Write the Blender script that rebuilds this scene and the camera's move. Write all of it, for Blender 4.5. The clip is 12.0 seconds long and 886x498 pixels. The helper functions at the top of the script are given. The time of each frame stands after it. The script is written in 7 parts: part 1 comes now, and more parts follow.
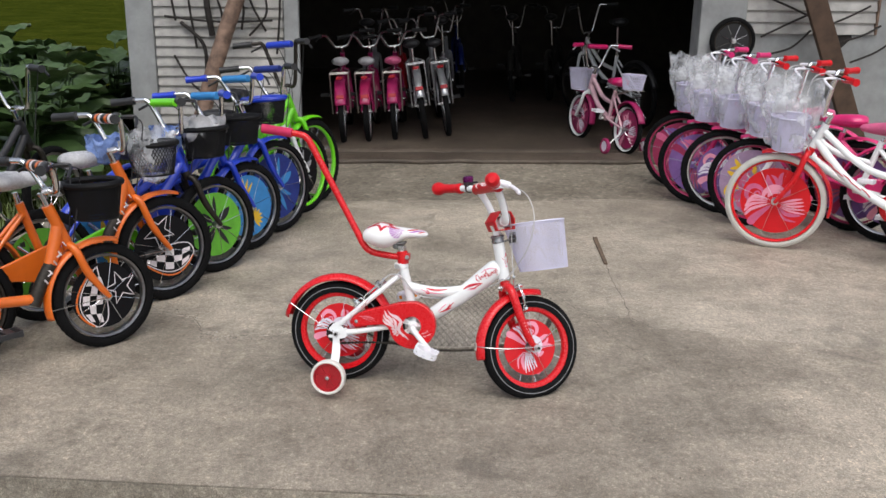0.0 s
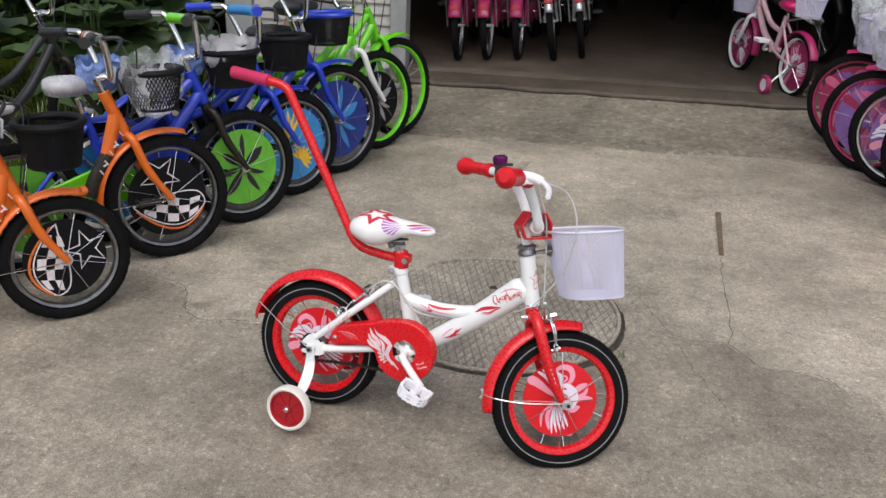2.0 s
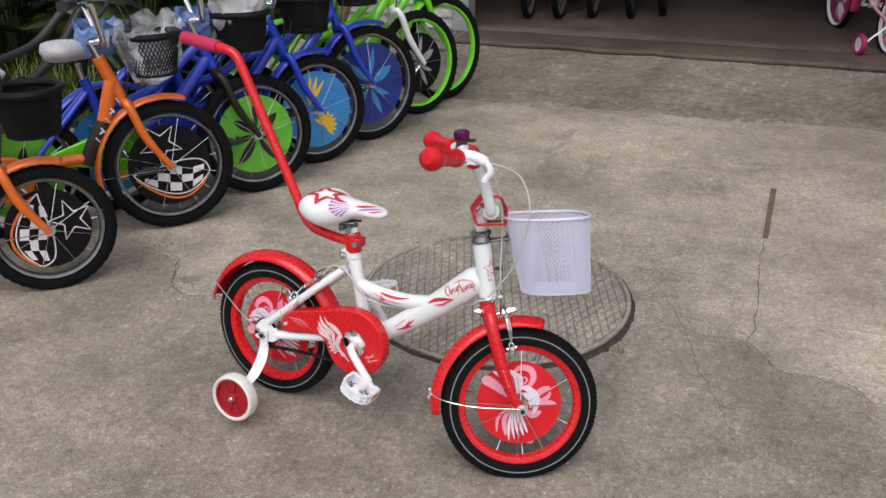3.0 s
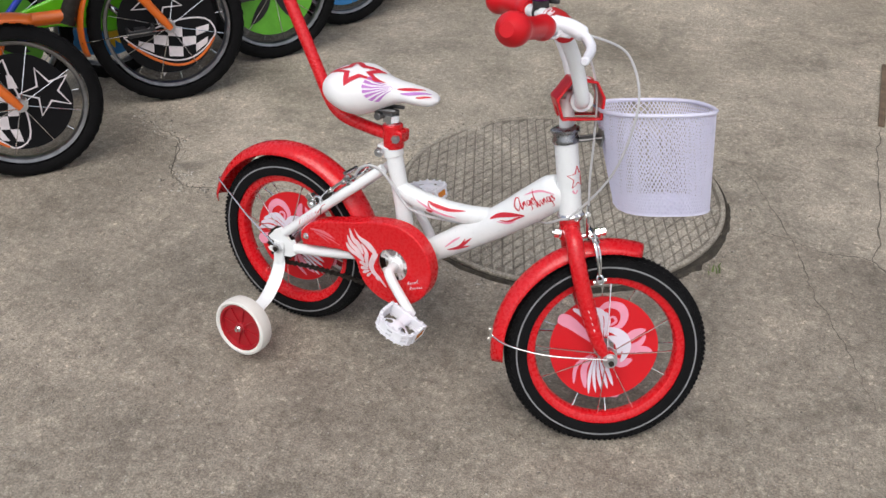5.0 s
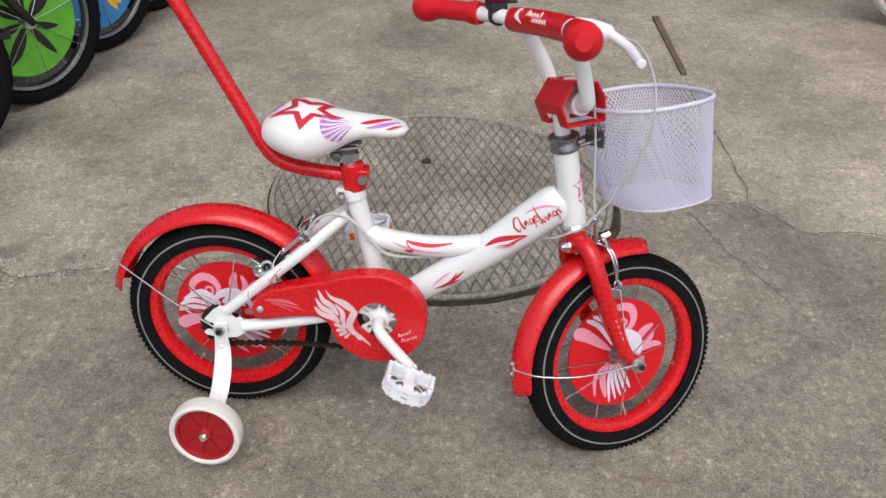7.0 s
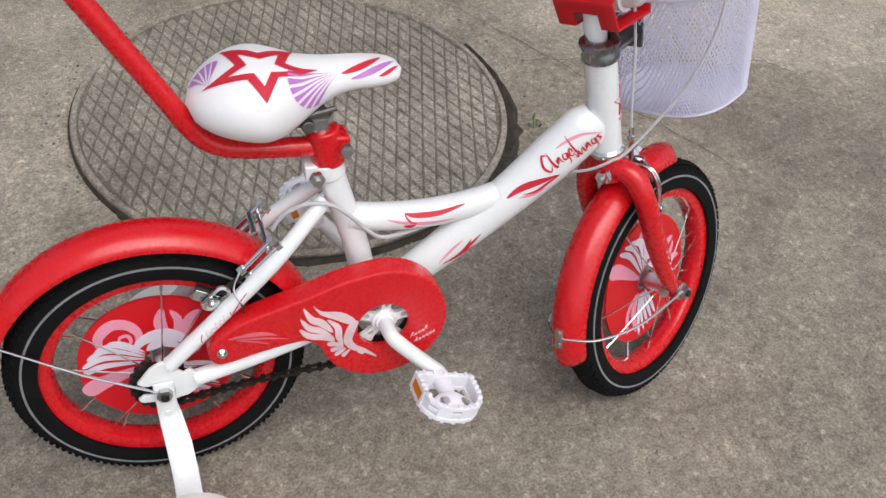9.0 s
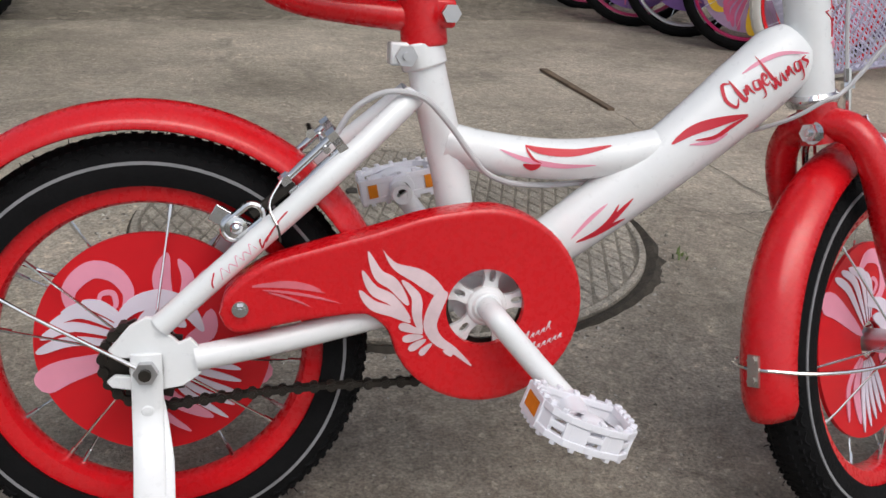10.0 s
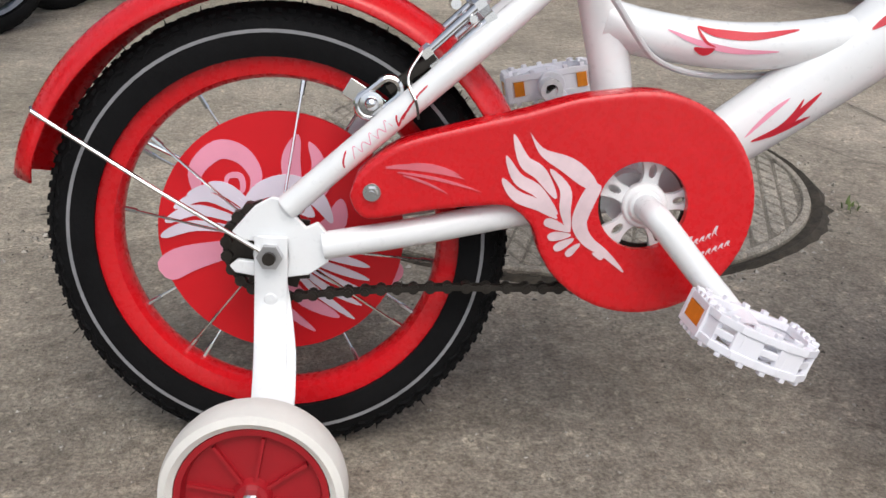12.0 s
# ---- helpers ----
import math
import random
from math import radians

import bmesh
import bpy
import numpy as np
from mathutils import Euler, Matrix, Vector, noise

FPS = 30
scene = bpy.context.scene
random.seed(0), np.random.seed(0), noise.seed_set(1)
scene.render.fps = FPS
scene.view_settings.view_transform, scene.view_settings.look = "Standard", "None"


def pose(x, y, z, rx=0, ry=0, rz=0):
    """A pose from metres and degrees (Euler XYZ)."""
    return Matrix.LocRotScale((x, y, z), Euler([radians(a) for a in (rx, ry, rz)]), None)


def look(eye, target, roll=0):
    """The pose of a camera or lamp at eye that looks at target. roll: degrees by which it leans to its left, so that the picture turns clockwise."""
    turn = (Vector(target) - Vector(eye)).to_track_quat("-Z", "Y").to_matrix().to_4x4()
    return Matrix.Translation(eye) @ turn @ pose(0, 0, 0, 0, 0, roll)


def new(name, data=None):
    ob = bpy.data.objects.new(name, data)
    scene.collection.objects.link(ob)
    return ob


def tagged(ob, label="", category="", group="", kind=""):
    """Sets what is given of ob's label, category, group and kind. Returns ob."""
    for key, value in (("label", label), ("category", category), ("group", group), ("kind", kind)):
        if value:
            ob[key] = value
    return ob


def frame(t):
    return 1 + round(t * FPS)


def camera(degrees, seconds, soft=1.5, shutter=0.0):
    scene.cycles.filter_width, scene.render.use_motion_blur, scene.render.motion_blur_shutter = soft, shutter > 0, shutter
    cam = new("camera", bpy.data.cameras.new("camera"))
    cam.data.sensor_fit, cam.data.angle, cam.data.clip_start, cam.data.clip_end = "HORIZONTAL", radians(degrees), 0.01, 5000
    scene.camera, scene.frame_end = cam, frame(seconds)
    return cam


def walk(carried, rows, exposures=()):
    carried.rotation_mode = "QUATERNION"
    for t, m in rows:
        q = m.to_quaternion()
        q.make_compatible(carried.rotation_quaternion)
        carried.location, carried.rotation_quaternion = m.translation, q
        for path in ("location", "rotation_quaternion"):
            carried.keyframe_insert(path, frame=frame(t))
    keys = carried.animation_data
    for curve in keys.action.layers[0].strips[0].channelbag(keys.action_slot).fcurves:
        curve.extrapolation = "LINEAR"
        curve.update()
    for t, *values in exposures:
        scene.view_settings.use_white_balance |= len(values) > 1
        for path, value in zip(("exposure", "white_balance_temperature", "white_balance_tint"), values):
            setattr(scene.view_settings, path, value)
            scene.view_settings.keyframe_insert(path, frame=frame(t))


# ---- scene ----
cam = camera(51.5, 12.0)
PATH = [
    (0, (0.143, 0.115, 1.356), (0.044, 2.027, 0.776), 1.0),
    (0.5, (0.169, 0.348, 1.367), (0.031, 2.217, 0.667), 0.8),
    (1, (0.332, 0.59, 1.385), (0.164, 2.446, 0.658), 1.5),
    (1.5, (0.418, 0.788, 1.368), (0.113, 2.61, 0.602), 1.6),
    (2, (0.46, 1.04, 1.372), (0.019, 2.822, 0.577), 2.3),
    (2.5, (0.566, 1.189, 1.364), (0.09, 2.926, 0.493), 2.1),
    (3, (0.76, 1.364, 1.348), (0.086, 3.028, 0.468), 0.2),
    (3.5, (0.833, 1.478, 1.329), (0.009, 3.022, 0.362), -0.0),
    (3.7, (0.81, 1.523, 1.314), (-0.012, 3.048, 0.315), 0.2),
    (5.3, (0.442, 1.802, 1.164), (-0.173, 3.316, 0.01), -0.4),
    (5.5, (0.395, 1.83, 1.15), (-0.19, 3.348, -0.012), -1.4),
    (6, (0.3, 1.86, 1.144), (-0.079, 3.411, -0.061), -0.2),
    (6.5, (0.161, 1.863, 1.156), (-0.006, 3.446, -0.055), 2.7),
    (7, (-0.007, 1.832, 1.165), (0.0, 3.461, 0.005), 1.9),
    (7.2, (-0.071, 1.837, 1.157), (-0.001, 3.475, 0.012), 1.1),
    (8.8, (-0.35, 2.233, 1.091), (0.208, 3.565, -0.293), 5.1),
    (9, (-0.373, 2.297, 1.064), (0.276, 3.558, -0.346), 6.8),
    (9.5, (-0.354, 2.383, 0.833), (0.352, 3.779, -0.413), 6.2),
    (10, (-0.327, 2.339, 0.545), (0.208, 4.105, -0.227), 4.3),
    (10.5, (-0.311, 2.337, 0.486), (-0.117, 4.184, -0.254), -0.1),
    (11, (-0.32, 2.377, 0.455), (-0.177, 4.214, -0.322), 1.0),
    (11.5, (-0.322, 2.379, 0.454), (-0.071, 4.179, -0.38), 3.0),
    (12, (-0.324, 2.378, 0.455), (-0.066, 4.181, -0.37), 3.4),
]
LIGHTEN = ((0, 0.15), (0.5, 0.17), (1, 0.15), (1.5, 0.12), (2, 0.09), (2.5, 0.01), (3, 0.03), (3.5, 0.06), (5.5, 0.08), (6, 0.12), (6.5, 0.07), (7, 0.02), (9, 0.0), (9.5, 0.06), (10, -0.15), (10.5, -0.05), (11, 0.03), (11.5, 0.09), (12, 0.09))
walk(cam, [(t, look(eye, target, roll)) for t, eye, target, roll in PATH], LIGHTEN)

# ---------------------------------------------------------------- light
world = bpy.data.worlds.new("overcast_sky")
scene.world = world
world.use_nodes = True
_n, _l = world.node_tree.nodes, world.node_tree.links
sky = _n.new("ShaderNodeTexSky")
sky.sky_type = "NISHITA"
sky.sun_disc = False
sky.sun_elevation, sky.sun_rotation = radians(58), radians(160)
sky.air_density, sky.dust_density, sky.ozone_density = 1.0, 4.0, 1.5
_hs = _n.new("ShaderNodeHueSaturation")
_hs.inputs["Saturation"].default_value = 0.5
_l.new(sky.outputs[0], _hs.inputs["Color"])
_l.new(_hs.outputs[0], _n["Background"].inputs["Color"])
_n["Background"].inputs["Strength"].default_value = 0.16
sun = new("sun", bpy.data.lights.new("sun", "SUN"))
sun.data.energy, sun.data.angle, sun.data.color = 0.9, radians(35), (1.0, 0.99, 0.975)
sun.matrix_world = look((-1.2, -3.0, 5.5), (0, 0, 0))


# ---------------------------------------------------------------- materials
def node_mat(name):
    m = bpy.data.materials.new(name)
    m.use_nodes = True
    return m, m.node_tree.nodes, m.node_tree.links, m.node_tree.nodes["Principled BSDF"]


def noise_tex(n, l, scale, detail=6, rough=0.6, coord="Object", dist=0.0):
    tc, t = n.new("ShaderNodeTexCoord"), n.new("ShaderNodeTexNoise")
    t.inputs["Scale"].default_value, t.inputs["Detail"].default_value = scale, detail
    t.inputs["Roughness"].default_value, t.inputs["Distortion"].default_value = rough, dist
    l.new(tc.outputs[coord], t.inputs["Vector"])
    return t


def ramp(n, l, src, stops):
    r = n.new("ShaderNodeValToRGB")
    while len(r.color_ramp.elements) < len(stops):
        r.color_ramp.elements.new(0.5)
    for e, (p, c) in zip(r.color_ramp.elements, stops):
        e.position = p
        e.color = (*c, 1) if len(c) == 3 else c
    l.new(src, r.inputs[0])
    return r


def mix(n, l, fac, a, b, mode="MIX"):
    m = n.new("ShaderNodeMix")
    m.data_type, m.blend_type = "RGBA", mode
    for sock, v in ((m.inputs["Factor"], fac), (m.inputs["A"], a), (m.inputs["B"], b)):
        if isinstance(v, (int, float)):
            sock.default_value = v
        elif isinstance(v, tuple):
            sock.default_value = (*v, 1)
        else:
            l.new(v, sock)
    return m.outputs["Result"]


def bump(n, l, b, height, strength, distance):
    bm = n.new("ShaderNodeBump")
    bm.inputs["Strength"].default_value, bm.inputs["Distance"].default_value = strength, distance
    l.new(height, bm.inputs["Height"])
    l.new(bm.outputs[0], b.inputs["Normal"])
    return bm


def simple(name, col, rough=0.4, metal=0.0, coat=0.0, vary=0.12, scale=18, grain=0.0, spec=0.5, uneven=1.0):
    """Paint, plastic, rubber or metal with a little unevenness at two scales."""
    m, n, l, b = node_mat(name)
    big, fine = noise_tex(n, l, scale), noise_tex(n, l, scale * 9, 4)
    dark = tuple(c * (1 - vary) for c in col)
    light = tuple(min(1, c * (1 + vary * 0.6)) for c in col)
    r = ramp(n, l, big.outputs["Fac"], [(0.3, dark), (0.7, light)])
    l.new(r.outputs[0], b.inputs["Base Color"])
    rr = n.new("ShaderNodeMapRange")
    rr.inputs["To Min"].default_value, rr.inputs["To Max"].default_value = max(0.03, rough - 0.08 * uneven), min(1, rough + 0.12 * uneven)
    l.new(fine.outputs["Fac"], rr.inputs["Value"])
    l.new(rr.outputs[0], b.inputs["Roughness"])
    b.inputs["Metallic"].default_value = metal
    b.inputs["Specular IOR Level"].default_value = spec
    b.inputs["Coat Weight"].default_value = coat
    b.inputs["Coat Roughness"].default_value = 0.12
    if grain:
        bump(n, l, b, fine.outputs["Fac"], grain, 0.002)
    return m


def concrete_mat(name, lo, mid, hi, crackle=True, stain=0.5, spec=0.45, wear_and_light=(), coarse=False, dull=0.58):
    m, n, l, b = node_mat(name)
    cloud = noise_tex(n, l, 0.9, 8, 0.65, "Object", 0.2)
    patch = noise_tex(n, l, 4.2, 10, 0.7)
    grit = noise_tex(n, l, 70, 6, 0.8)
    sand = noise_tex(n, l, 260, 3, 0.7)
    c1 = ramp(n, l, cloud.outputs["Fac"], [(0.3, lo), (0.5, mid), (0.72, hi)])
    c2 = ramp(n, l, patch.outputs["Fac"], [(0.34, (0.70, 0.69, 0.675)), (0.46, (0.94, 0.935, 0.925)), (0.55, (1.05, 1.045, 1.035)), (0.67, (1.28, 1.27, 1.25))])
    col = mix(n, l, 1.0, c1.outputs[0], c2.outputs[0], "MULTIPLY")
    c3 = ramp(n, l, grit.outputs["Fac"], [(0.36, (0.68, 0.665, 0.65)), (0.47, (0.95, 0.94, 0.93)), (0.55, (1.04, 1.035, 1.03)), (0.66, (1.32, 1.31, 1.29))])
    col = mix(n, l, 1.0, col, c3.outputs[0], "MULTIPLY")
    mott = noise_tex(n, l, 26, 8, 0.8)
    c4 = ramp(n, l, mott.outputs["Fac"], [(0.36, (0.75, 0.74, 0.725)), (0.46, (0.97, 0.965, 0.96)), (0.54, (1.02, 1.02, 1.015)), (0.64, (1.22, 1.215, 1.2))])
    col = mix(n, l, 1.0, col, c4.outputs[0], "MULTIPLY")
    peb = n.new("ShaderNodeTexVoronoi")
    ptc = n.new("ShaderNodeTexCoord")
    peb.inputs["Scale"].default_value = 42 if coarse else 150
    l.new(ptc.outputs["Object"], peb.inputs["Vector"])
    pr = ramp(n, l, peb.outputs["Color"], [(0.0, (0.72, 0.7, 0.68)), (0.25, (0.98, 0.97, 0.96)), (0.75, (1.0, 1.0, 1.0)), (0.97, (1.75, 1.73, 1.7))])
    if coarse:
        pr = ramp(n, l, peb.outputs["Color"], [(0.0, (0.42, 0.4, 0.37)), (0.3, (0.85, 0.84, 0.82)), (0.7, (1.05, 1.04, 1.02)), (0.95, (1.75, 1.72, 1.68))])
    col = mix(n, l, 0.7, col, pr.outputs[0], "MULTIPLY")
    c5 = ramp(n, l, sand.outputs["Fac"], [(0.34, (0.64, 0.625, 0.61)), (0.5, (1, 1, 1)), (0.66, (1.4, 1.385, 1.36))])
    col = mix(n, l, 1.0, col, c5.outputs[0], "MULTIPLY")
    # broad wear and soil, plus painted light and contact shade: x, y, radius, tone
    for wx, wy, wr, tone in wear_and_light:
        gc = n.new("ShaderNodeTexCoord")
        off = mix(n, l, 0.35, gc.outputs["Object"], cloud.outputs["Color"])
        dist = n.new("ShaderNodeVectorMath")
        dist.operation = "DISTANCE"
        dist.inputs[1].default_value = (wx * 0.65 + 0.175, wy * 0.65 + 0.175, 0.175)
        l.new(off, dist.inputs[0])
        wf = ramp(n, l, dist.outputs["Value"], [(wr * 0.25, (tone, tone, tone)), (wr * 0.8, (1, 1, 1))])
        col = mix(n, l, 1.0, col, wf.outputs[0], "MULTIPLY")
    # damp and oil stains with an outline of their own
    spot = noise_tex(n, l, 1.7, 5, 0.55, "Object", 1.4)
    s = ramp(n, l, spot.outputs["Fac"], [(0.6, (0, 0, 0)), (0.68, (1, 1, 1))])
    sf = n.new("ShaderNodeMath")
    sf.operation = "MULTIPLY"
    sf.inputs[1].default_value = stain
    l.new(s.outputs[0], sf.inputs[0])
    col = mix(n, l, sf.outputs[0], col, tuple(c * 0.55 for c in lo))
    height = grit.outputs["Fac"]
    if crackle:
        tc, warp, vor = n.new("ShaderNodeTexCoord"), noise_tex(n, l, 2.5, 6, 0.6), n.new("ShaderNodeTexVoronoi")
        vor.feature = "DISTANCE_TO_EDGE"
        vor.inputs["Scale"].default_value = 0.75
        wm = mix(n, l, 0.32, tc.outputs["Object"], warp.outputs["Color"])
        l.new(wm, vor.inputs["Vector"])
        gate = noise_tex(n, l, 1.3, 3, 0.5)
        cr = ramp(n, l, vor.outputs["Distance"], [(0.0, (1, 1, 1)), (0.008, (0, 0, 0))])
        gt = ramp(n, l, gate.outputs["Fac"], [(0.5, (0, 0, 0)), (0.6, (1, 1, 1))])
        f = mix(n, l, 1.0, cr.outputs[0], gt.outputs[0], "MULTIPLY")
        fm = n.new("ShaderNodeMath")
        fm.operation = "MULTIPLY"
        fm.inputs[1].default_value = 0.4
        l.new(f, fm.inputs[0])
        col = mix(n, l, fm.outputs[0], col, (0.06, 0.052, 0.042))
    l.new(col, b.inputs["Base Color"])
    b.inputs["Roughness"].default_value = dull
    b.inputs["Specular IOR Level"].default_value = spec
    hm = n.new("ShaderNodeMath")
    hm.operation = "ADD"
    l.new(height, hm.inputs[0])
    l.new(patch.outputs["Fac"], hm.inputs[1])
    b1 = bump(n, l, b, hm.outputs[0], 0.6, 0.008)
    b2 = n.new("ShaderNodeBump")
    b2.inputs["Strength"].default_value, b2.inputs["Distance"].default_value = 0.7, 0.003
    l.new(sand.outputs["Fac"], b2.inputs["Height"])
    l.new(b1.outputs[0], b2.inputs["Normal"])
    l.new(b2.outputs[0], b.inputs["Normal"])
    return m


def glassy_bag():
    m, n, l, b = node_mat("clear_bag_film")
    b.inputs["Base Color"].default_value = (0.74, 0.76, 0.8, 1)
    b.inputs["Roughness"].default_value = 0.18
    t = noise_tex(n, l, 14, 5, 0.6)
    a = ramp(n, l, t.outputs["Fac"], [(0.38, (0.10, 0.10, 0.10)), (0.50, (0.27, 0.27, 0.27)), (0.64, (0.66, 0.66, 0.66))])
    l.new(a.outputs[0], b.inputs["Alpha"])
    bump(n, l, b, t.outputs["Fac"], 0.8, 0.02)
    return m


def leaf_mat(name, a, c):
    m, n, l, b = node_mat(name)
    g = n.new("ShaderNodeNewGeometry")
    r = ramp(n, l, g.outputs["Random Per Island"], [(0.0, a), (1.0, c)])
    t = noise_tex(n, l, 8, 4)
    v = ramp(n, l, t.outputs["Fac"], [(0.3, (0.7, 0.7, 0.7)), (0.7, (1.15, 1.15, 1.1))])
    l.new(mix(n, l, 1.0, r.outputs[0], v.outputs[0], "MULTIPLY"), b.inputs["Base Color"])
    b.inputs["Roughness"].default_value = 0.5
    return m


MAT = {}
# light spots at y 4.2 to 5.2 paint in the brighter light farther back
MAT["concrete"] = concrete_mat("weathered_concrete", (0.215, 0.192, 0.157), (0.335, 0.302, 0.252), (0.455, 0.415, 0.35), wear_and_light=((1.0, 4.2, 0.9, 1.22), (0.1, 5.2, 0.9, 1.2), (-0.72, 3.66, 0.55, 1.30), (2.0, 4.6, 0.8, 1.12), (0.95, 3.75, 0.5, 1.16), (0.44, 3.93, 0.10, 0.87), (0.50, 3.80, 0.10, 0.84), (0.56, 3.66, 0.11, 0.83), (0.61, 3.51, 0.11, 0.84), (0.68, 3.36, 0.12, 0.87)))
# dark spots under and just before the bicycle paint in its contact shade
MAT["concrete_front"] = concrete_mat("greyer_concrete_coat", (0.200, 0.177, 0.145), (0.320, 0.285, 0.236), (0.434, 0.390, 0.325), False, wear_and_light=((-1.15, 3.36, 0.3, 0.86), (-0.7, 3.2, 0.25, 0.92), (0.05, 2.86, 0.40, 0.93), (-0.6, 2.85, 0.3, 0.94), (0.55, 3.05, 0.3, 0.92), (-0.32, 2.97, 0.26, 0.92), (0.4, 2.3, 0.42, 1.06), (-0.8, 2.35, 0.45, 1.15), (1.4, 2.6, 0.6, 1.38)))
MAT["sill_concrete"] = concrete_mat("rough_sill_concrete", (0.13, 0.116, 0.095), (0.235, 0.212, 0.176), (0.34, 0.31, 0.262), False, 0.5, coarse=True)
# floor browns lowered to stand for the weak light inside the garage
MAT["garage_floor"] = concrete_mat("dusty_floor_darkened_for_shade", (0.050, 0.040, 0.031), (0.092, 0.074, 0.058), (0.130, 0.108, 0.087), True, 0.4)
MAT["dirt"] = concrete_mat("grey_gravel_ground", (0.06, 0.058, 0.045), (0.1, 0.094, 0.074), (0.15, 0.14, 0.11), False, 0.3)
MAT["lawn"] = concrete_mat("mown_lawn", (0.022, 0.031, 0.004), (0.036, 0.047, 0.006), (0.053, 0.063, 0.009), False, 0.2, 0.0, dull=1.0)
MAT["manhole"] = concrete_mat("cast_iron_dusty", (0.25, 0.228, 0.193), (0.36, 0.332, 0.286), (0.47, 0.436, 0.38), False, 0.35)
MAT["manhole_dirt"] = concrete_mat("dirt_between_ribs", (0.125, 0.112, 0.092), (0.2, 0.181, 0.15), (0.29, 0.264, 0.222), False, 0.3)
MAT["gap_dirt"] = simple("black_joint_dirt", (0.035, 0.031, 0.025), 0.95, vary=0.4, scale=40, grain=0.6)
MAT["soil"] = simple("dark_joint_soil", (0.055, 0.046, 0.034), 0.95, vary=0.6, scale=60, grain=0.8)
MAT["red"] = simple("gloss_red_paint", (0.64, 0.008, 0.014), 0.27, coat=0.4, vary=0.03, spec=0.35, uneven=0.25)
MAT["red_plastic"] = simple("red_plastic", (0.64, 0.009, 0.016), 0.36, vary=0.05, spec=0.35, uneven=0.4)
MAT["dark_red"] = simple("dark_red_plastic", (0.36, 0.008, 0.015), 0.4, vary=0.15)
MAT["magenta_foam"] = simple("raspberry_foam_grip", (0.5, 0.02, 0.09), 0.75, vary=0.15, grain=0.4)
MAT["white"] = simple("gloss_white_paint", (0.845, 0.865, 0.87), 0.28, coat=0.4, vary=0.05)
MAT["white_plastic"] = simple("white_plastic", (0.85, 0.85, 0.9), 0.45, vary=0.05)
MAT["cream_rubber"] = simple("cream_white_rubber", (0.76, 0.74, 0.69), 0.6, vary=0.1, grain=0.3)
MAT["vinyl"] = simple("white_vinyl", (0.88, 0.875, 0.88), 0.42, vary=0.05, grain=0.15)
MAT["lavender_wire"] = simple("lavender_white_coated_wire", (0.7, 0.69, 0.83), 0.4, vary=0.06)
MAT["tyre"] = simple("black_tyre_rubber", (0.0065, 0.0065, 0.007), 0.82, vary=0.3, scale=30, grain=0.5, spec=0.14)
MAT["tyre_stripe"] = simple("grey_sidewall_stripe", (0.24, 0.24, 0.25), 0.6, vary=0.2, scale=60)
MAT["black_plastic"] = simple("black_plastic", (0.02, 0.02, 0.022), 0.45, vary=0.2)
MAT["black_metal"] = simple("oily_black_steel", (0.045, 0.039, 0.033), 0.45, 0.7, vary=0.35, scale=80)
MAT["chrome"] = simple("chrome", (0.78, 0.78, 0.79), 0.09, 1.0, vary=0.1)
MAT["alloy"] = simple("brushed_alloy", (0.62, 0.62, 0.63), 0.34, 1.0, vary=0.15)
MAT["headset_metal"] = simple("grey_headset_metal", (0.36, 0.36, 0.37), 0.26, 1.0, vary=0.2)
MAT["steel_rim"] = simple("dull_steel_rim", (0.27, 0.27, 0.28), 0.3, 1.0, vary=0.3, scale=30)
MAT["zinc"] = simple("zinc_plated_steel", (0.5, 0.48, 0.44), 0.35, 0.9, vary=0.25, scale=60)
MAT["cable"] = simple("pale_grey_cable_sleeve", (0.55, 0.55, 0.56), 0.4, vary=0.08)
MAT["pink_print"] = simple("pink_print", (0.84, 0.33, 0.45), 0.4, vary=0.08)
MAT["pale_print"] = simple("pale_lilac_print", (0.78, 0.72, 0.82), 0.4, vary=0.06)
MAT["white_print"] = simple("white_print", (0.76, 0.7, 0.72), 0.4, vary=0.12, scale=50)
MAT["lilac_print"] = simple("lilac_print", (0.5, 0.2, 0.56), 0.42, vary=0.1)
MAT["red_print"] = simple("red_print", (0.6, 0.02, 0.04), 0.42, vary=0.08)
MAT["clear_plate"] = simple("clear_reflector_plastic", (0.6, 0.62, 0.63), 0.15, vary=0.3, scale=60, grain=0.3)
MAT["amber"] = simple("amber_reflector", (0.75, 0.25, 0.02), 0.2, vary=0.15, scale=90)
MAT["purple"] = simple("purple_anodised_bell", (0.13, 0.01, 0.11), 0.25, 0.5, vary=0.15)
MAT["orange"] = simple("gloss_orange_paint", (0.7, 0.14, 0.011), 0.3, coat=0.4, vary=0.08)
MAT["blue"] = simple("gloss_blue_paint", (0.012, 0.045, 0.5), 0.3, coat=0.4, vary=0.1)
MAT["light_blue"] = simple("sky_blue_plastic", (0.035, 0.22, 0.52), 0.4, vary=0.15)
MAT["navy"] = simple("navy_plastic", (0.012, 0.03, 0.2), 0.4, vary=0.3)
MAT["green"] = simple("lime_green_paint", (0.15, 0.62, 0.012), 0.32, coat=0.4, vary=0.1)
MAT["pink"] = simple("hot_pink_paint", (0.7, 0.02, 0.17), 0.32, coat=0.4, vary=0.1)
MAT["pale_pink"] = simple("pale_pink_paint", (0.72, 0.46, 0.52), 0.35, coat=0.3, vary=0.1)
MAT["rose"] = simple("rose_plastic", (0.62, 0.12, 0.25), 0.4, vary=0.2)
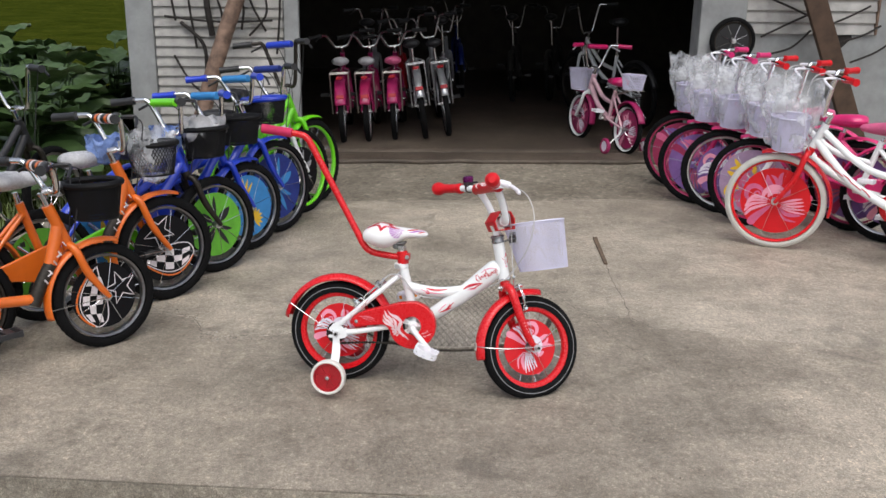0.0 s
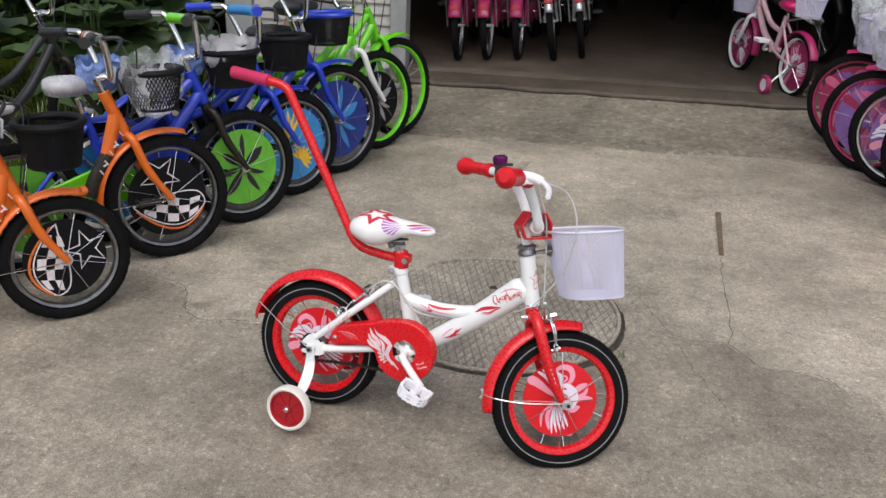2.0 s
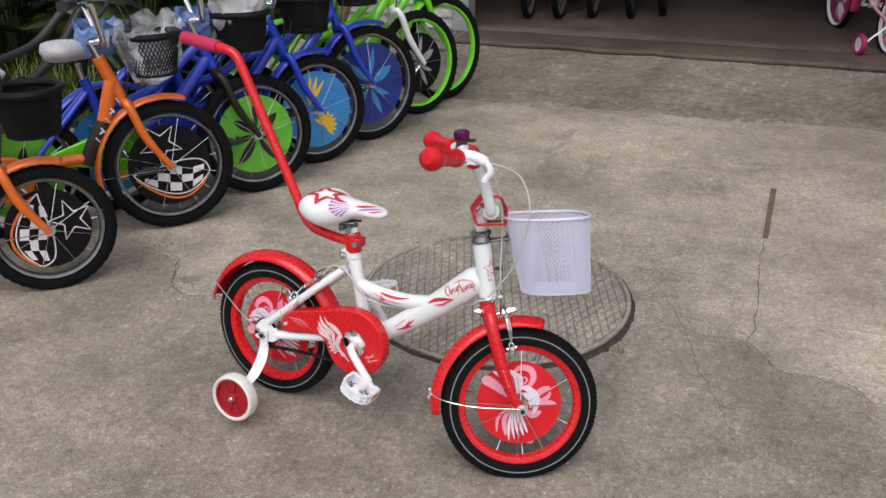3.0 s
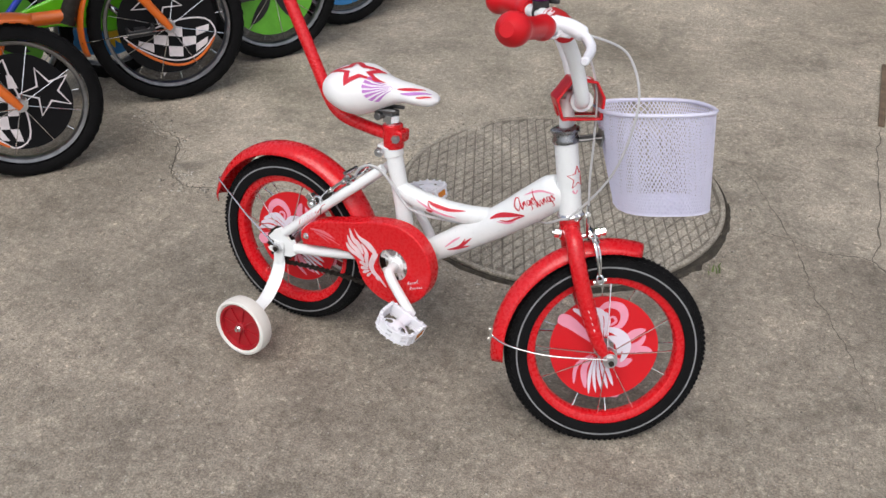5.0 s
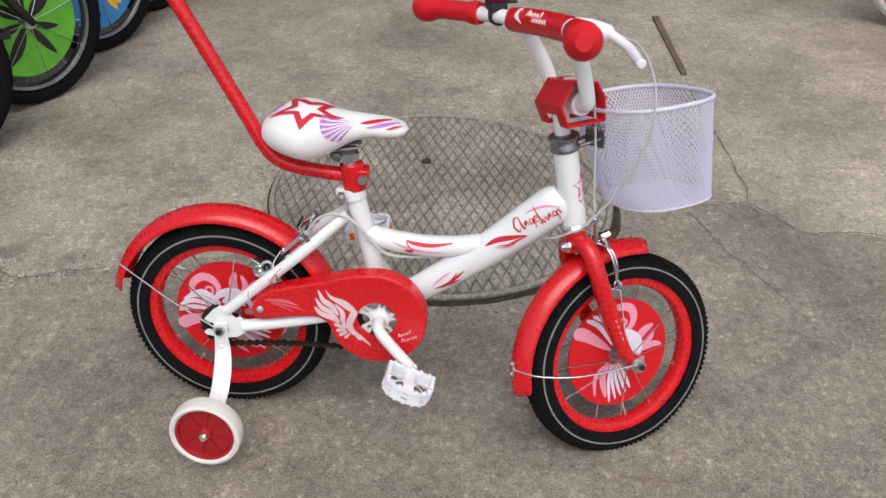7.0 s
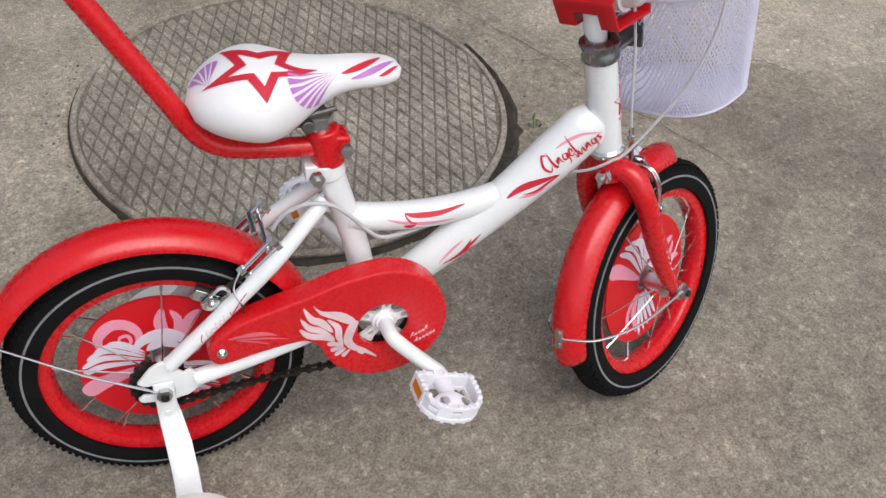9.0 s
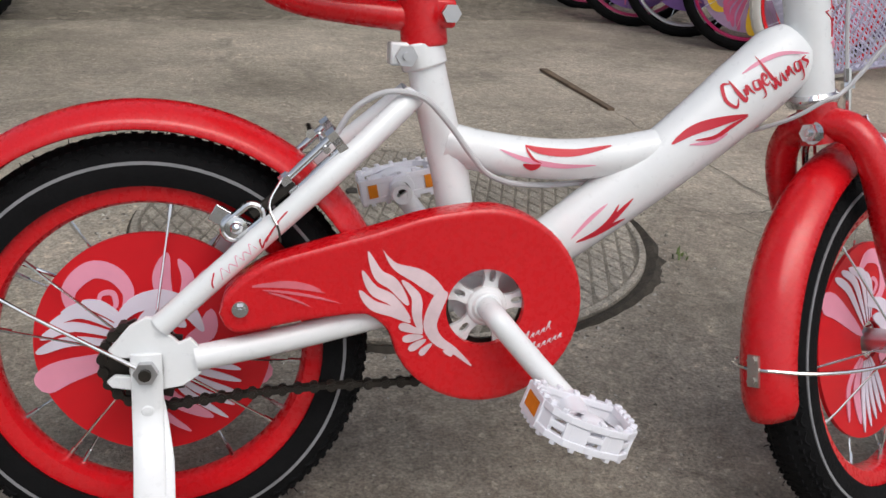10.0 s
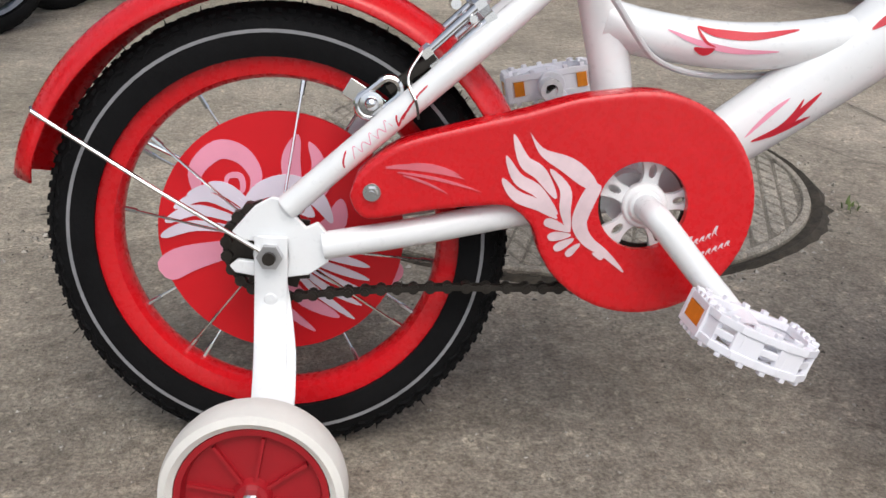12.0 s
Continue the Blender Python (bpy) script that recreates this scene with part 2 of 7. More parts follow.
MAT["violet"] = simple("violet_plastic", (0.21, 0.1, 0.33), 0.45, vary=0.35, scale=9)
MAT["pale_violet"] = simple("pale_violet_plastic", (0.4, 0.27, 0.42), 0.45, vary=0.25, scale=12)
MAT["yellow"] = simple("yellow_print", (0.8, 0.5, 0.03), 0.42, vary=0.12)
MAT["silver"] = simple("silver_paint", (0.5, 0.51, 0.53), 0.3, 0.6, vary=0.1)
MAT["wing_print"] = simple("shaded_wing_print", (0.78, 0.6, 0.63), 0.4, vary=0.3, scale=22)
MAT["dark_zinc"] = simple("dull_dark_zinc", (0.2, 0.2, 0.2), 0.4, 0.8, vary=0.25)
MAT["basket_black"] = simple("black_coated_mesh", (0.007, 0.007, 0.008), 0.6, vary=0.2, spec=0.2)
MAT["crack_dirt"] = simple("brown_crack_dirt", (0.16, 0.143, 0.117), 0.95, vary=0.4, scale=40)
MAT["row_wire"] = simple("lavender_grey_coated_wire", (0.62, 0.6, 0.76), 0.45, vary=0.15)
# pink of the bicycles indoors, darkened to stand for the garage's shade
MAT["dim_pink"] = simple("pink_paint_darkened_for_shade", (0.33, 0.015, 0.10), 0.4, vary=0.2)
MAT["joint_wood"] = simple("brown_joint_strip", (0.15, 0.105, 0.07), 0.85, vary=0.35, scale=25, grain=0.4)
MAT["flame_pink"] = simple("faded_pink_flame_print", (0.72, 0.16, 0.2), 0.4, vary=0.2)
m_, n_, l_, b_ = node_mat("loose_grit")
gi_ = n_.new("ShaderNodeNewGeometry")
l_.new(ramp(n_, l_, gi_.outputs["Random Per Island"], [(0.0, (0.09, 0.08, 0.065)), (0.5, (0.27, 0.245, 0.205)), (1.0, (0.52, 0.49, 0.44))]).outputs[0], b_.inputs["Base Color"])
b_.inputs["Roughness"].default_value = 0.9
MAT["grit"] = m_
MAT["plank_wood"] = simple("dark_brown_plank", (0.085, 0.052, 0.034), 0.8, vary=0.4, scale=7, grain=0.6)
MAT["dark_pink"] = simple("dark_magenta_paint", (0.33, 0.012, 0.08), 0.35, coat=0.3, vary=0.2)
MAT["disc_black"] = simple("matt_black_disc", (0.006, 0.006, 0.007), 0.6, vary=0.2, spec=0.15)
MAT["green_disc"] = simple("green_printed_disc", (0.12, 0.42, 0.03), 0.5, vary=0.2)
MAT["grey_cream_rubber"] = simple("dusty_cream_rubber", (0.58, 0.56, 0.52), 0.65, vary=0.12, grain=0.3)
MAT["black_print"] = simple("black_print", (0.012, 0.012, 0.014), 0.4, vary=0.2)
MAT["siding"] = simple("chalky_white_siding_paint", (0.40, 0.39, 0.37), 0.7, vary=0.35, scale=5, grain=0.3)
MAT["grey_post"] = simple("grey_painted_post", (0.29, 0.3, 0.3), 0.7, vary=0.25, scale=6, grain=0.3)
MAT["old_wood"] = simple("weathered_brown_wood", (0.2, 0.13, 0.095), 0.8, vary=0.6, scale=14, grain=0.7)
# wood colour darkened to stand for the shade indoors
MAT["shaded_wood"] = simple("shade_darkened_wood", (0.055, 0.046, 0.039), 0.85, vary=0.4, scale=5, grain=0.5)
# rusty iron on the walls; on the rearmost bicycles its black stands for shade
MAT["rust_and_shade_black"] = simple("rusty_iron_and_shade_black", (0.03, 0.026, 0.024), 0.7, 0.3, vary=0.4, scale=40, grain=0.4)
MAT["bag"] = glassy_bag()
MAT["blue_bag"] = simple("crumpled_blue_plastic", (0.2, 0.3, 0.6), 0.25, vary=0.35, scale=12, grain=0.6)
MAT["grey_bag"] = simple("crumpled_grey_plastic", (0.5, 0.5, 0.52), 0.25, vary=0.25, scale=12, grain=0.6)
MAT["weed"] = leaf_mat("broad_weed_leaf", (0.03, 0.066, 0.018), (0.07, 0.12, 0.038))
MAT["grass"] = leaf_mat("grass_blade", (0.07, 0.11, 0.02), (0.14, 0.19, 0.05))


# ---------------------------------------------------------------- mesh tools
class Mesh:
    """Points and faces gathered for one mesh."""

    def __init__(self):
        self.v, self.f = [], []

    def add(self, verts, faces):
        k = len(self.v)
        self.v += [tuple(p) for p in verts]
        self.f += [tuple(i + k for i in q) for q in faces]
        return self

    def tube(self, pts, r, seg=10, closed=False, cap=True, flat=1.0):
        """A round bar along pts; r is one radius or one for each point."""
        P = [Vector(p) for p in pts]
        n = len(P)
        rad = r if isinstance(r, (list, tuple)) else [r] * n
        tang = []
        for i in range(n):
            a, b = (P[(i - 1) % n], P[(i + 1) % n]) if closed else (P[max(i - 1, 0)], P[min(i + 1, n - 1)])
            tang.append((b - a).normalized())
        up = Vector((0, 1, 0)) if abs(tang[0].y) < 0.9 else Vector((1, 0, 0))
        verts, faces = [], []
        for i in range(n):
            side = up.cross(tang[i]).normalized()
            up = tang[i].cross(side).normalized()
            for k in range(seg):
                a = 2 * math.pi * k / seg
                verts.append(P[i] + rad[i] * (math.cos(a) * side + flat * math.sin(a) * up))
        for i in range(n if closed else n - 1):
            j = (i + 1) % n
            for k in range(seg):
                faces.append((i * seg + k, i * seg + (k + 1) % seg, j * seg + (k + 1) % seg, j * seg + k))
        if cap and not closed:
            faces.append(tuple(range(seg))[::-1])
            faces.append(tuple((n - 1) * seg + k for k in range(seg)))
        return self.add(verts, faces)

    def lathe(self, profile, seg=48, axis="y", centre=(0, 0, 0), closed=True, arc=(0, 360)):
        """Turn a profile of (radius, along) about an axis."""
        full = abs(arc[1] - arc[0]) >= 360
        m = len(profile)
        rings = seg if full else seg + 1
        verts, faces = [], []
        for i in range(rings):
            a = radians(arc[0] + (arc[1] - arc[0]) * i / seg)
            c, s = math.cos(a), math.sin(a)
            for r, h in profile:
                p = (r * c, h, r * s) if axis == "y" else (r * c, r * s, h) if axis == "z" else (h, r * c, r * s)
                verts.append((p[0] + centre[0], p[1] + centre[1], p[2] + centre[2]))
        for i in range(seg):
            j = (i + 1) % rings
            for k in range(m if closed else m - 1):
                q = (k + 1) % m
                faces.append((i * m + k, i * m + q, j * m + q, j * m + k))
        if closed and not full:
            faces.append(tuple(range(m)))
            faces.append(tuple(seg * m + k for k in range(m))[::-1])
        return self.add(verts, faces)

    def plate(self, outline, y0, y1, hole=None):
        """A flat plate in the xz plane from y0 to y1; hole is a second loop with as many points."""
        n = len(outline)
        verts = [(x, y0, z) for x, z in outline] + [(x, y1, z) for x, z in outline]
        faces = [(i, (i + 1) % n, n + (i + 1) % n, n + i) for i in range(n)]
        if hole:
            verts += [(x, y0, z) for x, z in hole] + [(x, y1, z) for x, z in hole]
            for i in range(n):
                j = (i + 1) % n
                faces += [(2 * n + j, 2 * n + i, 3 * n + i, 3 * n + j), (i, 2 * n + i, 2 * n + j, j), (n + j, 3 * n + j, 3 * n + i, n + i)]
        else:
            faces += [tuple(range(n))[::-1], tuple(range(n, 2 * n))]
        return self.add(verts, faces)

    def box(self, c, s, m=None):
        x, y, z = (k / 2 for k in s)
        v = [Vector((a * x, b * y, d * z)) for a in (-1, 1) for b in (-1, 1) for d in (-1, 1)]
        v = [(m @ p if m else p) + Vector(c) for p in v]
        return self.add(v, [(0, 1, 3, 2), (4, 6, 7, 5), (0, 4, 5, 1), (2, 3, 7, 6), (0, 2, 6, 4), (1, 5, 7, 3)])

    def nut(self, c, r, h, axis="y"):
        return self.lathe([(0.0005, h / 2), (r, h / 2), (r, -h / 2), (0.0005, -h / 2)], 6, axis, c, False)

    def grid(self, fn, nu, nv, closed_u=False):
        """A sheet of fn(u, v), u and v from 0 to 1."""
        ru = nu if closed_u else nu + 1
        verts = [fn(i / nu, j / nv) for i in range(ru) for j in range(nv + 1)]
        w = nv + 1
        faces = [(i * w + j, ((i + 1) % ru) * w + j, ((i + 1) % ru) * w + j + 1, i * w + j + 1) for i in range(nu) for j in range(nv)]
        return self.add(verts, faces)

    def fill(self, loops):
        """Flat faces between closed loops of points; inner loops become holes."""
        bm = bmesh.new()
        for lp in loops:
            vs = [bm.verts.new(p) for p in lp]
            for i in range(len(vs)):
                bm.edges.new((vs[i - 1], vs[i]))
        bmesh.ops.triangle_fill(bm, use_beauty=True, use_dissolve=False, edges=bm.edges[:])
        bm.verts.index_update()
        self.add([v.co[:] for v in bm.verts], [[v.index for v in q.verts] for q in bm.faces])
        bm.free()
        return self

    def ribbon(self, outline, y0, y1):
        """A thin plate from an outline whose second half runs back beside the first."""
        n = len(outline)
        verts = [(x, y0, z) for x, z in outline] + [(x, y1, z) for x, z in outline]
        faces = [(i, (i + 1) % n, n + (i + 1) % n, n + i) for i in range(n)]
        for i in range(n // 2 - 1):
            q = (i, i + 1, n - 2 - i, n - 1 - i)
            faces += [q, tuple(n + k for k in q[::-1])]
        return self.add(verts, faces)

    def mesh(self, name, sharp=38):
        d = bpy.data.meshes.new(name)
        d.from_pydata([tuple(p) for p in self.v], [], self.f)
        bm = bmesh.new()
        bm.from_mesh(d)
        bmesh.ops.recalc_face_normals(bm, faces=bm.faces)
        bm.to_mesh(d)
        bm.free()
        d.shade_smooth()
        d.set_sharp_from_angle(angle=radians(sharp))
        return d


def part(name, mesh, mat, parent=None, label="", m=None, bevel=0.0, solid=0.0, sharp=38):
    """One mesh object, under parent if one is given. mesh: a Mesh, or mesh data to share."""
    data = mesh.mesh(name, sharp) if isinstance(mesh, Mesh) else mesh
    if not data.materials:
        data.materials.append(MAT[mat] if isinstance(mat, str) else mat)
    ob = new(name, data)
    if parent:
        ob.parent = parent
    if m is not None:
        ob.matrix_basis = m
    if label:
        ob["label"] = label
    if solid:
        s = ob.modifiers.new("thickness", "SOLIDIFY")
        s.thickness, s.offset = solid, 0
    if bevel:
        b = ob.modifiers.new("soft_edges", "BEVEL")
        b.width, b.segments, b.limit_method, b.angle_limit = bevel, 2, "ANGLE", radians(40)
    return ob


def curve(pts, n=8, closed=False):
    """Points smoothed by a Catmull-Rom line through pts."""
    P = [Vector(p) for p in pts]
    k = len(P)
    out = []
    for i in range(k if closed else k - 1):
        p0, p1, p2, p3 = ((P[(i + d) % k] for d in (-1, 0, 1, 2)) if closed else (P[max(i - 1, 0)], P[i], P[i + 1], P[min(i + 2, k - 1)]))
        for j in range(n):
            t = j / n
            out.append(0.5 * (2 * p1 + (p2 - p0) * t + (2 * p0 - 5 * p1 + 4 * p2 - p3) * t * t + (3 * p1 - p0 - 3 * p2 + p3) * t ** 3))
    if not closed:
        out.append(P[-1])
    return out


def curve2(pts, n=6, closed=True):
    return [(p.x, p.y) for p in curve([(a, b, 0) for a, b in pts], n, closed)]


def circle2(cx, cz, r, n=48, start=0):
    return [(cx + r * math.cos(2 * math.pi * i / n + start), cz + r * math.sin(2 * math.pi * i / n + start)) for i in range(n)]


def empty(name, m, label, category, group=""):
    ob = new(name)
    ob.matrix_basis = m
    return tagged(ob, label, category, group)


def feather(x, z, ang, length, width, bend=0.3):
    """A leaf-shaped outline from a root, pointing at ang degrees and bending."""
    a = radians(ang)
    left, right = [], []
    for i in range(8):
        t = i / 7
        b = a + bend * t
        cx, cz = x + length * t * math.cos(a + bend * t * 0.5), z + length * t * math.sin(a + bend * t * 0.5)
        w = width * math.sin(math.pi * min(1, 0.08 + 0.92 * t)) ** 0.8 / 2
        left.append((cx - w * math.sin(b), cz + w * math.cos(b)))
        right.append((cx + w * math.sin(b), cz - w * math.cos(b)))
    return left + right[::-1]


PRINT_MESH = {}


def prints(name, outlines, y, mat, parent, label="", m=None, thick=0.0004):
    """A printed decoration: thin flat shapes that lie on the side of a part, each its own piece."""
    key = (name, mat, round(y, 5), tuple(round(v, 5) for o in outlines for p in o[:3] for v in p))
    if key not in PRINT_MESH:
        PRINT_MESH[key] = []
        for i, o in enumerate(outlines):
            d = (Mesh().ribbon if len(o) > 4 else Mesh().plate)(o, y, y - thick - 0.00007 * i).mesh(name)
            d.materials.append(MAT[mat])
            PRINT_MESH[key].append(d)
    return [part(name, d, mat, parent, label, m) for d in PRINT_MESH[key]]


def star2(cx, cz, r, q=0.45, turn=90):
    return [(cx + (r if i % 2 == 0 else r * q) * math.cos(radians(turn + 36 * i)), cz + (r if i % 2 == 0 else r * q) * math.sin(radians(turn + 36 * i))) for i in range(10)]


# ---------------------------------------------------------------- ground and building
def sheet(name, x0, x1, y0, y1, z, mat, label, step=0.25, rough=0.0, seed=0.0, thick=0.12):
    """A slab with a slightly uneven top."""
    nx, ny = max(1, round((x1 - x0) / step)), max(1, round((y1 - y0) / step))
    s = Mesh()

    def at(u, v):
        x, y = x0 + (x1 - x0) * u, y0 + (y1 - y0) * v
        return (x, y, z + rough * noise.noise(Vector((x * 1.3 + seed, y * 1.3, 0))))

    s.grid(at, nx, ny)
    w = ny + 1
    rim = [i * w for i in range(nx + 1)] + [nx * w + j for j in range(1, ny + 1)] + [i * w + ny for i in range(nx - 1, -1, -1)] + [j for j in range(ny - 1, 0, -1)]
    low = len(s.v)
    s.v += [(s.v[i][0], s.v[i][1], z - thick) for i in rim]
    n = len(rim)
    s.f += [(rim[i], low + i, low + (i + 1) % n, rim[(i + 1) % n]) for i in range(n)]
    return tagged(part(name, s, mat), label, name.split("_")[0], kind="structure")


YAW_G = 7.0                      # the garage stands turned a little to the apron
G = pose(0.05, 6.95, 0, 0, 0, YAW_G)   # x along the front wall, y into the garage

far = Mesh().add([(-900, -900, -0.1), (900, -900, -0.1), (900, 900, -0.1), (-900, 900, -0.1)], [(0, 1, 2, 3)])
tagged(part("ground", far, "dirt"), "grey gravelly yard ground below the apron", "ground", kind="structure")
sheet("pavement", -2.3, 7.0, 2.28, 7.6, 0.0, "concrete", "cracked weathered grey concrete apron", 0.12, 0.004)
# a thinner, greyer top coat covers the front part of the apron up to a broken edge
MX, MY, MR = -0.007, 3.685, 0.404
EDGE = ((-2.3, 3.75), (-1.26, 3.58), (-1.158, 3.54), (-1.033, 3.50), (-0.95, 3.36), (-0.865, 3.308), (-0.8, 3.331), (-0.713, 3.348), (-0.45, 3.42), (-0.34, 3.46))
EDGE2 = ((0.33, 3.46), (0.40, 3.66), (0.548, 3.69), (0.642, 3.672), (0.723, 3.682), (0.822, 3.569), (0.898, 3.575), (0.992, 3.567), (1.05, 3.503), (1.094, 3.508), (1.6, 3.45), (7.0, 3.40))


def front_edge(x):
    """How far back the front coat reaches at x."""
    if -0.34 < x < 0.33:
        return MY - math.sqrt((MR + 0.012) ** 2 - (x - MX) ** 2)
    pts = EDGE if x <= -0.34 else EDGE2
    for (ax, ay), (bx, by) in zip(pts, pts[1:]):
        if ax <= x <= bx:
            return ay + (by - ay) * (x - ax) / (bx - ax) + 0.012 * noise.noise(Vector((x * 26, 3, 1))) + 0.006 * noise.noise(Vector((x * 80, 1, 7)))
    return pts[-1][1]


def apron_z(x, y):
    """Height of the apron's skin."""
    return 0.004 * noise.noise(Vector((x * 1.3, y * 1.3, 0))) + (0.0035 if y < front_edge(x) else 0.0)


cols = [-2.29 + 0.05 * k for k in range(18)] + [-1.40 + 0.012 * k for k in range(221)] + [1.3 + 0.15 * k for k in range(38)]
coat = Mesh()
ROWS = 14
for x in cols:
    e = front_edge(x)
    for j in range(ROWS + 1):
        y = 2.284 + (e - 2.284) * j / ROWS
        coat.v.append((x, y, 0.0035 + 0.004 * noise.noise(Vector((x * 1.3, y * 1.3, 0)))))
    coat.v.append((x, e + 0.004, -0.004))
w = ROWS + 2
coat.f += [(i * w + j, (i + 1) * w + j, (i + 1) * w + j + 1, i * w + j + 1) for i in range(len(cols) - 1) for j in range(ROWS + 1)]
tagged(part("pavement_coat", coat, "concrete_front"), "greyer worn concrete top coat with a broken edge", "pavement", kind="structure")
lawn = Mesh()
lawn.grid(lambda u, v: (-60 + 57.6 * u, 2.4 + 90 * v * v, -0.035 + 0.05 * noise.noise(Vector((u * 30, v * 40, 3)))), 60, 60)
tagged(part("lawn", lawn, "lawn"), "mown green lawn beside the garage", "lawn", kind="structure")

# front wall of the garage, with the wide doorway
# LINTEL and TOP lie out of view; their heights set how dark the inside gets
DOOR_L, DOOR_R, WALL_L, WALL_R, LINTEL, TOP = -1.33, 1.60, -2.5, 5.6, 2.12, 2.45


def wall_block(name, x0, x1, y0, y1, z0, z1, mat, label):
    s = Mesh().box(((x0 + x1) / 2, (y0 + y1) / 2, (z0 + z1) / 2), (x1 - x0, y1 - y0, z1 - z0))
    return tagged(part(name, s, mat, m=G, bevel=0.004), label, "wall", kind="structure")


def siding(wall, x0, x1, z0, z1, h=0.115):
    """Overlapping boards on a wall, each its own piece."""
    board = Mesh()
    w = x1 - x0
    board.add([(-w / 2, 0, 0), (w / 2, 0, 0), (w / 2, -0.024, 0.002), (-w / 2, -0.024, 0.002), (-w / 2, -0.004, h), (w / 2, -0.004, h), (w / 2, 0, h), (-w / 2, 0, h)],
              [(0, 1, 2, 3), (3, 2, 5, 4), (4, 5, 6, 7), (0, 3, 4, 7), (1, 6, 5, 2), (0, 7, 6, 1)])
    data = board.mesh("board")
    k = 0
    while z0 + k * h < z1 - 0.01:
        part("board", data, "siding", wall, m=pose((x0 + x1) / 2, -0.001, z0 + k * h, random.uniform(-0.4, 0.4)))
        k += 1


wl = wall_block("wall_left", WALL_L, DOOR_L, 0, 0.18, -0.1, TOP, "grey_post", "whitewashed board wall left of the garage doorway")
wr = wall_block("wall_right", DOOR_R, WALL_R, 0, 0.18, -0.1, TOP, "grey_post", "whitewashed board wall right of the garage doorway")
wall_block("wall_lintel", DOOR_L, DOOR_R, 0.003, 0.177, LINTEL, TOP, "grey_post", "boarded lintel above the garage doorway")
siding(wl, WALL_L + 0.17, DOOR_L - 0.1, 0.05, TOP - 0.02, 0.069)
siding(wr, DOOR_R + 0.34, 2.92, 0.95, TOP - 0.02, 0.084)
part("edge_strip", Mesh().box((2.932, -0.014, 1.69), (0.018, 0.026, 1.48)), "old_wood", wr, "brown wooden strip at the end of the boards", bevel=0.002)
part("stain", Mesh().plate([(2.56, 0.945), (2.585, 0.90), (2.60, 0.83), (2.63, 0.80), (2.68, 0.835), (2.72, 0.88), (2.765, 0.925), (2.76, 0.948)], -0.001, -0.003), "rust_and_shade_black", wr, "black sooty stain on the grey wall")
for x0, x1, nm in ((WALL_L - 0.02, WALL_L + 0.165, "corner"), (DOOR_L - 0.095, DOOR_L + 0.012, "left jamb"), (DOOR_R - 0.012, DOOR_R + 0.33, "right jamb")):
    s = Mesh().box(((x0 + x1) / 2, -0.022, TOP / 2 - 0.06), (x1 - x0, 0.042, TOP + 0.1))
    tagged(part("trim", s, "grey_post", m=G, bevel=0.006), "grey painted %s board of the garage" % nm, "trim", kind="structure")
# rooms behind; part of their shade is put into the wood and floor colours
wall_block("wall_west", WALL_L, WALL_L + 0.15, 0.182, 6.2, -0.1, TOP, "shaded_wood", "dark side wall inside the garage")
wall_block("wall_east", WALL_R - 0.15, WALL_R, 0.182, 6.2, -0.1, TOP, "shaded_wood", "dark side wall inside the garage")
wall_block("wall_back", WALL_L, WALL_R, 6.202, 6.35, -0.1, TOP, "shaded_wood", "dark back wall inside the garage")
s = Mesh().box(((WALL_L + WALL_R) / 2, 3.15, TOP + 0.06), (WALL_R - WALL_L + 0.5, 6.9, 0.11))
tagged(part("ceiling", s, "shaded_wood", m=G), "dark board ceiling of the garage", "ceiling", kind="structure")
s = Mesh()
s.grid(lambda u, v: (WALL_L + 0.16 + (WALL_R - WALL_L - 0.32) * u, 0.016 + 6.17 * v, 0.033 + 0.004 * noise.noise(Vector((u * 40, v * 30, 0)))), 40, 30)
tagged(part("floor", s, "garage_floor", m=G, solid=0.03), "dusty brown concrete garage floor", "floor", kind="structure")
# worn ramp up to the doorway
s = Mesh()


def ramp_at(u, v):
    x = DOOR_L - 0.5 + (DOOR_R - DOOR_L + 4.0) * u
    prof = [(-1.33, -0.006), (-1.28, 0.004), (-0.75, 0.008), (-0.24, 0.014), (-0.02, 0.014)]
    k = v * 4
    i = min(3, int(k))
    a, b = prof[i], prof[i + 1]
    y, z = a[0] + (b[0] - a[0]) * (k - i), a[1] + (b[1] - a[1]) * (k - i)
    return (x, y + 0.05 * noise.noise(Vector((x * 2, 4, 1))) * (1 - v), z + 0.003 * noise.noise(Vector((x * 6, y * 9, 7))) + 0.005 * noise.noise(Vector((x * 24, y * 28, 2))))


s.grid(ramp_at, 420, 70)
tagged(part("sill", s, "sill_concrete", m=G), "rough pebbly concrete strip before the garage doorway", "sill", kind="structure")
s = Mesh()
s.grid(lambda u, v: (DOOR_L - 0.09 + (DOOR_R - DOOR_L + 0.4) * u, -0.25 + 0.03 * noise.noise(Vector((u * 12, 2, 5))) * (1 - v) + 0.262 * v, 0.033 - 0.008 * (1 - v) ** 6 + 0.003 * noise.noise(Vector((u * 40, v * 5, 3)))), 120, 10)
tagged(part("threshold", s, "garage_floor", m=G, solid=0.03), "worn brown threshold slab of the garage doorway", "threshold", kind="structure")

# manhole cover with raised diamond ribs
cover = empty("manhole_cover", pose(MX, MY, 0), "round dusty cast iron manhole cover with diamond ribs in the concrete", "manhole cover")
part("plate", Mesh().lathe([(0.0005, 0.008), (MR - 0.012, 0.008), (MR - 0.006, 0.010), (MR, 0.007), (MR, -0.03), (0.0005, -0.03)], 96, "z", closed=False), "manhole_dirt", cover)
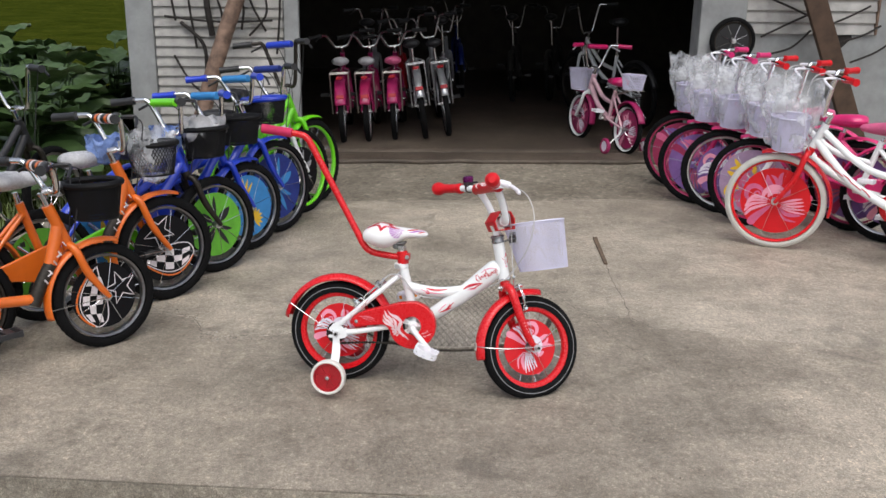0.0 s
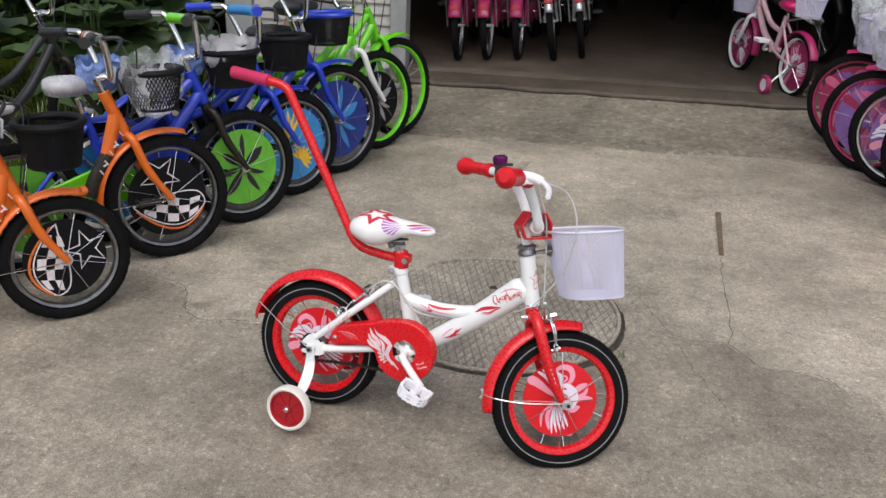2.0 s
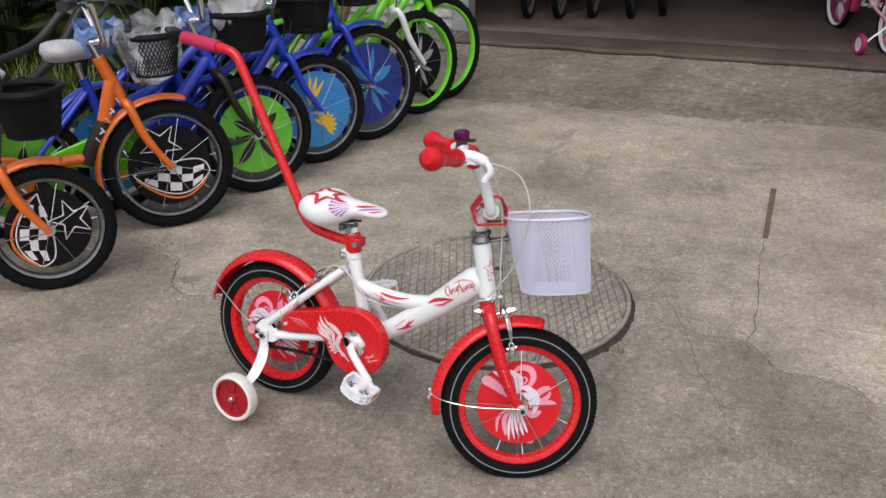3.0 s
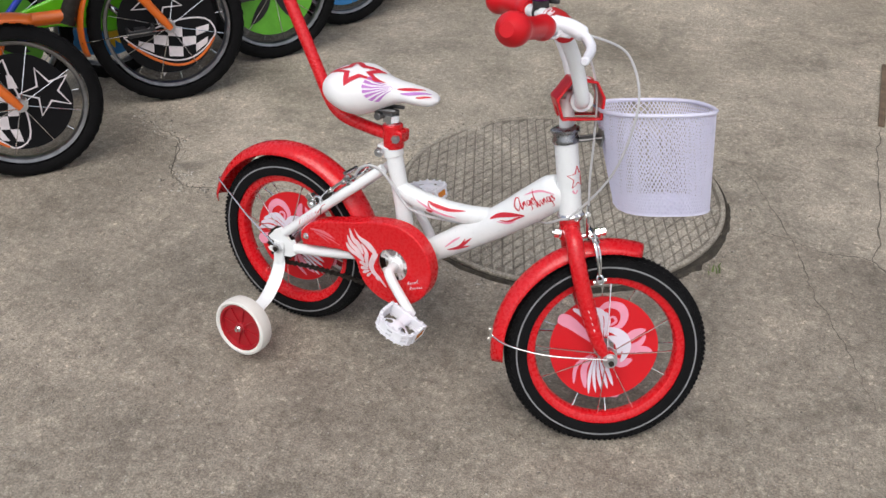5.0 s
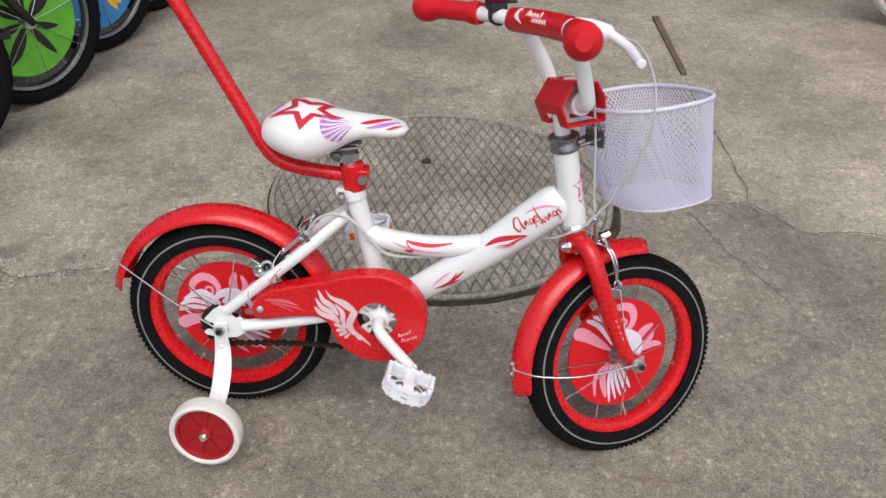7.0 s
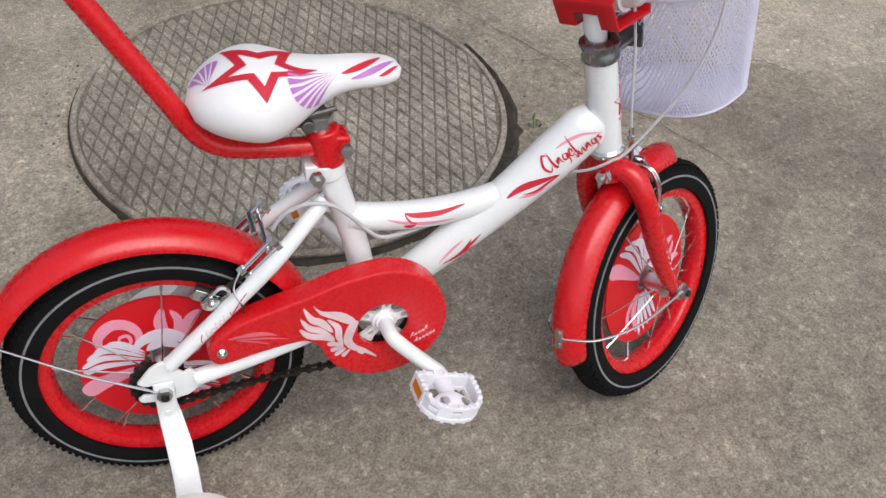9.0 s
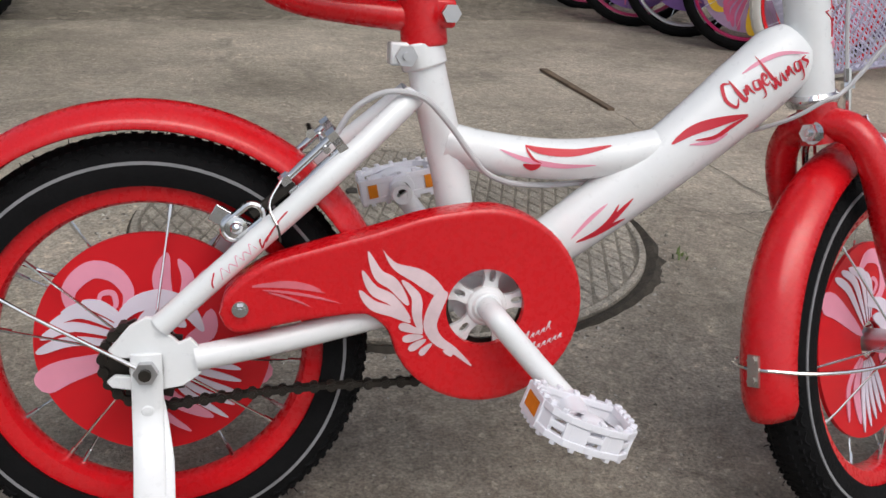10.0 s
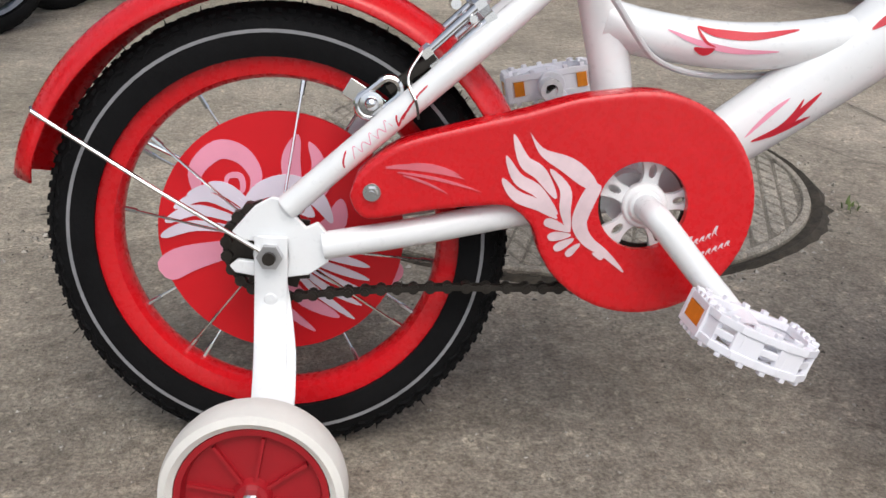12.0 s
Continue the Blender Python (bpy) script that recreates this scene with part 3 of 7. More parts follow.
part("edge_band", Mesh().lathe([(MR - 0.013, 0.009), (MR - 0.011, 0.0125), (MR - 0.003, 0.0125), (MR - 0.001, 0.009)], 96, "z"), "manhole", cover)
part("ring_gap", Mesh().lathe([(MR - 0.008, 0.0048), (MR + 0.0060, 0.0048), (MR + 0.0060, -0.02), (MR - 0.008, -0.02)], 96, "z", (0.002, -0.0035, 0)), "soil", cover, "dark dirt-filled gap round the cover")
# damp soil washed against the cover on its near side, thickest by the weed
sc = Mesh()
NS = 60
for i in range(NS + 1):
    a = radians(-150 + 165 * i / NS)
    wd = 0.004 + 0.017 * math.exp(-((i / NS - 0.72) / 0.16) ** 2) + 0.006 * math.exp(-((i / NS - 0.3) / 0.2) ** 2)
    wd *= 1 + 0.55 * noise.noise(Vector((i * 0.7, 2, 5))) + 0.3 * noise.noise(Vector((i * 2.1, 4, 1)))
    for r_, z_ in ((MR + 0.003, 0.0052), (MR + 0.005 + wd * 0.5, 0.0095), (MR + 0.006 + wd, 0.0030)):
        sc.v.append((r_ * math.cos(a), r_ * math.sin(a), z_ + 0.004 * noise.noise(Vector(((MX + r_ * math.cos(a)) * 1.3, (MY + r_ * math.sin(a)) * 1.3, 0)))))
sc.f += [(i * 3 + j, (i + 1) * 3 + j, (i + 1) * 3 + j + 1, i * 3 + j + 1) for i in range(NS) for j in range(2)]
part("soil", sc, "soil", cover, "dark damp soil along the cover's edge")
# raised rhombic studs between dirt-filled grooves
stud = Mesh()
PITCH, RR, GROOVE = 0.0240, MR - 0.015, 0.0015
n1, n2 = [(-math.sin(radians(a)), math.cos(radians(a))) for a in (69, 111)]
det = n1[0] * n2[1] - n1[1] * n2[0]
rngm = random.Random(21)


def meet(a, b):
    """Where the lines n1.p = a and n2.p = b cross."""
    return ((a * n2[1] - b * n1[1]) / det, (n1[0] * b - n2[0] * a) / det)


span = int(RR / PITCH) + 2
for i in range(-span, span):
    for k in range(-span, span):
        lo_, hi_ = GROOVE * rngm.uniform(0.8, 1.25), PITCH - GROOVE * rngm.uniform(0.8, 1.25)
        foot = [meet(i * PITCH + a, k * PITCH + b) for a, b in ((lo_, lo_), (hi_, lo_), (hi_, hi_), (lo_, hi_))]
        cx, cy = sum(p[0] for p in foot) / 4, sum(p[1] for p in foot) / 4
        if math.hypot(cx, cy) > RR + 0.006:
            continue
        foot = [(x * min(1, RR / max(1e-6, math.hypot(x, y))), y * min(1, RR / max(1e-6, math.hypot(x, y)))) for x, y in foot]
        zt = 0.0104 + rngm.uniform(-0.0006, 0.0006)
        top_ = [(cx + (x - cx) * 0.84, cy + (y - cy) * 0.84) for x, y in foot]
        stud.add([(x, y, 0.0078) for x, y in foot] + [(x, y, zt) for x, y in top_], [(4, 5, 6, 7), (0, 1, 5, 4), (1, 2, 6, 5), (2, 3, 7, 6), (3, 0, 4, 7)])
tagged(part("studs", stud, "manhole", cover), kind="stuff")
part("lifting_hole", Mesh().lathe([(0.0005, 0.0132), (0.012, 0.0132), (0.013, 0.009), (0.0005, 0.009)], 20, "z", (-0.040, 0.143, 0), False), "gap_dirt", cover)


# roof edge over the doorway, out of view, added to shade front and interior
s = Mesh().box(((WALL_L + WALL_R) / 2, -0.14, TOP + 0.04), (WALL_R - WALL_L + 0.8, 0.6, 0.1))
tagged(part("shade_eave", s, "shaded_wood", m=G @ pose(0, 0, 0, 4), bevel=0.01), "unseen roof edge added to shade the garage front", "roof", kind="structure")


def crack(pts, width, seed, label="dark jagged crack in the concrete apron"):
    """A jagged open crack filled with dirt."""
    c = curve([(x, y, 0) for x, y in pts], 14)
    k = len(c)
    left, right = [], []
    for i, p in enumerate(c):
        a, q = c[max(i - 1, 0)], c[min(i + 1, k - 1)]
        d = (q - a).normalized()
        nrm = Vector((-d.y, d.x, 0))
        p = p + nrm * (0.012 * noise.noise(Vector((i * 0.31 + seed, seed, 0))) + 0.005 * noise.noise(Vector((i * 1.3, seed, 4))))
        w = width * 0.55 * (0.35 + 0.9 * abs(noise.noise(Vector((i * 0.55, seed, 8))))) * min(1, 4 * min(i, k - 1 - i) / k + 0.15)
        z = 0.0026 + max(apron_z(p.x, p.y), apron_z(p.x, p.y - 0.012))
        left.append((p.x + nrm.x * w, p.y + nrm.y * w, z))
        right.append((p.x - nrm.x * w, p.y - nrm.y * w, z))
    tagged(part("crack", Mesh().add(left + right, [(i, i + 1, k + i + 1, k + i) for i in range(k - 1)]), "gap_dirt" if width > 0.01 else "crack_dirt"), label, "crack", kind="structure")


slot_strip = Mesh()
slot_strip.add([(0.698, 4.875, 0.001), (0.720, 4.875, 0.001), (0.724, 4.41, 0.001), (0.707, 4.41, 0.001), (0.698, 4.875, 0.0075), (0.720, 4.875, 0.0075), (0.724, 4.41, 0.0075), (0.707, 4.41, 0.0075)], [(4, 7, 6, 5), (0, 1, 5, 4), (1, 2, 6, 5), (2, 3, 7, 6), (3, 0, 4, 7)])
tagged(part("joint_strip", slot_strip, "joint_wood"), "short brown wooden strip set in the concrete apron", "strip", kind="structure")
crack([(0.715, 4.44), (0.715, 4.2), (0.735, 3.9), (0.73, 3.62)], 0.0055, 2.0)
crack([(0.43, 3.735), (0.548, 3.69), (0.642, 3.672), (0.723, 3.682), (0.822, 3.569), (0.9, 3.575), (0.992, 3.567), (1.05, 3.503), (1.094, 3.508)], 0.0055, 3.0)
crack([(0.336, 4.025), (0.427, 3.945), (0.548, 3.70), (0.62, 3.502), (0.702, 3.326), (0.765, 3.168)], 0.0035, 4.0, "shallow dirty furrow in the concrete apron")
crack([(-1.26, 3.585), (-1.158, 3.545), (-1.033, 3.505), (-0.95, 3.365), (-0.865, 3.314), (-0.8, 3.337), (-0.713, 3.354), (-0.55, 3.39)], 0.0060, 5.0)
crack([(0.45, 5.9), (0.52, 5.72), (0.55, 5.55)], 0.003, 8.0)
crack([(0.18, 4.08), (0.40, 4.3), (0.62, 4.42), (0.74, 4.5)], 0.0022, 9.0)


# ---------------------------------------------------------------- the red and white bicycle
R_T, R_RIM, R_DISC = 0.1722, 0.1335, 0.0930
BIKE = pose(-0.352, 3.001, 0.002) @ pose(0, 0, 0, 0, 0, -5.0) @ pose(0, 0, 0, -8.5, 0, 0)
REAR_X = -0.006
HEAD_A, HEAD_D = Vector((0.535, 0, 0.443)), Vector((-0.215, 0, 0.977)).normalized()
STEER = Matrix.Translation(HEAD_A) @ Matrix.Rotation(radians(-5.5), 4, "X") @ Matrix.Rotation(radians(28.5), 4, HEAD_D) @ Matrix.Translation(-HEAD_A)
hero = empty("childrens_bicycle", BIKE, "white and red childs bicycle with training wheels and push handle", "bicycle")


def tyre_mesh(r, w, h, knobs=0, seg=72, bead=None):
    """A tyre with a rounded section; knobs: tread blocks round its crown; bead: radius and half width where it meets the rim."""
    prof = []
    for i in range(13):
        a = radians(-115 + 230 * i / 12)
        prof.append((r - h / 2 + h / 2 * math.cos(a) * 0.98, w / 2 * math.sin(a)))
    if bead:
        prof = [(bead[0], -bead[1])] + prof + [bead]
    s = Mesh().lathe(prof, seg, "y", closed=True)
    for k in range(knobs):
        for j, off in enumerate((-0.30, -0.1, 0.1, 0.30)):
            a = 2 * math.pi * (k + 0.5 * (j % 2)) / knobs
            c, sn = math.cos(a), math.sin(a)
            rr = r - h / 2 + h / 2 * 0.98 * math.sqrt(1 - 4 * off * off) - 0.0008
            t = Vector((-sn, 0, c))
            n = Vector((c, 0, sn))
            m = Matrix((n, Vector((0, 1, 0)), t)).transposed()
            s.box(n * rr + Vector((0, off * w, 0)), (0.0026, w * 0.15, math.pi * r / knobs * 0.95), m)
    return s


def shoulder_lugs(r, y, count):
    """Shallow curved lugs on both shoulders of a tyre."""
    s = Mesh()
    for k in range(count):
        for sgn in (-1, 1):
            pts = []
            for i in range(5):
                a = 2 * math.pi * (k + 0.5 * (sgn > 0) + 0.78 * (i / 4 - 0.5)) / count
                rr = r + 0.0030 * math.sin(math.pi * i / 4) - 0.0012
                pts.append((rr * math.cos(a), sgn * (y - 0.0016 * math.sin(math.pi * i / 4)), rr * math.sin(a)))
            s.tube(pts, 0.0015, 5)
    return s


def rubber_hairs(r, count, seed):
    """Thin moulding hairs that stand on the crown of a new tyre."""
    rng_ = random.Random(seed)
    s = Mesh()
    for k in range(count):
        a, y = 2 * math.pi * (k + rng_.uniform(-0.4, 0.4)) / count, rng_.choice((-0.015, -0.011, -0.004, 0.004, 0.011, 0.015))
        rr, ln = r - 0.001 - abs(y) * 0.20, rng_.uniform(0.0025, 0.006)
        b = a + rng_.uniform(-0.012, 0.012)
        s.tube([(rr * math.cos(a), y, rr * math.sin(a)), ((rr + ln) * math.cos(b), y * 1.1, (rr + ln) * math.sin(b))], [0.00055, 0.0003], 4)
    return s


def hoop(r0, r1, y0, y1, seg=72):
    return Mesh().lathe([(r0, y0), (r1, y0), (r1, y1), (r0, y1)], seg, "y")


def stroke2(pts, width, n=5, grow=0.5):
    """A brush stroke along pts, pointed at both ends, as a closed outline."""
    c = curve2(pts, n, False)
    k = len(c)
    left, right = [], []
    for i, (x, z) in enumerate(c):
        a, b = c[max(i - 1, 0)], c[min(i + 1, k - 1)]
        dx, dz = b[0] - a[0], b[1] - a[1]
        d = math.hypot(dx, dz) or 1
        t = i / (k - 1)
        w = width * math.sin(math.pi * min(1, (0.02 + 0.96 * t) ** (math.log(0.5) / math.log(grow)))) ** 0.75 / 2
        left.append((x - dz / d * w, z + dx / d * w))
        right.append((x + dz / d * w, z - dx / d * w))
    return left + right[::-1]


def wing_disc():
    """Printed shapes of a swan with feathers and a curl, on a disc of radius 1."""
    def st(w, *pts, grow=0.5):
        return stroke2([((x - 497) / 221, (411 - z) / 213) for x, z in pts], w / 217, 5, grow)

    pink = [st(34, (350, 352), (346, 305), (385, 268), (428, 276), (452, 312), (440, 350), grow=0.45), st(11, (398, 338), (402, 314), (424, 312), (428, 336), (412, 344)),
            st(52, (281, 492), (330, 462), (462, 428), grow=0.35), st(34, (525, 345), (513, 285), (525, 236), grow=0.45), st(24, (545, 348), (562, 288), (545, 248), grow=0.45),
            st(26, (560, 352), (590, 288), (622, 262), grow=0.45), st(38, (552, 408), (592, 390), (604, 345), grow=0.5), st(26, (500, 462), (528, 522), (604, 562), grow=0.55), st(16, (492, 466), (500, 540), (560, 590), grow=0.55)]
    pale = [st(20, (281, 424), (345, 402), (452, 412), grow=0.4), st(20, (290, 397), (352, 374), (454, 402), grow=0.4), st(18, (306, 372), (366, 350), (456, 394), grow=0.4),
            st(16, (330, 348), (385, 336), (458, 386), grow=0.4), st(12, (368, 326), (408, 334), (460, 378), grow=0.4), st(38, (425, 372), (462, 335), (515, 324), (560, 346), (588, 388)),
            st(34, (465, 372), (510, 350), (556, 378)), st(16, (522, 438), (590, 449), (658, 466), grow=0.55), st(15, (520, 446), (592, 470), (658, 490), grow=0.55), st(14, (516, 452), (585, 489), (652, 513), grow=0.55),
            st(13, (512, 457), (574, 504), (645, 538), grow=0.55), st(14, (508, 462), (560, 514), (632, 564), grow=0.55)]
    return pink, pale


def hero_wheel(name, m, rear):
    wheel = part(name, hoop(R_RIM - 0.0145, R_RIM - 0.012, -0.008, 0.008), "red", hero, "red painted steel rim", m)
    rim = Mesh().lathe([(R_RIM - 0.0155, -0.003), (R_RIM - 0.0145, -0.0085), (R_RIM - 0.012, -0.0125), (R_RIM - 0.004, -0.0145), (R_RIM + 0.002, -0.0145), (R_RIM + 0.002, 0.0145), (R_RIM - 0.004, 0.0145), (R_RIM - 0.012, 0.0125), (R_RIM - 0.0145, 0.0085), (R_RIM - 0.0155, 0.003)], 80, "y")
    part("rim", rim, "red", wheel)
    part("tyre", tyre_mesh(R_T, 0.0435, 0.054, 112, bead=(0.1345, 0.0150)), "tyre", wheel, "black knobbly rubber tyre")
    tagged(part("shoulder_tread", shoulder_lugs(0.1605, 0.0182, 56), "tyre", wheel), kind="stuff")
    tagged(part("rubber_hair", rubber_hairs(R_T, 96, 5 if rear else 6), "tyre", wheel), kind="stuff")
    for sgn in (-1, 1):
        part("stripe", Mesh().lathe([(0.1505, 0.0205 * sgn), (0.1530, 0.0205 * sgn), (0.1530, 0.0216 * sgn), (0.1505, 0.0216 * sgn)], 96, "y"), "tyre_stripe", wheel, "thin grey sidewall line")
    disc = part("disc", hoop(0.018, R_DISC, -0.002, 0.002, 72), "red_plastic", wheel, "red plastic spoke disc with swan print", pose(0, 0.004, 0))
    pink, pale = wing_disc()
    for sgn in (-1, 1):
        flip = pose(0, 0, 0, 0, 0, 0 if sgn < 0 else 180)
        prints("pink_print", [[(x * R_DISC, z * R_DISC) for x, z in o] for o in pink], -0.0023, "pink_print", disc, "pink feather print", flip)
        prints("pale_print", [[(x * R_DISC, z * R_DISC) for x, z in o] for o in pale], -0.0026, "pale_print", disc, "pale lilac feather print", flip)
    part("hub", Mesh().lathe([(0.0005, -0.034), (0.016, -0.034), (0.016, -0.030), (0.0115, -0.027), (0.0115, 0.027), (0.016, 0.030), (0.016, 0.034), (0.0005, 0.034)], 24, "y", closed=False), "alloy", wheel)
    ax = Mesh().tube([(0, -0.068, 0), (0, 0.068, 0)], 0.0047, 10)
    part("axle", ax, "black_metal", wheel)
    for sgn in (-1, 1):
        part("axle_nut", Mesh().nut((0, 0.060 * sgn, 0), 0.0092, 0.009).lathe([(0.005, 0.0535 * sgn), (0.0125, 0.0535 * sgn), (0.0125, 0.0555 * sgn), (0.005, 0.0555 * sgn)], 20, "y"), "alloy", wheel)
    sp = Mesh()
    for sgn in (-1,):
        sp.tube([(0.014, 0.024 * sgn, 0.0), (R_RIM - 0.04, 0.008 * sgn, 0.0), (R_RIM - 0.0145, 0.002 * sgn, 0.0)], [0.0011, 0.0011, 0.0011], 6)
        sp.tube([(R_RIM - 0.026, 0.0040 * sgn, 0.0), (R_RIM - 0.0140, 0.002 * sgn, 0.0)], 0.0020, 6)
    data = sp.mesh("spoke")
    for k in range(16):
        flipm = pose(0, 0, 0, 0, 22.5 * k + 8 * (1 if k % 4 < 2 else -1), 0) @ (Matrix.Identity(4) if k % 2 == 0 else Matrix.Diagonal((1, -1, 1, 1)))
        part("spoke", data, "chrome", wheel, m=flipm)
    if rear:
        cog = []
        for i in range(36):
            r = 0.0335 if i % 2 == 0 else 0.029
            a = 2 * math.pi * i / 36
            cog.append((r * math.cos(a), r * math.sin(a)))
        part("cog", Mesh().plate(cog, -0.040, -0.037, [(0.012 * math.cos(2 * math.pi * i / 36), 0.012 * math.sin(2 * math.pi * i / 36)) for i in range(36)]), "black_metal", wheel, "oily black sprocket")
    return wheel


FX, FZ = 0.651, 0.161
HUB_Z = 0.1705
hero_wheel("rear_wheel", pose(REAR_X, 0, HUB_Z), True)
hero_wheel("front_wheel", STEER @ pose(FX, 0, FZ, 0, 47, 0), False)

# frame
BB = Vector((0.249, 0, 0.216))
fr = Mesh()
fr.tube([(0.2495, 0, 0.215), (0.232, 0, 0.31), (0.2045, 0, 0.412)], 0.0155, 16)                      # seat tube
fr.tube([HEAD_A - HEAD_D * 0.061, HEAD_A + HEAD_D * 0.063], 0.0190, 20)                              # head tube
dt = curve([(0.255, 0, 0.208), (0.34, 0, 0.268), (0.43, 0, 0.338), (0.497, 0, 0.398), (0.527, 0, 0.428)], 6)
fr.tube(dt, [(0.0195 + 0.0115 * min(1, 1.5 * i / (len(dt) - 1))) * (1 - 0.28 * max(0, i / (len(dt) - 1) - 0.86) / 0.14) for i in range(len(dt))], 20, flat=0.8)
tt = curve([(0.224, 0, 0.339), (0.262, 0, 0.3310), (0.315, 0, 0.3260), (0.365, 0, 0.3285), (0.408, 0, 0.336)], 6)
fr.tube(tt, 0.0172, 18)
fr.tube([(0.249, -0.034, 0.216), (0.249, 0.034, 0.216)], 0.0195, 20)                                  # bottom bracket
frame_ob = part("frame", fr, "white", hero, "glossy white steel frame")
for sgn in (-1, 1):
    st = curve([(0.004, 0.048 * sgn, 0.203), (0.07, 0.046 * sgn, 0.263), (0.135, 0.040 * sgn, 0.321), (0.197, 0.017 * sgn, 0.377)], 6)
    part("seat_stay", Mesh().tube(st, 0.0092, 14), "white", frame_ob)
    cs = curve([(0.030, 0.048 * sgn, 0.1765), (0.095, 0.045 * sgn, 0.1885), (0.165, 0.040 * sgn, 0.2035), (0.242, 0.022 * sgn, 0.214)], 6)
    part("chain_stay", Mesh().tube(cs, 0.0102, 14), "white", frame_ob)
    drop = [(-0.034, 0.185), (-0.028, 0.179), (-0.008, 0.178), (-0.004, 0.174), (-0.004, 0.166), (-0.010, 0.163), (-0.030, 0.165), (-0.036, 0.160), (-0.032, 0.155), (-0.006, 0.151), (0.020, 0.155), (0.034, 0.165), (0.033, 0.186), (0.026, 0.194), (0.018, 0.190), (0.010, 0.198), (0.006, 0.209), (-0.006, 0.211), (-0.018, 0.204)]
    part("dropout", Mesh().plate(drop, 0.0465 * sgn, 0.0515 * sgn), "white", frame_ob, bevel=0.001)


def stay_mark(name, pts, w, mat):
    """Small print strokes on the near seat stay; (way along in 0..1, across) for each point."""
    rail = curve([(0.004, -0.048, 0.203), (0.07, -0.046, 0.263), (0.135, -0.040, 0.321), (0.197, -0.017, 0.377)], 12)
    out = []
    for a_, b_ in pts:
        k_ = a_ * (len(rail) - 1)
        p = rail[int(k_)].lerp(rail[min(len(rail) - 1, int(k_) + 1)], k_ - int(k_))
        out.append(p + Vector((-0.68 * b_, -math.sqrt(max(0, 0.0092 ** 2 - b_ * b_)) - 0.0003, 0.73 * b_)))
    part(name, Mesh().tube(curve(out, 5), [0.0004] + [w] * (5 * (len(out) - 1) - 1) + [0.0003], 6, flat=0.4), mat, frame_ob)


for a0_, b0_, a1_, b1_ in ((0.365, -0.006, 0.415, -0.001), (0.385, -0.004, 0.450, 0.001), (0.405, -0.002, 0.490, 0.003), (0.365, -0.006, 0.38, 0.001)):
    stay_mark("flame_print", [(a0_, b0_), ((a0_ + a1_) / 2, (b0_ + b1_) / 2 + 0.0012), (a1_, b1_)], 0.0006, "red_print")
stay_mark("flame_print", [(0.205, -0.004), (0.212, 0.0), (0.232, 0.0045)], 0.0006, "red_print")
for k_ in range(5):
    stay_mark("script_print", [(0.235 + 0.024 * k_, -0.0035), (0.243 + 0.024 * k_, 0.0005), (0.251 + 0.024 * k_, 0.0035 - 0.002 * (k_ % 2)), (0.258 + 0.024 * k_, -0.003)], 0.0003, "pink_print")
part("seat_clamp", Mesh().tube([(0.2075, 0, 0.398), (0.2015, 0, 0.418)], 0.0185, 18).box((0.189, 0, 0.408), (0.022, 0.024, 0.018)), "white", frame_ob, bevel=0.002)
part("clamp_bolt", Mesh().tube([(0.189, -0.030, 0.407), (0.189, 0.026, 0.407)], 0.0035, 8).nut((0.189, -0.022, 0.407), 0.0085, 0.007).nut((0.189, 0.019, 0.407), 0.0085, 0.007), "alloy", frame_ob)
# red flame and wave prints on the tubes


def wrap(outline, spine, rad, side=-1, lift=0.0009, flat=1.0):
    """Lay a 2D outline of (x, z) on the near side of a round tube about a spine of (x, z, r)."""
    verts = []
    for x, z in outline:
        best = min(spine, key=lambda p: (p[0] - x) ** 2 + (p[1] - z) ** 2)
        d = math.hypot(best[0] - x, best[1] - z)
        r = best[2]
        verts.append((x, side * (math.sqrt(max(0.0, r * r - min(d, r * 0.97) ** 2)) * flat + lift), z))
    return verts


DT = [(p.x, p.z, 0.0195 + 0.0115 * min(1, 1.5 * i / 120)) for i, p in enumerate(curve([(0.255, 0, 0.208), (0.34, 0, 0.268), (0.43, 0, 0.338), (0.497, 0, 0.398), (0.533, 0, 0.434)], 30))]
TT = [(p.x, p.z, 0.0172) for p in curve([(0.224, 0, 0.339), (0.262, 0, 0.3310), (0.315, 0, 0.3260), (0.365, 0, 0.3285), (0.408, 0, 0.336)], 20)]


def strip_print(name, pts, width, spine, mat, flat=1.0, lift=0.0010, side=-1):
    """A brush-stroke print: a tapering band along pts, laid on a tube."""
    c = curve2(pts, 8, False)
    s = Mesh()
    n = len(c)
    top, low = [], []
    for i, (x, z) in enumerate(c):
        a, b = c[max(i - 1, 0)], c[min(i + 1, n - 1)]
        dx, dz = b[0] - a[0], b[1] - a[1]
        k = math.hypot(dx, dz) or 1
        w = width * math.sin(math.pi * (0.04 + 0.92 * i / (n - 1))) / 2
        top.append((x - dz / k * w, z + dx / k * w))
        low.append((x + dz / k * w, z - dx / k * w))
    s.add(wrap(top, spine, 0, side, lift * 0.5, flat) + wrap(low, spine, 0, side, lift * 0.5, flat), [(i, i + 1, n + i + 1, n + i) for i in range(n - 1)])
    return part(name, s, mat, frame_ob)


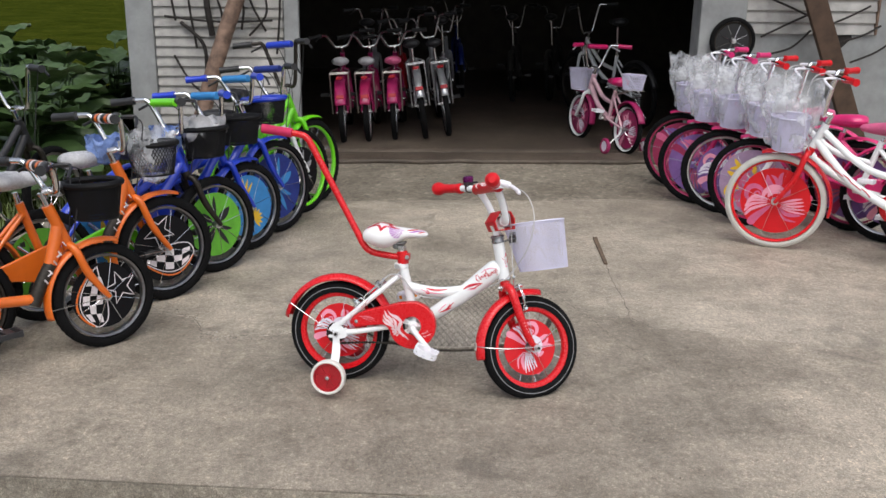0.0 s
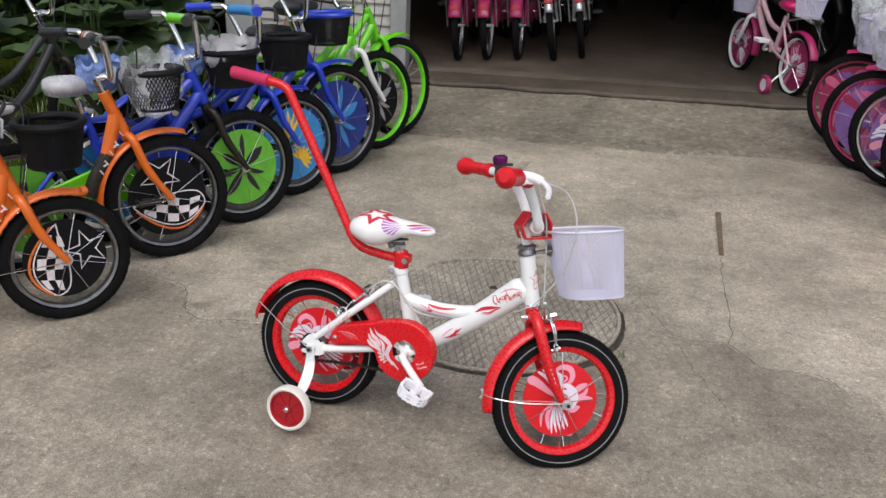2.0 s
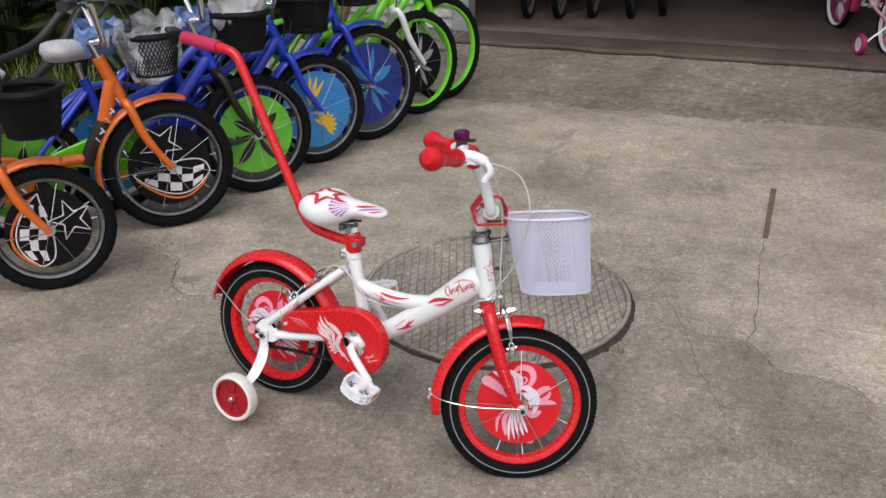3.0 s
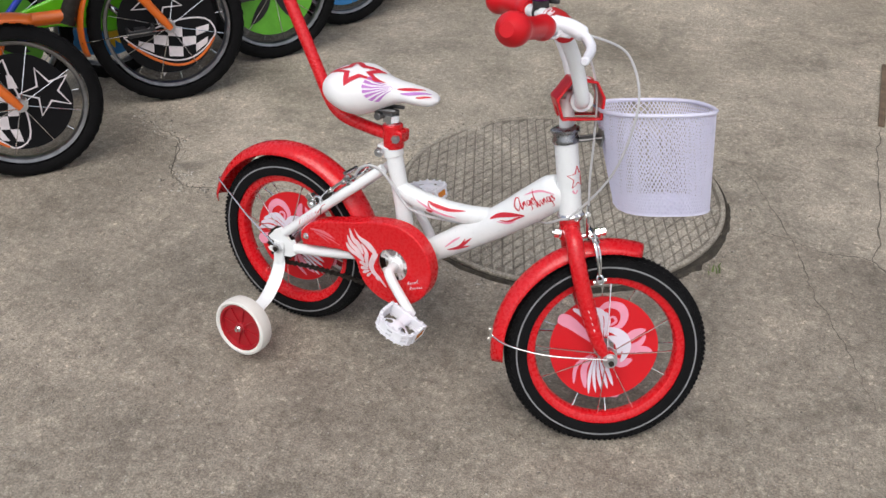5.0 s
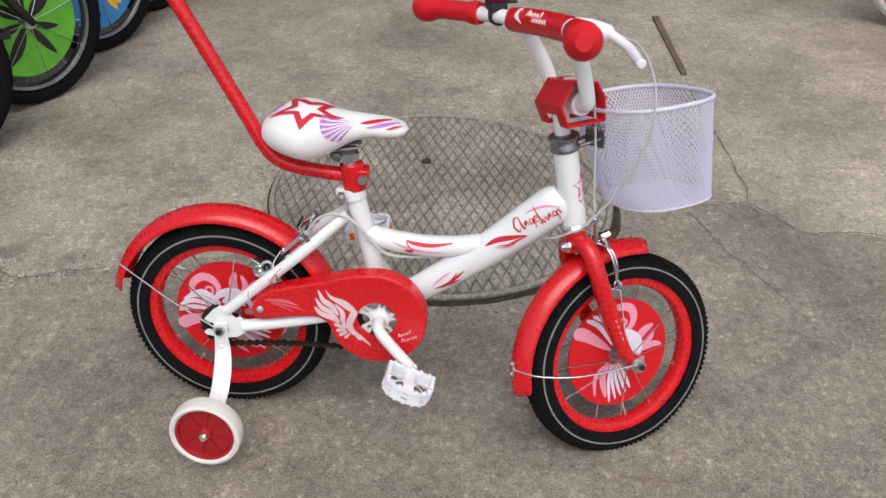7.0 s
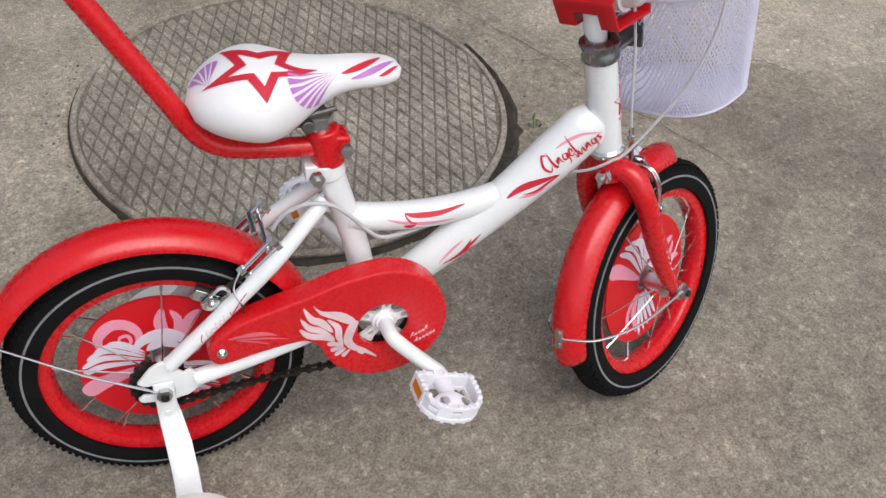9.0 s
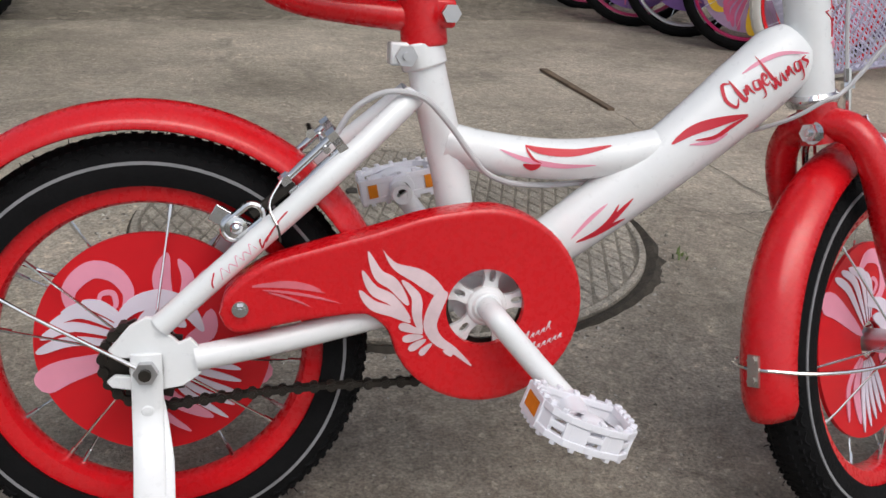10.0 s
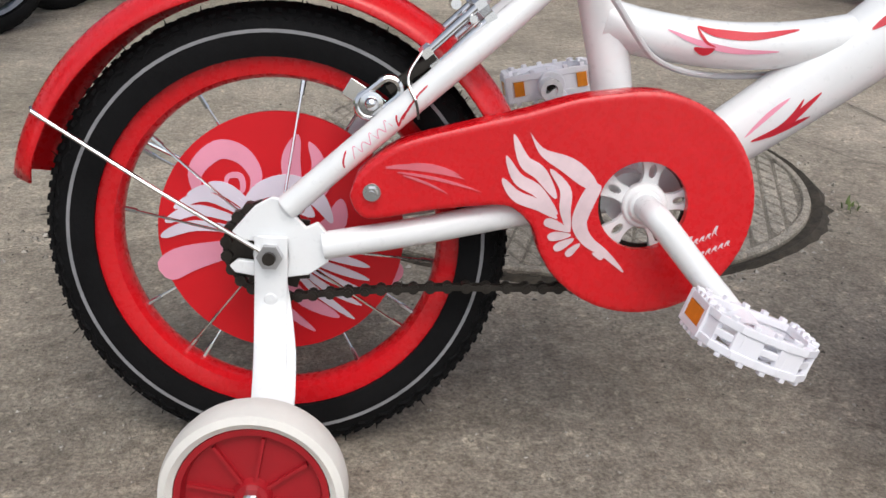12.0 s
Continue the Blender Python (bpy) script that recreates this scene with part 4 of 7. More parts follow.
for side in (-1, 1):
    strip_print("wave_print", [(0.414, 0.343), (0.431, 0.355), (0.453, 0.363), (0.477, 0.369)], 0.0085, DT, "red_print", 0.8, 0.001, side)
    strip_print("wave_print", [(0.433, 0.347), (0.450, 0.350), (0.463, 0.359), (0.477, 0.368)], 0.0040, DT, "red_print", 0.8, 0.0012, side)
    strip_print("wave_print", [(0.428, 0.343), (0.448, 0.346), (0.461, 0.353)], 0.0035, DT, "pink_print", 0.8, 0.0012, side)
    strip_print("flame_print", [(0.338, 0.259), (0.357, 0.268), (0.370, 0.281), (0.384, 0.297)], 0.006, DT, "red_print", 0.8, 0.001, side)
    strip_print("flame_print", [(0.349, 0.262), (0.363, 0.270), (0.380, 0.279)], 0.0042, DT, "red_print", 0.8, 0.001, side)
    strip_print("flame_print", [(0.358, 0.270), (0.367, 0.281), (0.372, 0.292)], 0.003, DT, "red_print", 0.8, 0.001, side)
    strip_print("flame_print", [(0.333, 0.262), (0.348, 0.279), (0.362, 0.292)], 0.0035, DT, "pink_print", 0.8, 0.001, side)
    strip_print("wave_print", [(0.290, 0.339), (0.304, 0.335), (0.332, 0.334), (0.364, 0.340)], 0.0062, TT, "red_print", 1.0, 0.001, side)
    strip_print("wave_print", [(0.290, 0.339), (0.292, 0.334), (0.297, 0.328), (0.304, 0.325)], 0.0022, TT, "red_print", 1.0, 0.0012, side)
    strip_print("wave_print", [(0.268, 0.336), (0.29, 0.328), (0.32, 0.323), (0.35, 0.324)], 0.0045, TT, "pink_print", 1.0, 0.001, side)
    strip_print("wave_print", [(0.288, 0.324), (0.296, 0.3215), (0.303, 0.324)], 0.0055, TT, "red_print", 1.0, 0.0012, side)
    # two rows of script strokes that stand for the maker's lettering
    ux, uz = math.cos(radians(37)), math.sin(radians(37))

    def glyph(along, up, wide, high, pts, w=0.0030):
        strip_print("script_print", [(0.4585 + ux * (along + wide * a) - uz * (up + high * b), 0.3768 + uz * (along + wide * a) + ux * (up + high * b)) for a, b in pts], w, DT, "red_print", 0.8, 0.0012, side)

    bowl = [(0.95, 0.95), (0.45, 1.05), (0.0, 0.5), (0.35, -0.02), (0.8, 0.3)]
    stem_ = [(1.0, 1.1), (0.97, 0.5), (1.1, 0.0), (1.35, 0.15)]
    hump = [(0.0, 0.0), (0.15, 0.9), (0.2, 0.4), (0.6, 1.0), (0.75, 0.4), (0.95, 0.0)]
    tail = [(0.85, 0.85), (0.3, 0.95), (0.15, 0.3), (0.7, 0.2), (0.9, 0.9), (0.85, -0.6), (0.3, -0.75)]
    ring_ = [(0.15, 0.45), (0.8, 0.65), (0.55, 1.05), (0.1, 0.5), (0.4, 0.0), (0.95, 0.25)]
    tall = [(0.3, 2.5), (0.25, 1.0), (0.5, 0.0), (0.9, 0.2)]
    wave = [(0.0, 1.0), (0.2, 0.05), (0.45, 0.8), (0.65, 0.05), (1.0, 1.05)]
    dot = [(0.3, 1.0), (0.35, 0.4), (0.6, 0.0)]
    curl = [(0.85, 0.9), (0.3, 0.85), (0.75, 0.35), (0.2, 0.0)]
    for along, wide, high, shape, w in ((0.0, 0.0120, 0.0185, bowl, 0.0030), (0.0, 0.0120, 0.0185, stem_, 0.0034), (0.0155, 0.0080, 0.0095, hump, 0.0026), (0.0240, 0.0080, 0.0095, tail, 0.0024), (0.0325, 0.0072, 0.0095, ring_, 0.0024), (0.0395, 0.0060, 0.0095, tall, 0.0028)):
        glyph(along + 0.0005, -0.0055, wide, high, shape, w)
    for along, wide, shape in ((0.0400, 0.0110, wave), (0.0508, 0.0050, dot), (0.0550, 0.0078, hump), (0.0632, 0.0076, tail), (0.0712, 0.0072, curl)):
        glyph(along - 0.0015, -0.0135, wide, 0.0105, shape, 0.0024)

# star and bow on the head tube and over the strokes
fwd = Vector((0.956, 0, 0.294))
star_pts = []
for i in range(10):
    a, rr_ = radians(90 + 36 * i), (0.019 if i % 2 == 0 else 0.0085)
    phi = radians(72) + rr_ * math.cos(a) / 0.0190
    star_pts.append(HEAD_A + HEAD_D * (0.004 + rr_ * math.sin(a)) + (Vector((0, -1, 0)) * math.cos(phi) + fwd * math.sin(phi)) * 0.0191)
part("star_print", Mesh().tube(star_pts, 0.0011, 6, True), "red_print", frame_ob)
bow_pts = []
for i in range(7):
    phi = radians(38 + 5 * i)
    bow_pts.append(HEAD_A + HEAD_D * (-0.016 - 0.006 * math.sin(i * 0.5)) + (Vector((0, -1, 0)) * math.cos(phi) + fwd * math.sin(phi)) * 0.0190)
part("bow_print", Mesh().tube(bow_pts, 0.0022, 6, flat=0.35), "pink_print", frame_ob)
strip_print("bow_print", [(0.470, 0.402), (0.484, 0.412), (0.502, 0.420), (0.524, 0.421)], 0.0035, DT, "pink_print", 0.8, 0.0010, -1)

# chain guard: a shallow red shell with a rolled edge
DRIVE = pose(0.0065, 0, -0.0005)
up_edge = curve2([(0.046, 0.230), (0.058, 0.2425), (0.079, 0.2555), (0.12, 0.268), (0.161, 0.279), (0.195, 0.290), (0.232, 0.2962)], 4, False)
gc = (0.2455, 0.2175)
round_edge = [(gc[0] + 0.0795 * math.cos(radians(a)), gc[1] + 0.0795 * math.sin(radians(a))) for a in range(90, -150, -8)]
low_edge = curve2([(0.1755, 0.181), (0.1690, 0.199), (0.157, 0.2105), (0.143, 0.2135), (0.10, 0.2085), (0.06, 0.2005), (0.047, 0.2045), (0.0415, 0.216)], 4, False)
outline = up_edge + round_edge + low_edge


def inset(pts, d):
    out, n = [], len(pts)
    for i in range(n):
        (ax, az), (bx, bz) = pts[i - 1], pts[(i + 1) % n]
        dx, dz = bx - ax, bz - az
        k = math.hypot(dx, dz) or 1
        out.append((pts[i][0] + dz / k * d, pts[i][1] - dx / k * d))
    return out


n = len(outline)
gs = Mesh()
rings = [[(x, -0.034, z) for x, z in outline], [(x, -0.0580, z) for x, z in outline], [(x, -0.0600, z) for x, z in inset(outline, 0.0007)],
         [(x, -0.0610, z) for x, z in inset(outline, 0.0020)], [(x, -0.0614, z) for x, z in inset(outline, 0.0040)], [(x, -0.0613, z) for x, z in inset(outline, 0.0060)]]
for r in rings:
    gs.v += r
hole = circle2(gc[0], gc[1], 0.0315, 40)
gs.fill([rings[-1], [(x, -0.0613, z) for x, z in hole]])
gs.lathe([(0.0315, -0.0613), (0.0315, -0.055), (0.0325, -0.055), (0.0325, -0.0605)], 40, "y", (gc[0], 0, gc[1]))
for k in range(len(rings) - 1):
    gs.f += [(k * n + i, k * n + (i + 1) % n, (k + 1) * n + (i + 1) % n, (k + 1) * n + i) for i in range(n)]
guard = part("chain_guard", gs, "red", hero, "red metal chain guard with a white wing print", DRIVE, sharp=30)


def guard_pt(u, v):
    """Sheet coordinates of the guard's artwork, in units of 0.4 mm."""
    return (-0.2152 + 0.0003937 * u + 0.0000344 * v, 0.3455 + 0.0000158 * u - 0.0004008 * v)


wing = [stroke2([guard_pt(*q) for q in line_], w * 0.0004, 6, g) for w, g, line_ in (
    (31, 0.72, ((940, 236), (962, 270), (1010, 295), (1055, 333))), (25, 0.55, ((912, 239), (929, 285), (957, 307), (984, 350))),
    (22, 0.52, ((898, 276), (917, 315), (951, 337), (986, 378))), (21, 0.48, ((890, 315), (913, 345), (952, 362), (986, 385))),
    (21, 0.5, ((974, 299), (1000, 334), (1000, 372), (1007, 410))), (28, 0.28, ((1058, 324), (1041, 350), (1025, 392), (1038, 424), (1072, 450), (1105, 483))),
    (12, 0.3, ((1068, 456), (1060, 453), (1048, 448))), (17, 0.4, ((962, 391), (980, 396), (1009, 409))), (16, 0.4, ((968, 419), (986, 417), (1010, 415))), (15, 0.4, ((979, 441), (994, 433), (1015, 422))), (13, 0.4, ((1001, 453), (1010, 444), (1026, 431))))]
prints("wing_print", wing, -0.0614, "wing_print", guard, "white shaded wing print")
prints("flame_print", [feather(0.066, 0.2375, 8, 0.055, 0.0045, -0.5), feather(0.074, 0.2345, -4, 0.06, 0.0022, -0.25), feather(0.082, 0.2405, 4, 0.036, 0.0024, -0.5), feather(0.078, 0.2325, -12, 0.034, 0.0018, -0.3)], -0.0614, "flame_pink", guard, "faded pink flame print")
# two short rows of white handwriting strokes
for row, (gx, gz, letters) in enumerate(((0.2795, 0.1890, 5), (0.2850, 0.1800, 6))):
    for k in range(letters):
        px, pz = gx + 0.0043 * k, gz + 0.0021 * k
        tall_ = 0.0082 if k in (0, letters - 1 if row == 0 else 0) else 0.0045
        prints("script_print", [stroke2([(px, pz), (px + 0.0012, pz + tall_ * 0.6), (px + 0.0030, pz + tall_), (px + 0.0022, pz + tall_ * 0.4), (px + 0.0040, pz + 0.0012)], 0.0011, 4)], -0.0614, "white_print", guard)
part("guard_screw", Mesh().nut((0.057, -0.0650, 0.220), 0.0042, 0.005).tube([(0.057, -0.0670, 0.220), (0.057, -0.0685, 0.220)], 0.0022, 10).lathe([(0.0025, -0.0622), (0.0066, -0.0622), (0.0062, -0.0634), (0.0025, -0.0634)], 16, "y", (0.057, 0, 0.220)), "chrome", guard)

# chain, chainring, cranks and pedals
ch = Mesh()
path = [(0.004, 0.134), (0.06, 0.141), (0.12, 0.1455), (0.19, 0.1475), (0.235, 0.1505)]
cl = curve2(path, 5, False)
for i, (x, z) in enumerate(cl[:-1]):
    x2, z2 = cl[i + 1]
    a = math.atan2(z2 - z, x2 - x)
    for off in ((-0.0036, 0.0036) if i % 2 else (-0.0020, 0.0020)):
        ch.box(((x + x2) / 2, -0.0385 + off, (z + z2) / 2), (math.hypot(x2 - x, z2 - z), 0.0011, 0.0042), Matrix.Rotation(-a, 3, "Y"))
        for px, pz in ((x, z), (x2, z2)):
            ch.tube([(px, -0.0385 + off - 0.0006, pz), (px, -0.0385 + off + 0.0006, pz)], 0.0041, 10)
    ch.tube([(x, -0.0438, z), (x, -0.0332, z)], 0.0022, 8)
for i in range(10):
    a = radians(112 + 17.5 * i)
    p = Vector((REAR_X + 0.034 * math.cos(a), -0.0385, HUB_Z + 0.034 * math.sin(a)))
    ch.box(p, (0.0105, 0.0072 if i % 2 else 0.0045, 0.0045), Matrix.Rotation(-(a + math.pi / 2), 3, "Y"))
    a += radians(8.75)
    p = Vector((REAR_X + 0.034 * math.cos(a), -0.0385, HUB_Z + 0.034 * math.sin(a)))
    ch.tube([p + Vector((0, -0.0045, 0)), p + Vector((0, 0.0045, 0))], 0.0043, 10)
tagged(part("chain", ch, "black_metal", hero, "oily black drive chain"), kind="stuff")
ring = Mesh()
arm_out = curve2([(0.009, -0.0085), (0.0165, -0.0060), (0.024, -0.0060), (0.0305, -0.0085), (0.0345, -0.0080), (0.0355, 0.0), (0.0345, 0.0080), (0.0305, 0.0085), (0.024, 0.0060), (0.0165, 0.0060), (0.009, 0.0085), (0.0075, 0.0)], 4)
arm_slot = [(0.0250 + 0.0050 * math.cos(math.atan2(z, x - 0.0225)), 0.0028 * math.sin(math.atan2(z, x - 0.0225))) for x, z in arm_out]
arm = Mesh().plate(arm_out, -0.0515, -0.0465, arm_slot).mesh("spider_arm")
ring.lathe([(0.0005, -0.0575), (0.0115, -0.0575), (0.0125, -0.0545), (0.0155, -0.0540), (0.0165, -0.0520), (0.0165, -0.0465), (0.0005, -0.0465)], 32, "y", (BB.x, 0, BB.z), False)
chainring = part("chainring", ring, "white", hero, "white chainring spider", DRIVE, bevel=0.001)
part("toothed_ring", Mesh().lathe([(0.0300, -0.0420), (0.040, -0.0420), (0.040, -0.0450), (0.0300, -0.0450)], 48, "y", (BB.x, 0, BB.z)), "black_metal", chainring, "dark toothed ring behind the spider")
for k in range(5):
    part("spider_arm", arm, "white", chainring, m=pose(BB.x, 0, BB.z, 0, -(10 + 72 * k), 0))
crank = Mesh().tube(curve([(0.249, -0.050, 0.216), (0.2495, -0.072, 0.2155), (0.255, -0.084, 0.2095), (0.28, -0.088, 0.181), (0.304, -0.090, 0.155), (0.308, -0.090, 0.150)], 6), 0.0092, 14)
part("crank_arm", crank, "white", hero, m=DRIVE)
crank2 = Mesh().tube(curve([(0.249, 0.050, 0.216), (0.2485, 0.072, 0.2165), (0.243, 0.082, 0.2235), (0.218, 0.086, 0.2545), (0.1985, 0.088, 0.2795)], 6), 0.0092, 14)
part("crank_arm", crank2, "white", hero, m=DRIVE)
part("crank_eye", Mesh().lathe([(0.0050, -0.010), (0.0092, -0.010), (0.0092, 0.010), (0.0050, 0.010)], 20, "y", (0.1980, 0.088, 0.2800)), "white", hero, m=DRIVE)


def pedal(m, label):
    """A moulded cage pedal: toothed rails, a rounded end with openings, a barrel, a pierced dome and amber reflectors."""
    L, W, H = 0.071, 0.061, 0.023       # along travel, along the axle, height
    rim_ = [(-0.5 * L, -0.004), (0.5 * L, -0.004), (0.5 * L, -0.60 * W), (0.45 * L, -0.80 * W), (0.30 * L, -0.95 * W), (0.10 * L, -W), (-0.10 * L, -W), (-0.30 * L, -0.95 * W), (-0.45 * L, -0.80 * W), (-0.5 * L, -0.60 * W)]
    s = Mesh()
    n = len(rim_)
    for k in range(n):
        (ax, ay), (bx, by) = rim_[k], rim_[(k + 1) % n]
        a, ln = math.atan2(by - ay, bx - ax), math.hypot(bx - ax, by - ay)
        rot = Matrix.Rotation(a, 3, "Z")
        mid = Vector(((ax + bx) / 2, (ay + by) / 2, 0))
        rail = k in (1, n - 1)
        s.box(mid, (ln + 0.002, 0.0040, H * 0.55 if rail or k in (0, 2, 4, 6, 8) else H * 0.22), rot)
        for sz in (-1, 1):
            s.box(mid + Vector((0, 0, sz * H * 0.38)), (ln + 0.003, 0.0062, H * 0.24), rot)
        if not rail and k:
            if k % 2 == 0:
                s.box(mid + rot @ Vector((ln / 2, 0, 0)), (0.006, 0.0045, H * 0.8), rot)
        else:
            for e in (-0.5, 0.5):
                s.box(mid + rot @ Vector((ln * e, 0, 0)), (0.005, 0.0068, H), rot)
        teeth = 4 if rail else 5 if k == 0 else 1
        for t in range(teeth):
            f_ = (t + 0.5) / teeth
            for sz in (-1, 1):
                s.box(Vector((ax + (bx - ax) * f_, ay + (by - ay) * f_, sz * (H * 0.5 + 0.0012))), (0.0042, 0.0055, 0.0032), rot)
    s.tube([(0, 0.006, 0), (0, -0.006, 0), (0, -0.030, 0), (0, -0.05, 0), (0, -W + 0.004, 0)], [0.0115, 0.0115, 0.0085, 0.0085, 0.006], 16)
    # pierced dome between the barrel and the rounded end
    nu, nv = 20, 12
    for sz in (-1, 1):
        k0 = len(s.v)
        for i in range(nu + 1):
            for j in range(nv + 1):
                u, v = i / nu, j / nv
                wide = 0.018 + 0.040 * min(1, v * 1.8) ** 0.7 - 0.022 * v ** 3
                s.v.append(((u - 0.5) * wide, -0.030 - 0.028 * v, sz * (0.0050 + 0.0065 * math.sin(math.pi * u) * (1 - (1.7 * v - 0.8) ** 2 * 0.7))))
        for i in range(nu):
            for j in range(nv):
                u, v = (i + 0.5) / nu, (j + 0.5) / nv
                if any(((u - cu) / 0.13) ** 2 + ((v - 0.62) / 0.20) ** 2 < 1 for cu in (0.22, 0.78)):
                    continue
                q = k0 + i * (nv + 1) + j
                s.f.append((q, q + nv + 1, q + nv + 2, q + 1))
    ob = part("pedal", s, "white_plastic", hero, label, m, bevel=0.0007)
    for sx in (-1, 1):
        part("reflector", Mesh().box((sx * (L / 2 + 0.0022), -0.0225, 0), (0.002, 0.029, 0.0115)), "amber", ob, "amber pedal reflector")
        part("reflector", Mesh().box((sx * (L / 2 - 0.0085), -0.0012, 0), (0.0085, 0.0022, 0.0120)), "amber", ob, "small amber end reflector")
    part("spindle", Mesh().tube([(0, 0.020, 0), (0, 0.005, 0)], 0.0058, 10), "black_metal", ob)


pedal(DRIVE @ pose(0.3065, -0.101, 0.1500, 0, 19, 0), "white plastic pedal with amber reflectors")
pedal(DRIVE @ pose(0.2010, 0.106, 0.2825, 0, 12, 180), "white plastic pedal with amber reflectors")

# mudguards


def mudguard(name, m, r, a0, a1, w, label):
    s = Mesh()

    def at(u, v):
        a = radians(a0 + (a1 - a0) * u)
        t = (v - 0.5) * 2
        fade = min(1, 8 * min(u, 1 - u) + 0.75)
        rr = r - 0.019 * abs(t) ** 2.5
        return (rr * math.cos(a), t * w / 2 * fade, rr * math.sin(a))

    s.grid(at, 48, 12)
    return part(name, s, "red", hero, label, m, solid=0.0016)


rg = mudguard("rear_mudguard", pose(REAR_X - 0.001, 0, HUB_Z), 0.197, 168, 8, 0.061, "glossy red metal mudguard")
fg = mudguard("front_mudguard", STEER @ pose(FX, 0, FZ), 0.1945, 194, 82, 0.052, "glossy red metal mudguard")
for sgn in (-1, 1):
    part("stay_wire", Mesh().tube([(-0.006, 0.058 * sgn, 0.003), (-0.08, 0.050 * sgn, 0.043), (-0.168, 0.028 * sgn, 0.0895), (-0.1705, 0.022 * sgn, 0.091)], 0.0017, 8), "chrome", rg)
    part("stay_wire", Mesh().tube(curve([(-0.002, 0.060 * sgn, 0.004), (-0.10, 0.058 * sgn, -0.004), (-0.165, 0.040 * sgn, -0.004), (-0.192, 0.012 * sgn, -0.002), (-0.195, 0, -0.002)], 5), 0.0017, 8), "chrome", fg)
part("stay_bracket", Mesh().box((-0.1965, 0, -0.003), (0.003, 0.010, 0.026)).nut((-0.199, 0, 0.006), 0.004, 0.004, "x").nut((-0.199, 0, -0.011), 0.004, 0.004, "x"), "zinc", fg)

# fork
fk = Mesh()
fk.tube([HEAD_A - HEAD_D * 0.066, HEAD_A - HEAD_D * 0.10], [0.0165, 0.0180], 18)
for sgn in (-1, 1):
    fk.tube(curve([(0.5515, 0.004 * sgn, 0.362), (0.5575, 0.030 * sgn, 0.352), (0.566, 0.0435 * sgn, 0.322), (0.590, 0.0455 * sgn, 0.262), (0.622, 0.0465 * sgn, 0.196), (0.644, 0.047 * sgn, 0.165)], 6), [0.0142] * 6 + [0.0138] * 13 + [0.014, 0.0135, 0.013, 0.0125, 0.012, 0.0115, 0.011, 0.0105, 0.010, 0.009, 0.008, 0.007], 16)
    fk.plate([(x, z) for x, z in circle2(FX - 0.002, FZ + 0.002, 0.013, 20)], 0.0445 * sgn, 0.0495 * sgn)
fork = part("fork", fk, "red", hero, "glossy red steel fork", STEER)
for sgn in (-1, 1):
    prints("script_print", [feather(0.600 + 0.0050 * k, 0.240 - 0.010 * k, 115, 0.006, 0.0013, 0.4) for k in range(4)], -0.0598, "white_print", fork, "", pose(0, 0, 0) if sgn < 0 else Matrix.Diagonal((1, -1, 1, 1)))
part("crown_bolt", Mesh().tube([(0.524, -0.004, 0.352), (0.556, -0.004, 0.352)], 0.0035, 8).nut((0.532, -0.004, 0.352), 0.0080, 0.008, "x").lathe([(0.003, 0.5365), (0.0098, 0.5365), (0.0098, 0.5385), (0.003, 0.5385)], 16, "x", (0, -0.004, 0.352)), "chrome", fork)
part("headset_ring", Mesh().lathe([(0.014, -0.0055), (0.0205, -0.0055), (0.0228, -0.001), (0.0228, 0.002), (0.0200, 0.0055), (0.014, 0.0055)], 28, "z", closed=True), "chrome", hero, "", Matrix.Translation(HEAD_A - HEAD_D * 0.0625) @ HEAD_D.to_track_quat("Z", "Y").to_matrix().to_4x4())
part("headset_nut", Mesh().lathe([(0.013, -0.004), (0.0215, -0.004), (0.0225, 0.001), (0.020, 0.006), (0.020, 0.012), (0.0235, 0.014), (0.0235, 0.018), (0.017, 0.022), (0.013, 0.022)], 28, "z", closed=True), "headset_metal", hero, "grey metal headset nut", Matrix.Translation(HEAD_A + HEAD_D * 0.066) @ HEAD_D.to_track_quat("Z", "Y").to_matrix().to_4x4())

# stem, handlebar, clamp cover, grips
stem_top = HEAD_A + HEAD_D * 0.131
cl = stem_top + Vector((0.020, 0, 0.002))
part("stem", Mesh().tube([HEAD_A + HEAD_D * 0.08, stem_top], 0.0125, 16).tube([stem_top + Vector((-0.002, 0, 0)), cl], 0.0135, 16).tube([cl - Vector((0, 0.031, 0)), cl + Vector((0, 0.031, 0))], 0.0175, 20), "white", hero, "", STEER)
BAR = STEER @ Matrix.Translation(cl) @ Matrix.Rotation(radians(-1.5), 4, HEAD_D) @ Matrix.Rotation(radians(2.4), 4, "X") @ Matrix.Translation(-cl)
half = [cl + Vector(p) for p in ((0, 0.034, 0), (-0.003, 0.050, 0.010), (-0.022, 0.062, 0.055), (-0.046, 0.077, 0.094), (-0.060, 0.096, 0.108), (-0.082, 0.138, 0.1115), (-0.138, 0.256, 0.112))]
line = curve([(p.x, -p.y, p.z) for p in half[::-1]] + [(cl.x, 0, cl.z)] + [tuple(p) for p in half], 6)
handlebar = part("handlebar", Mesh().tube(line, 0.0112, 14), "white", hero, "white high-rise handlebar", BAR)
